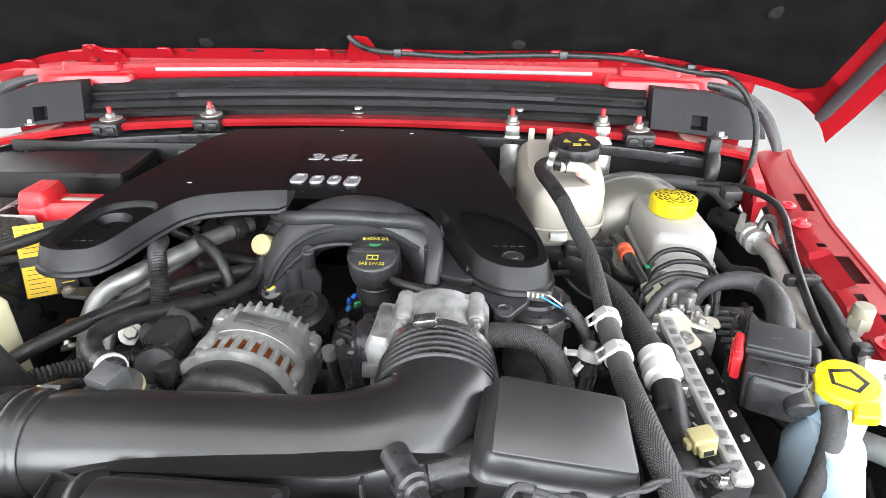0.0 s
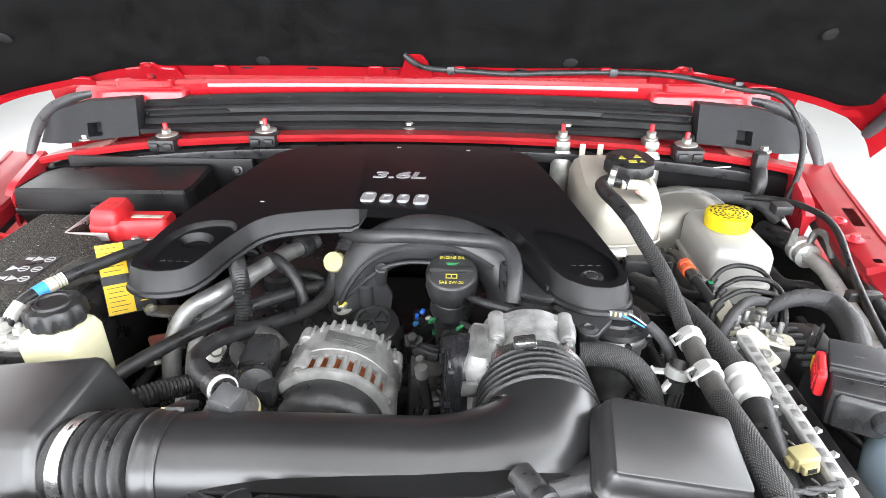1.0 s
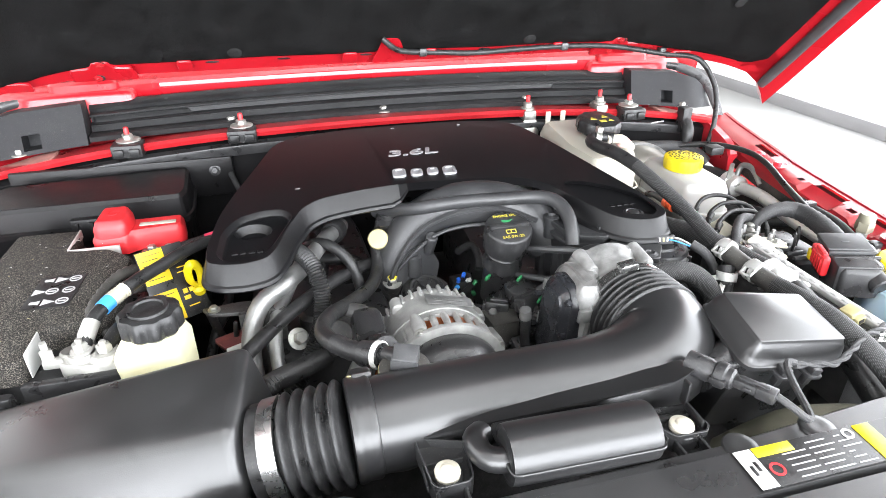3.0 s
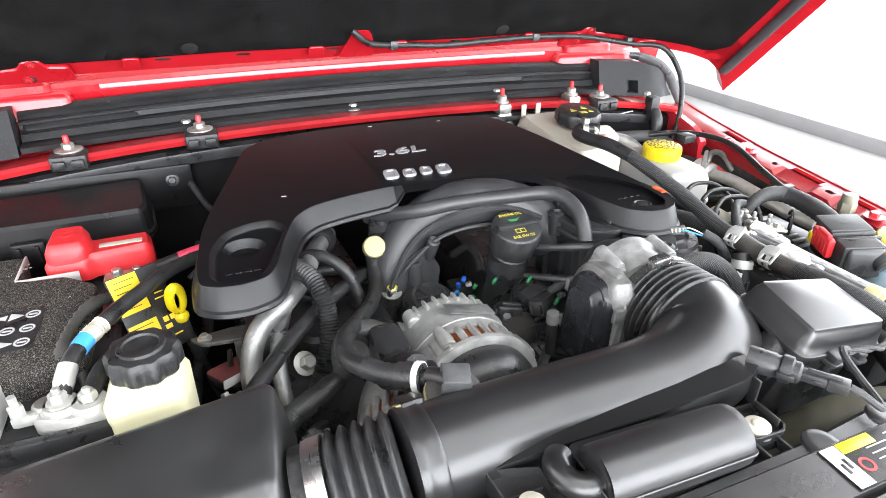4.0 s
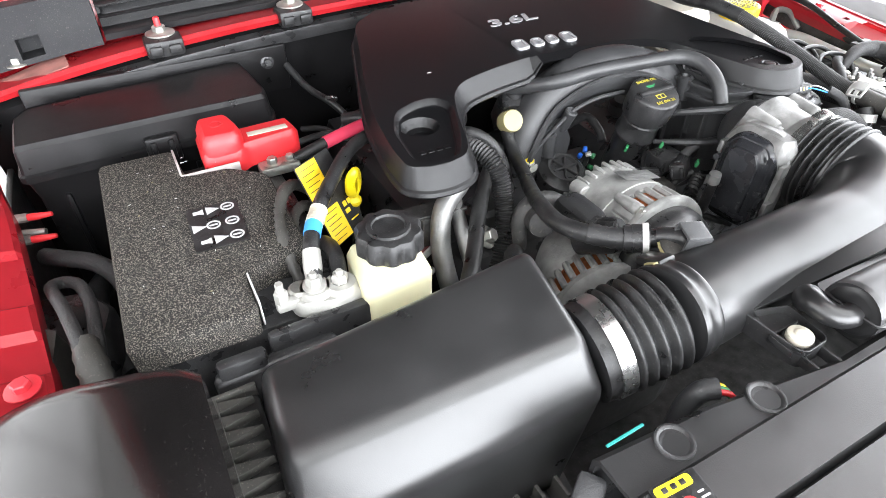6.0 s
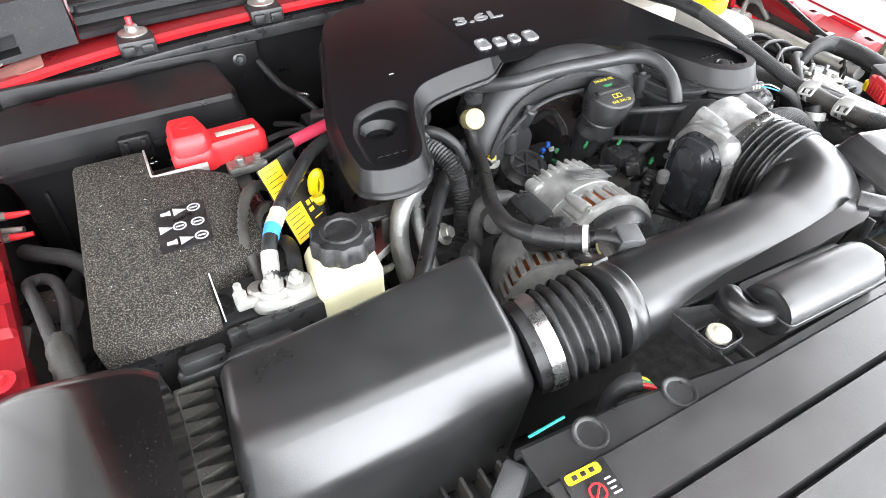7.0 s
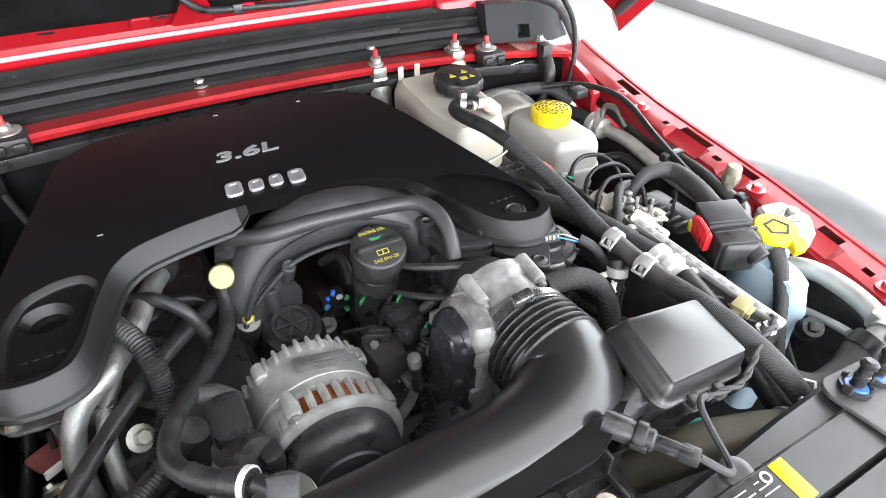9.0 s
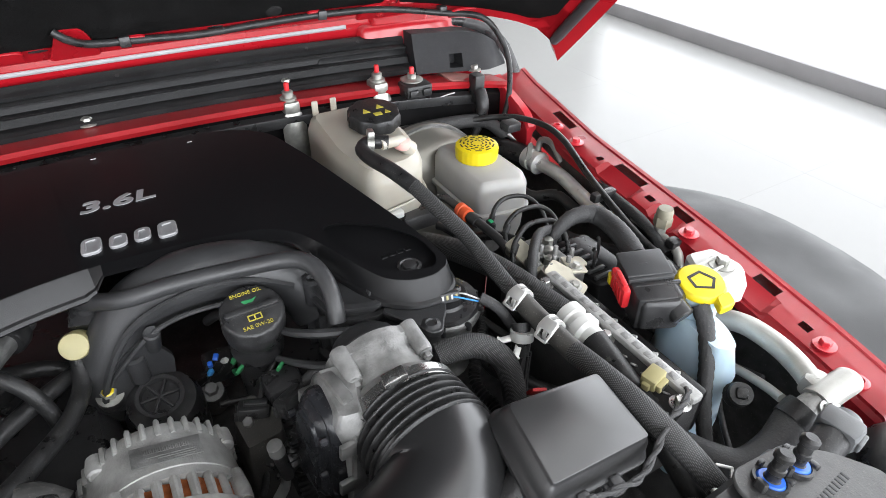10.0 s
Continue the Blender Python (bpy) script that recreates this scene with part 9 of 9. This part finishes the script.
part("tag", block(B(), (-0.008, -0.002, -0.010), (0.008, 0.002, 0.010), 0.001, Matrix.Translation((0.312, 0.425, 1.148)) @ pose(0, 0, 0, 30, 10, -20)), RED_PLASTIC, vt, "red locking tab")

h = harness("black wires low beside the washer tank", (0.55, 0.35, 0.98), [
    ((0.52, 0.55, 1.08), (0.60, 0.34, 1.08), 5, 0.012, 0.01, 0.005, RUBBER, 0), ((0.55, 0.58, 1.10), (0.58, 0.36, 1.06), 5, 0.012, 0.01, 0.004, RUBBER, 0),
    ((0.50, 0.30, 1.06), (0.60, 0.42, 1.08), 5, 0.012, 0.0, 0.0035, RUBBER, 0), ((0.57, 0.70, 1.10), (0.62, 0.52, 1.12), 5, 0.010, 0.0, 0.006, TAPE, 0),
    ((0.56, 0.86, 1.12), (0.63, 0.66, 1.13), 5, 0.012, 0.0, 0.009, RUBBER, 0)])

fwb = thing("firewall_bracket", "black firewall panel with a rod, clip and small wires", "bracket", (-0.3, 0.97, 1.1))
part("panel", block(B(), (-0.62, 0.974, 1.160), (-0.28, 0.988, 1.228), 0.003), FUSE, fwb, "black rubber ledge panel")
part("bolt", bolt(B(), along((-0.31, 0.974, 1.206), (0, -1, 0.2)), 0.006, 0.006, 1.6), BLACK, fwb)
part("rod", tube(B(), [(-0.285, 0.968, 1.20), (-0.268, 0.93, 1.175), (-0.245, 0.895, 1.16), (-0.22, 0.87, 1.13)], 0.005, 10, 0.012), RUBBER, fwb)
part("clip", tube(B(), [(-0.252, 0.90, 1.168), (-0.245, 0.89, 1.172), (-0.238, 0.893, 1.166), (-0.243, 0.90, 1.160)], 0.0022, 8, 0.004), STEEL, fwb)
for a, b2 in (((-0.31, 0.86, 1.13), (-0.22, 0.80, 1.15)), ((-0.30, 0.82, 1.12), (-0.21, 0.84, 1.17)), ((-0.29, 0.90, 1.12), (-0.20, 0.78, 1.13))):
    part("wire", tube(B(), snake(a, b2, 5, 0.010, -0.01), 0.0045, 8, 0.009), TAPE, fwb)
part("sensor", tube(B(), [(-0.250, 0.83, 1.165), (-0.236, 0.812, 1.172), (-0.225, 0.80, 1.172)], [0.010, 0.009, 0.006], 14, 0.006), BLACK, fwb)
part("fitting", lathe(B(), [(0.010, 0), (0.011, 0.003), (0.011, 0.008), (0.007, 0.010), (0.007, 0.018)], along((-0.222, 0.792, 1.172), (0.7, -0.6, 0.1)), 18), ZINC, fwb, "bright metal fitting")

# floor tiles, last
tile_mesh = finish("tile", block(B(), (0.0002, 0.0002, -0.012), (0.7998, 0.7998, 0.0), 0.0003, n=1), FLOOR, sharp=5)
for i in range(-4, 7):
    for j in range(-5, 11):
        t = new("tile", tile_mesh)
        t.location = (i * 0.8 + 0.1, j * 0.8, 0)
        t.parent = floor
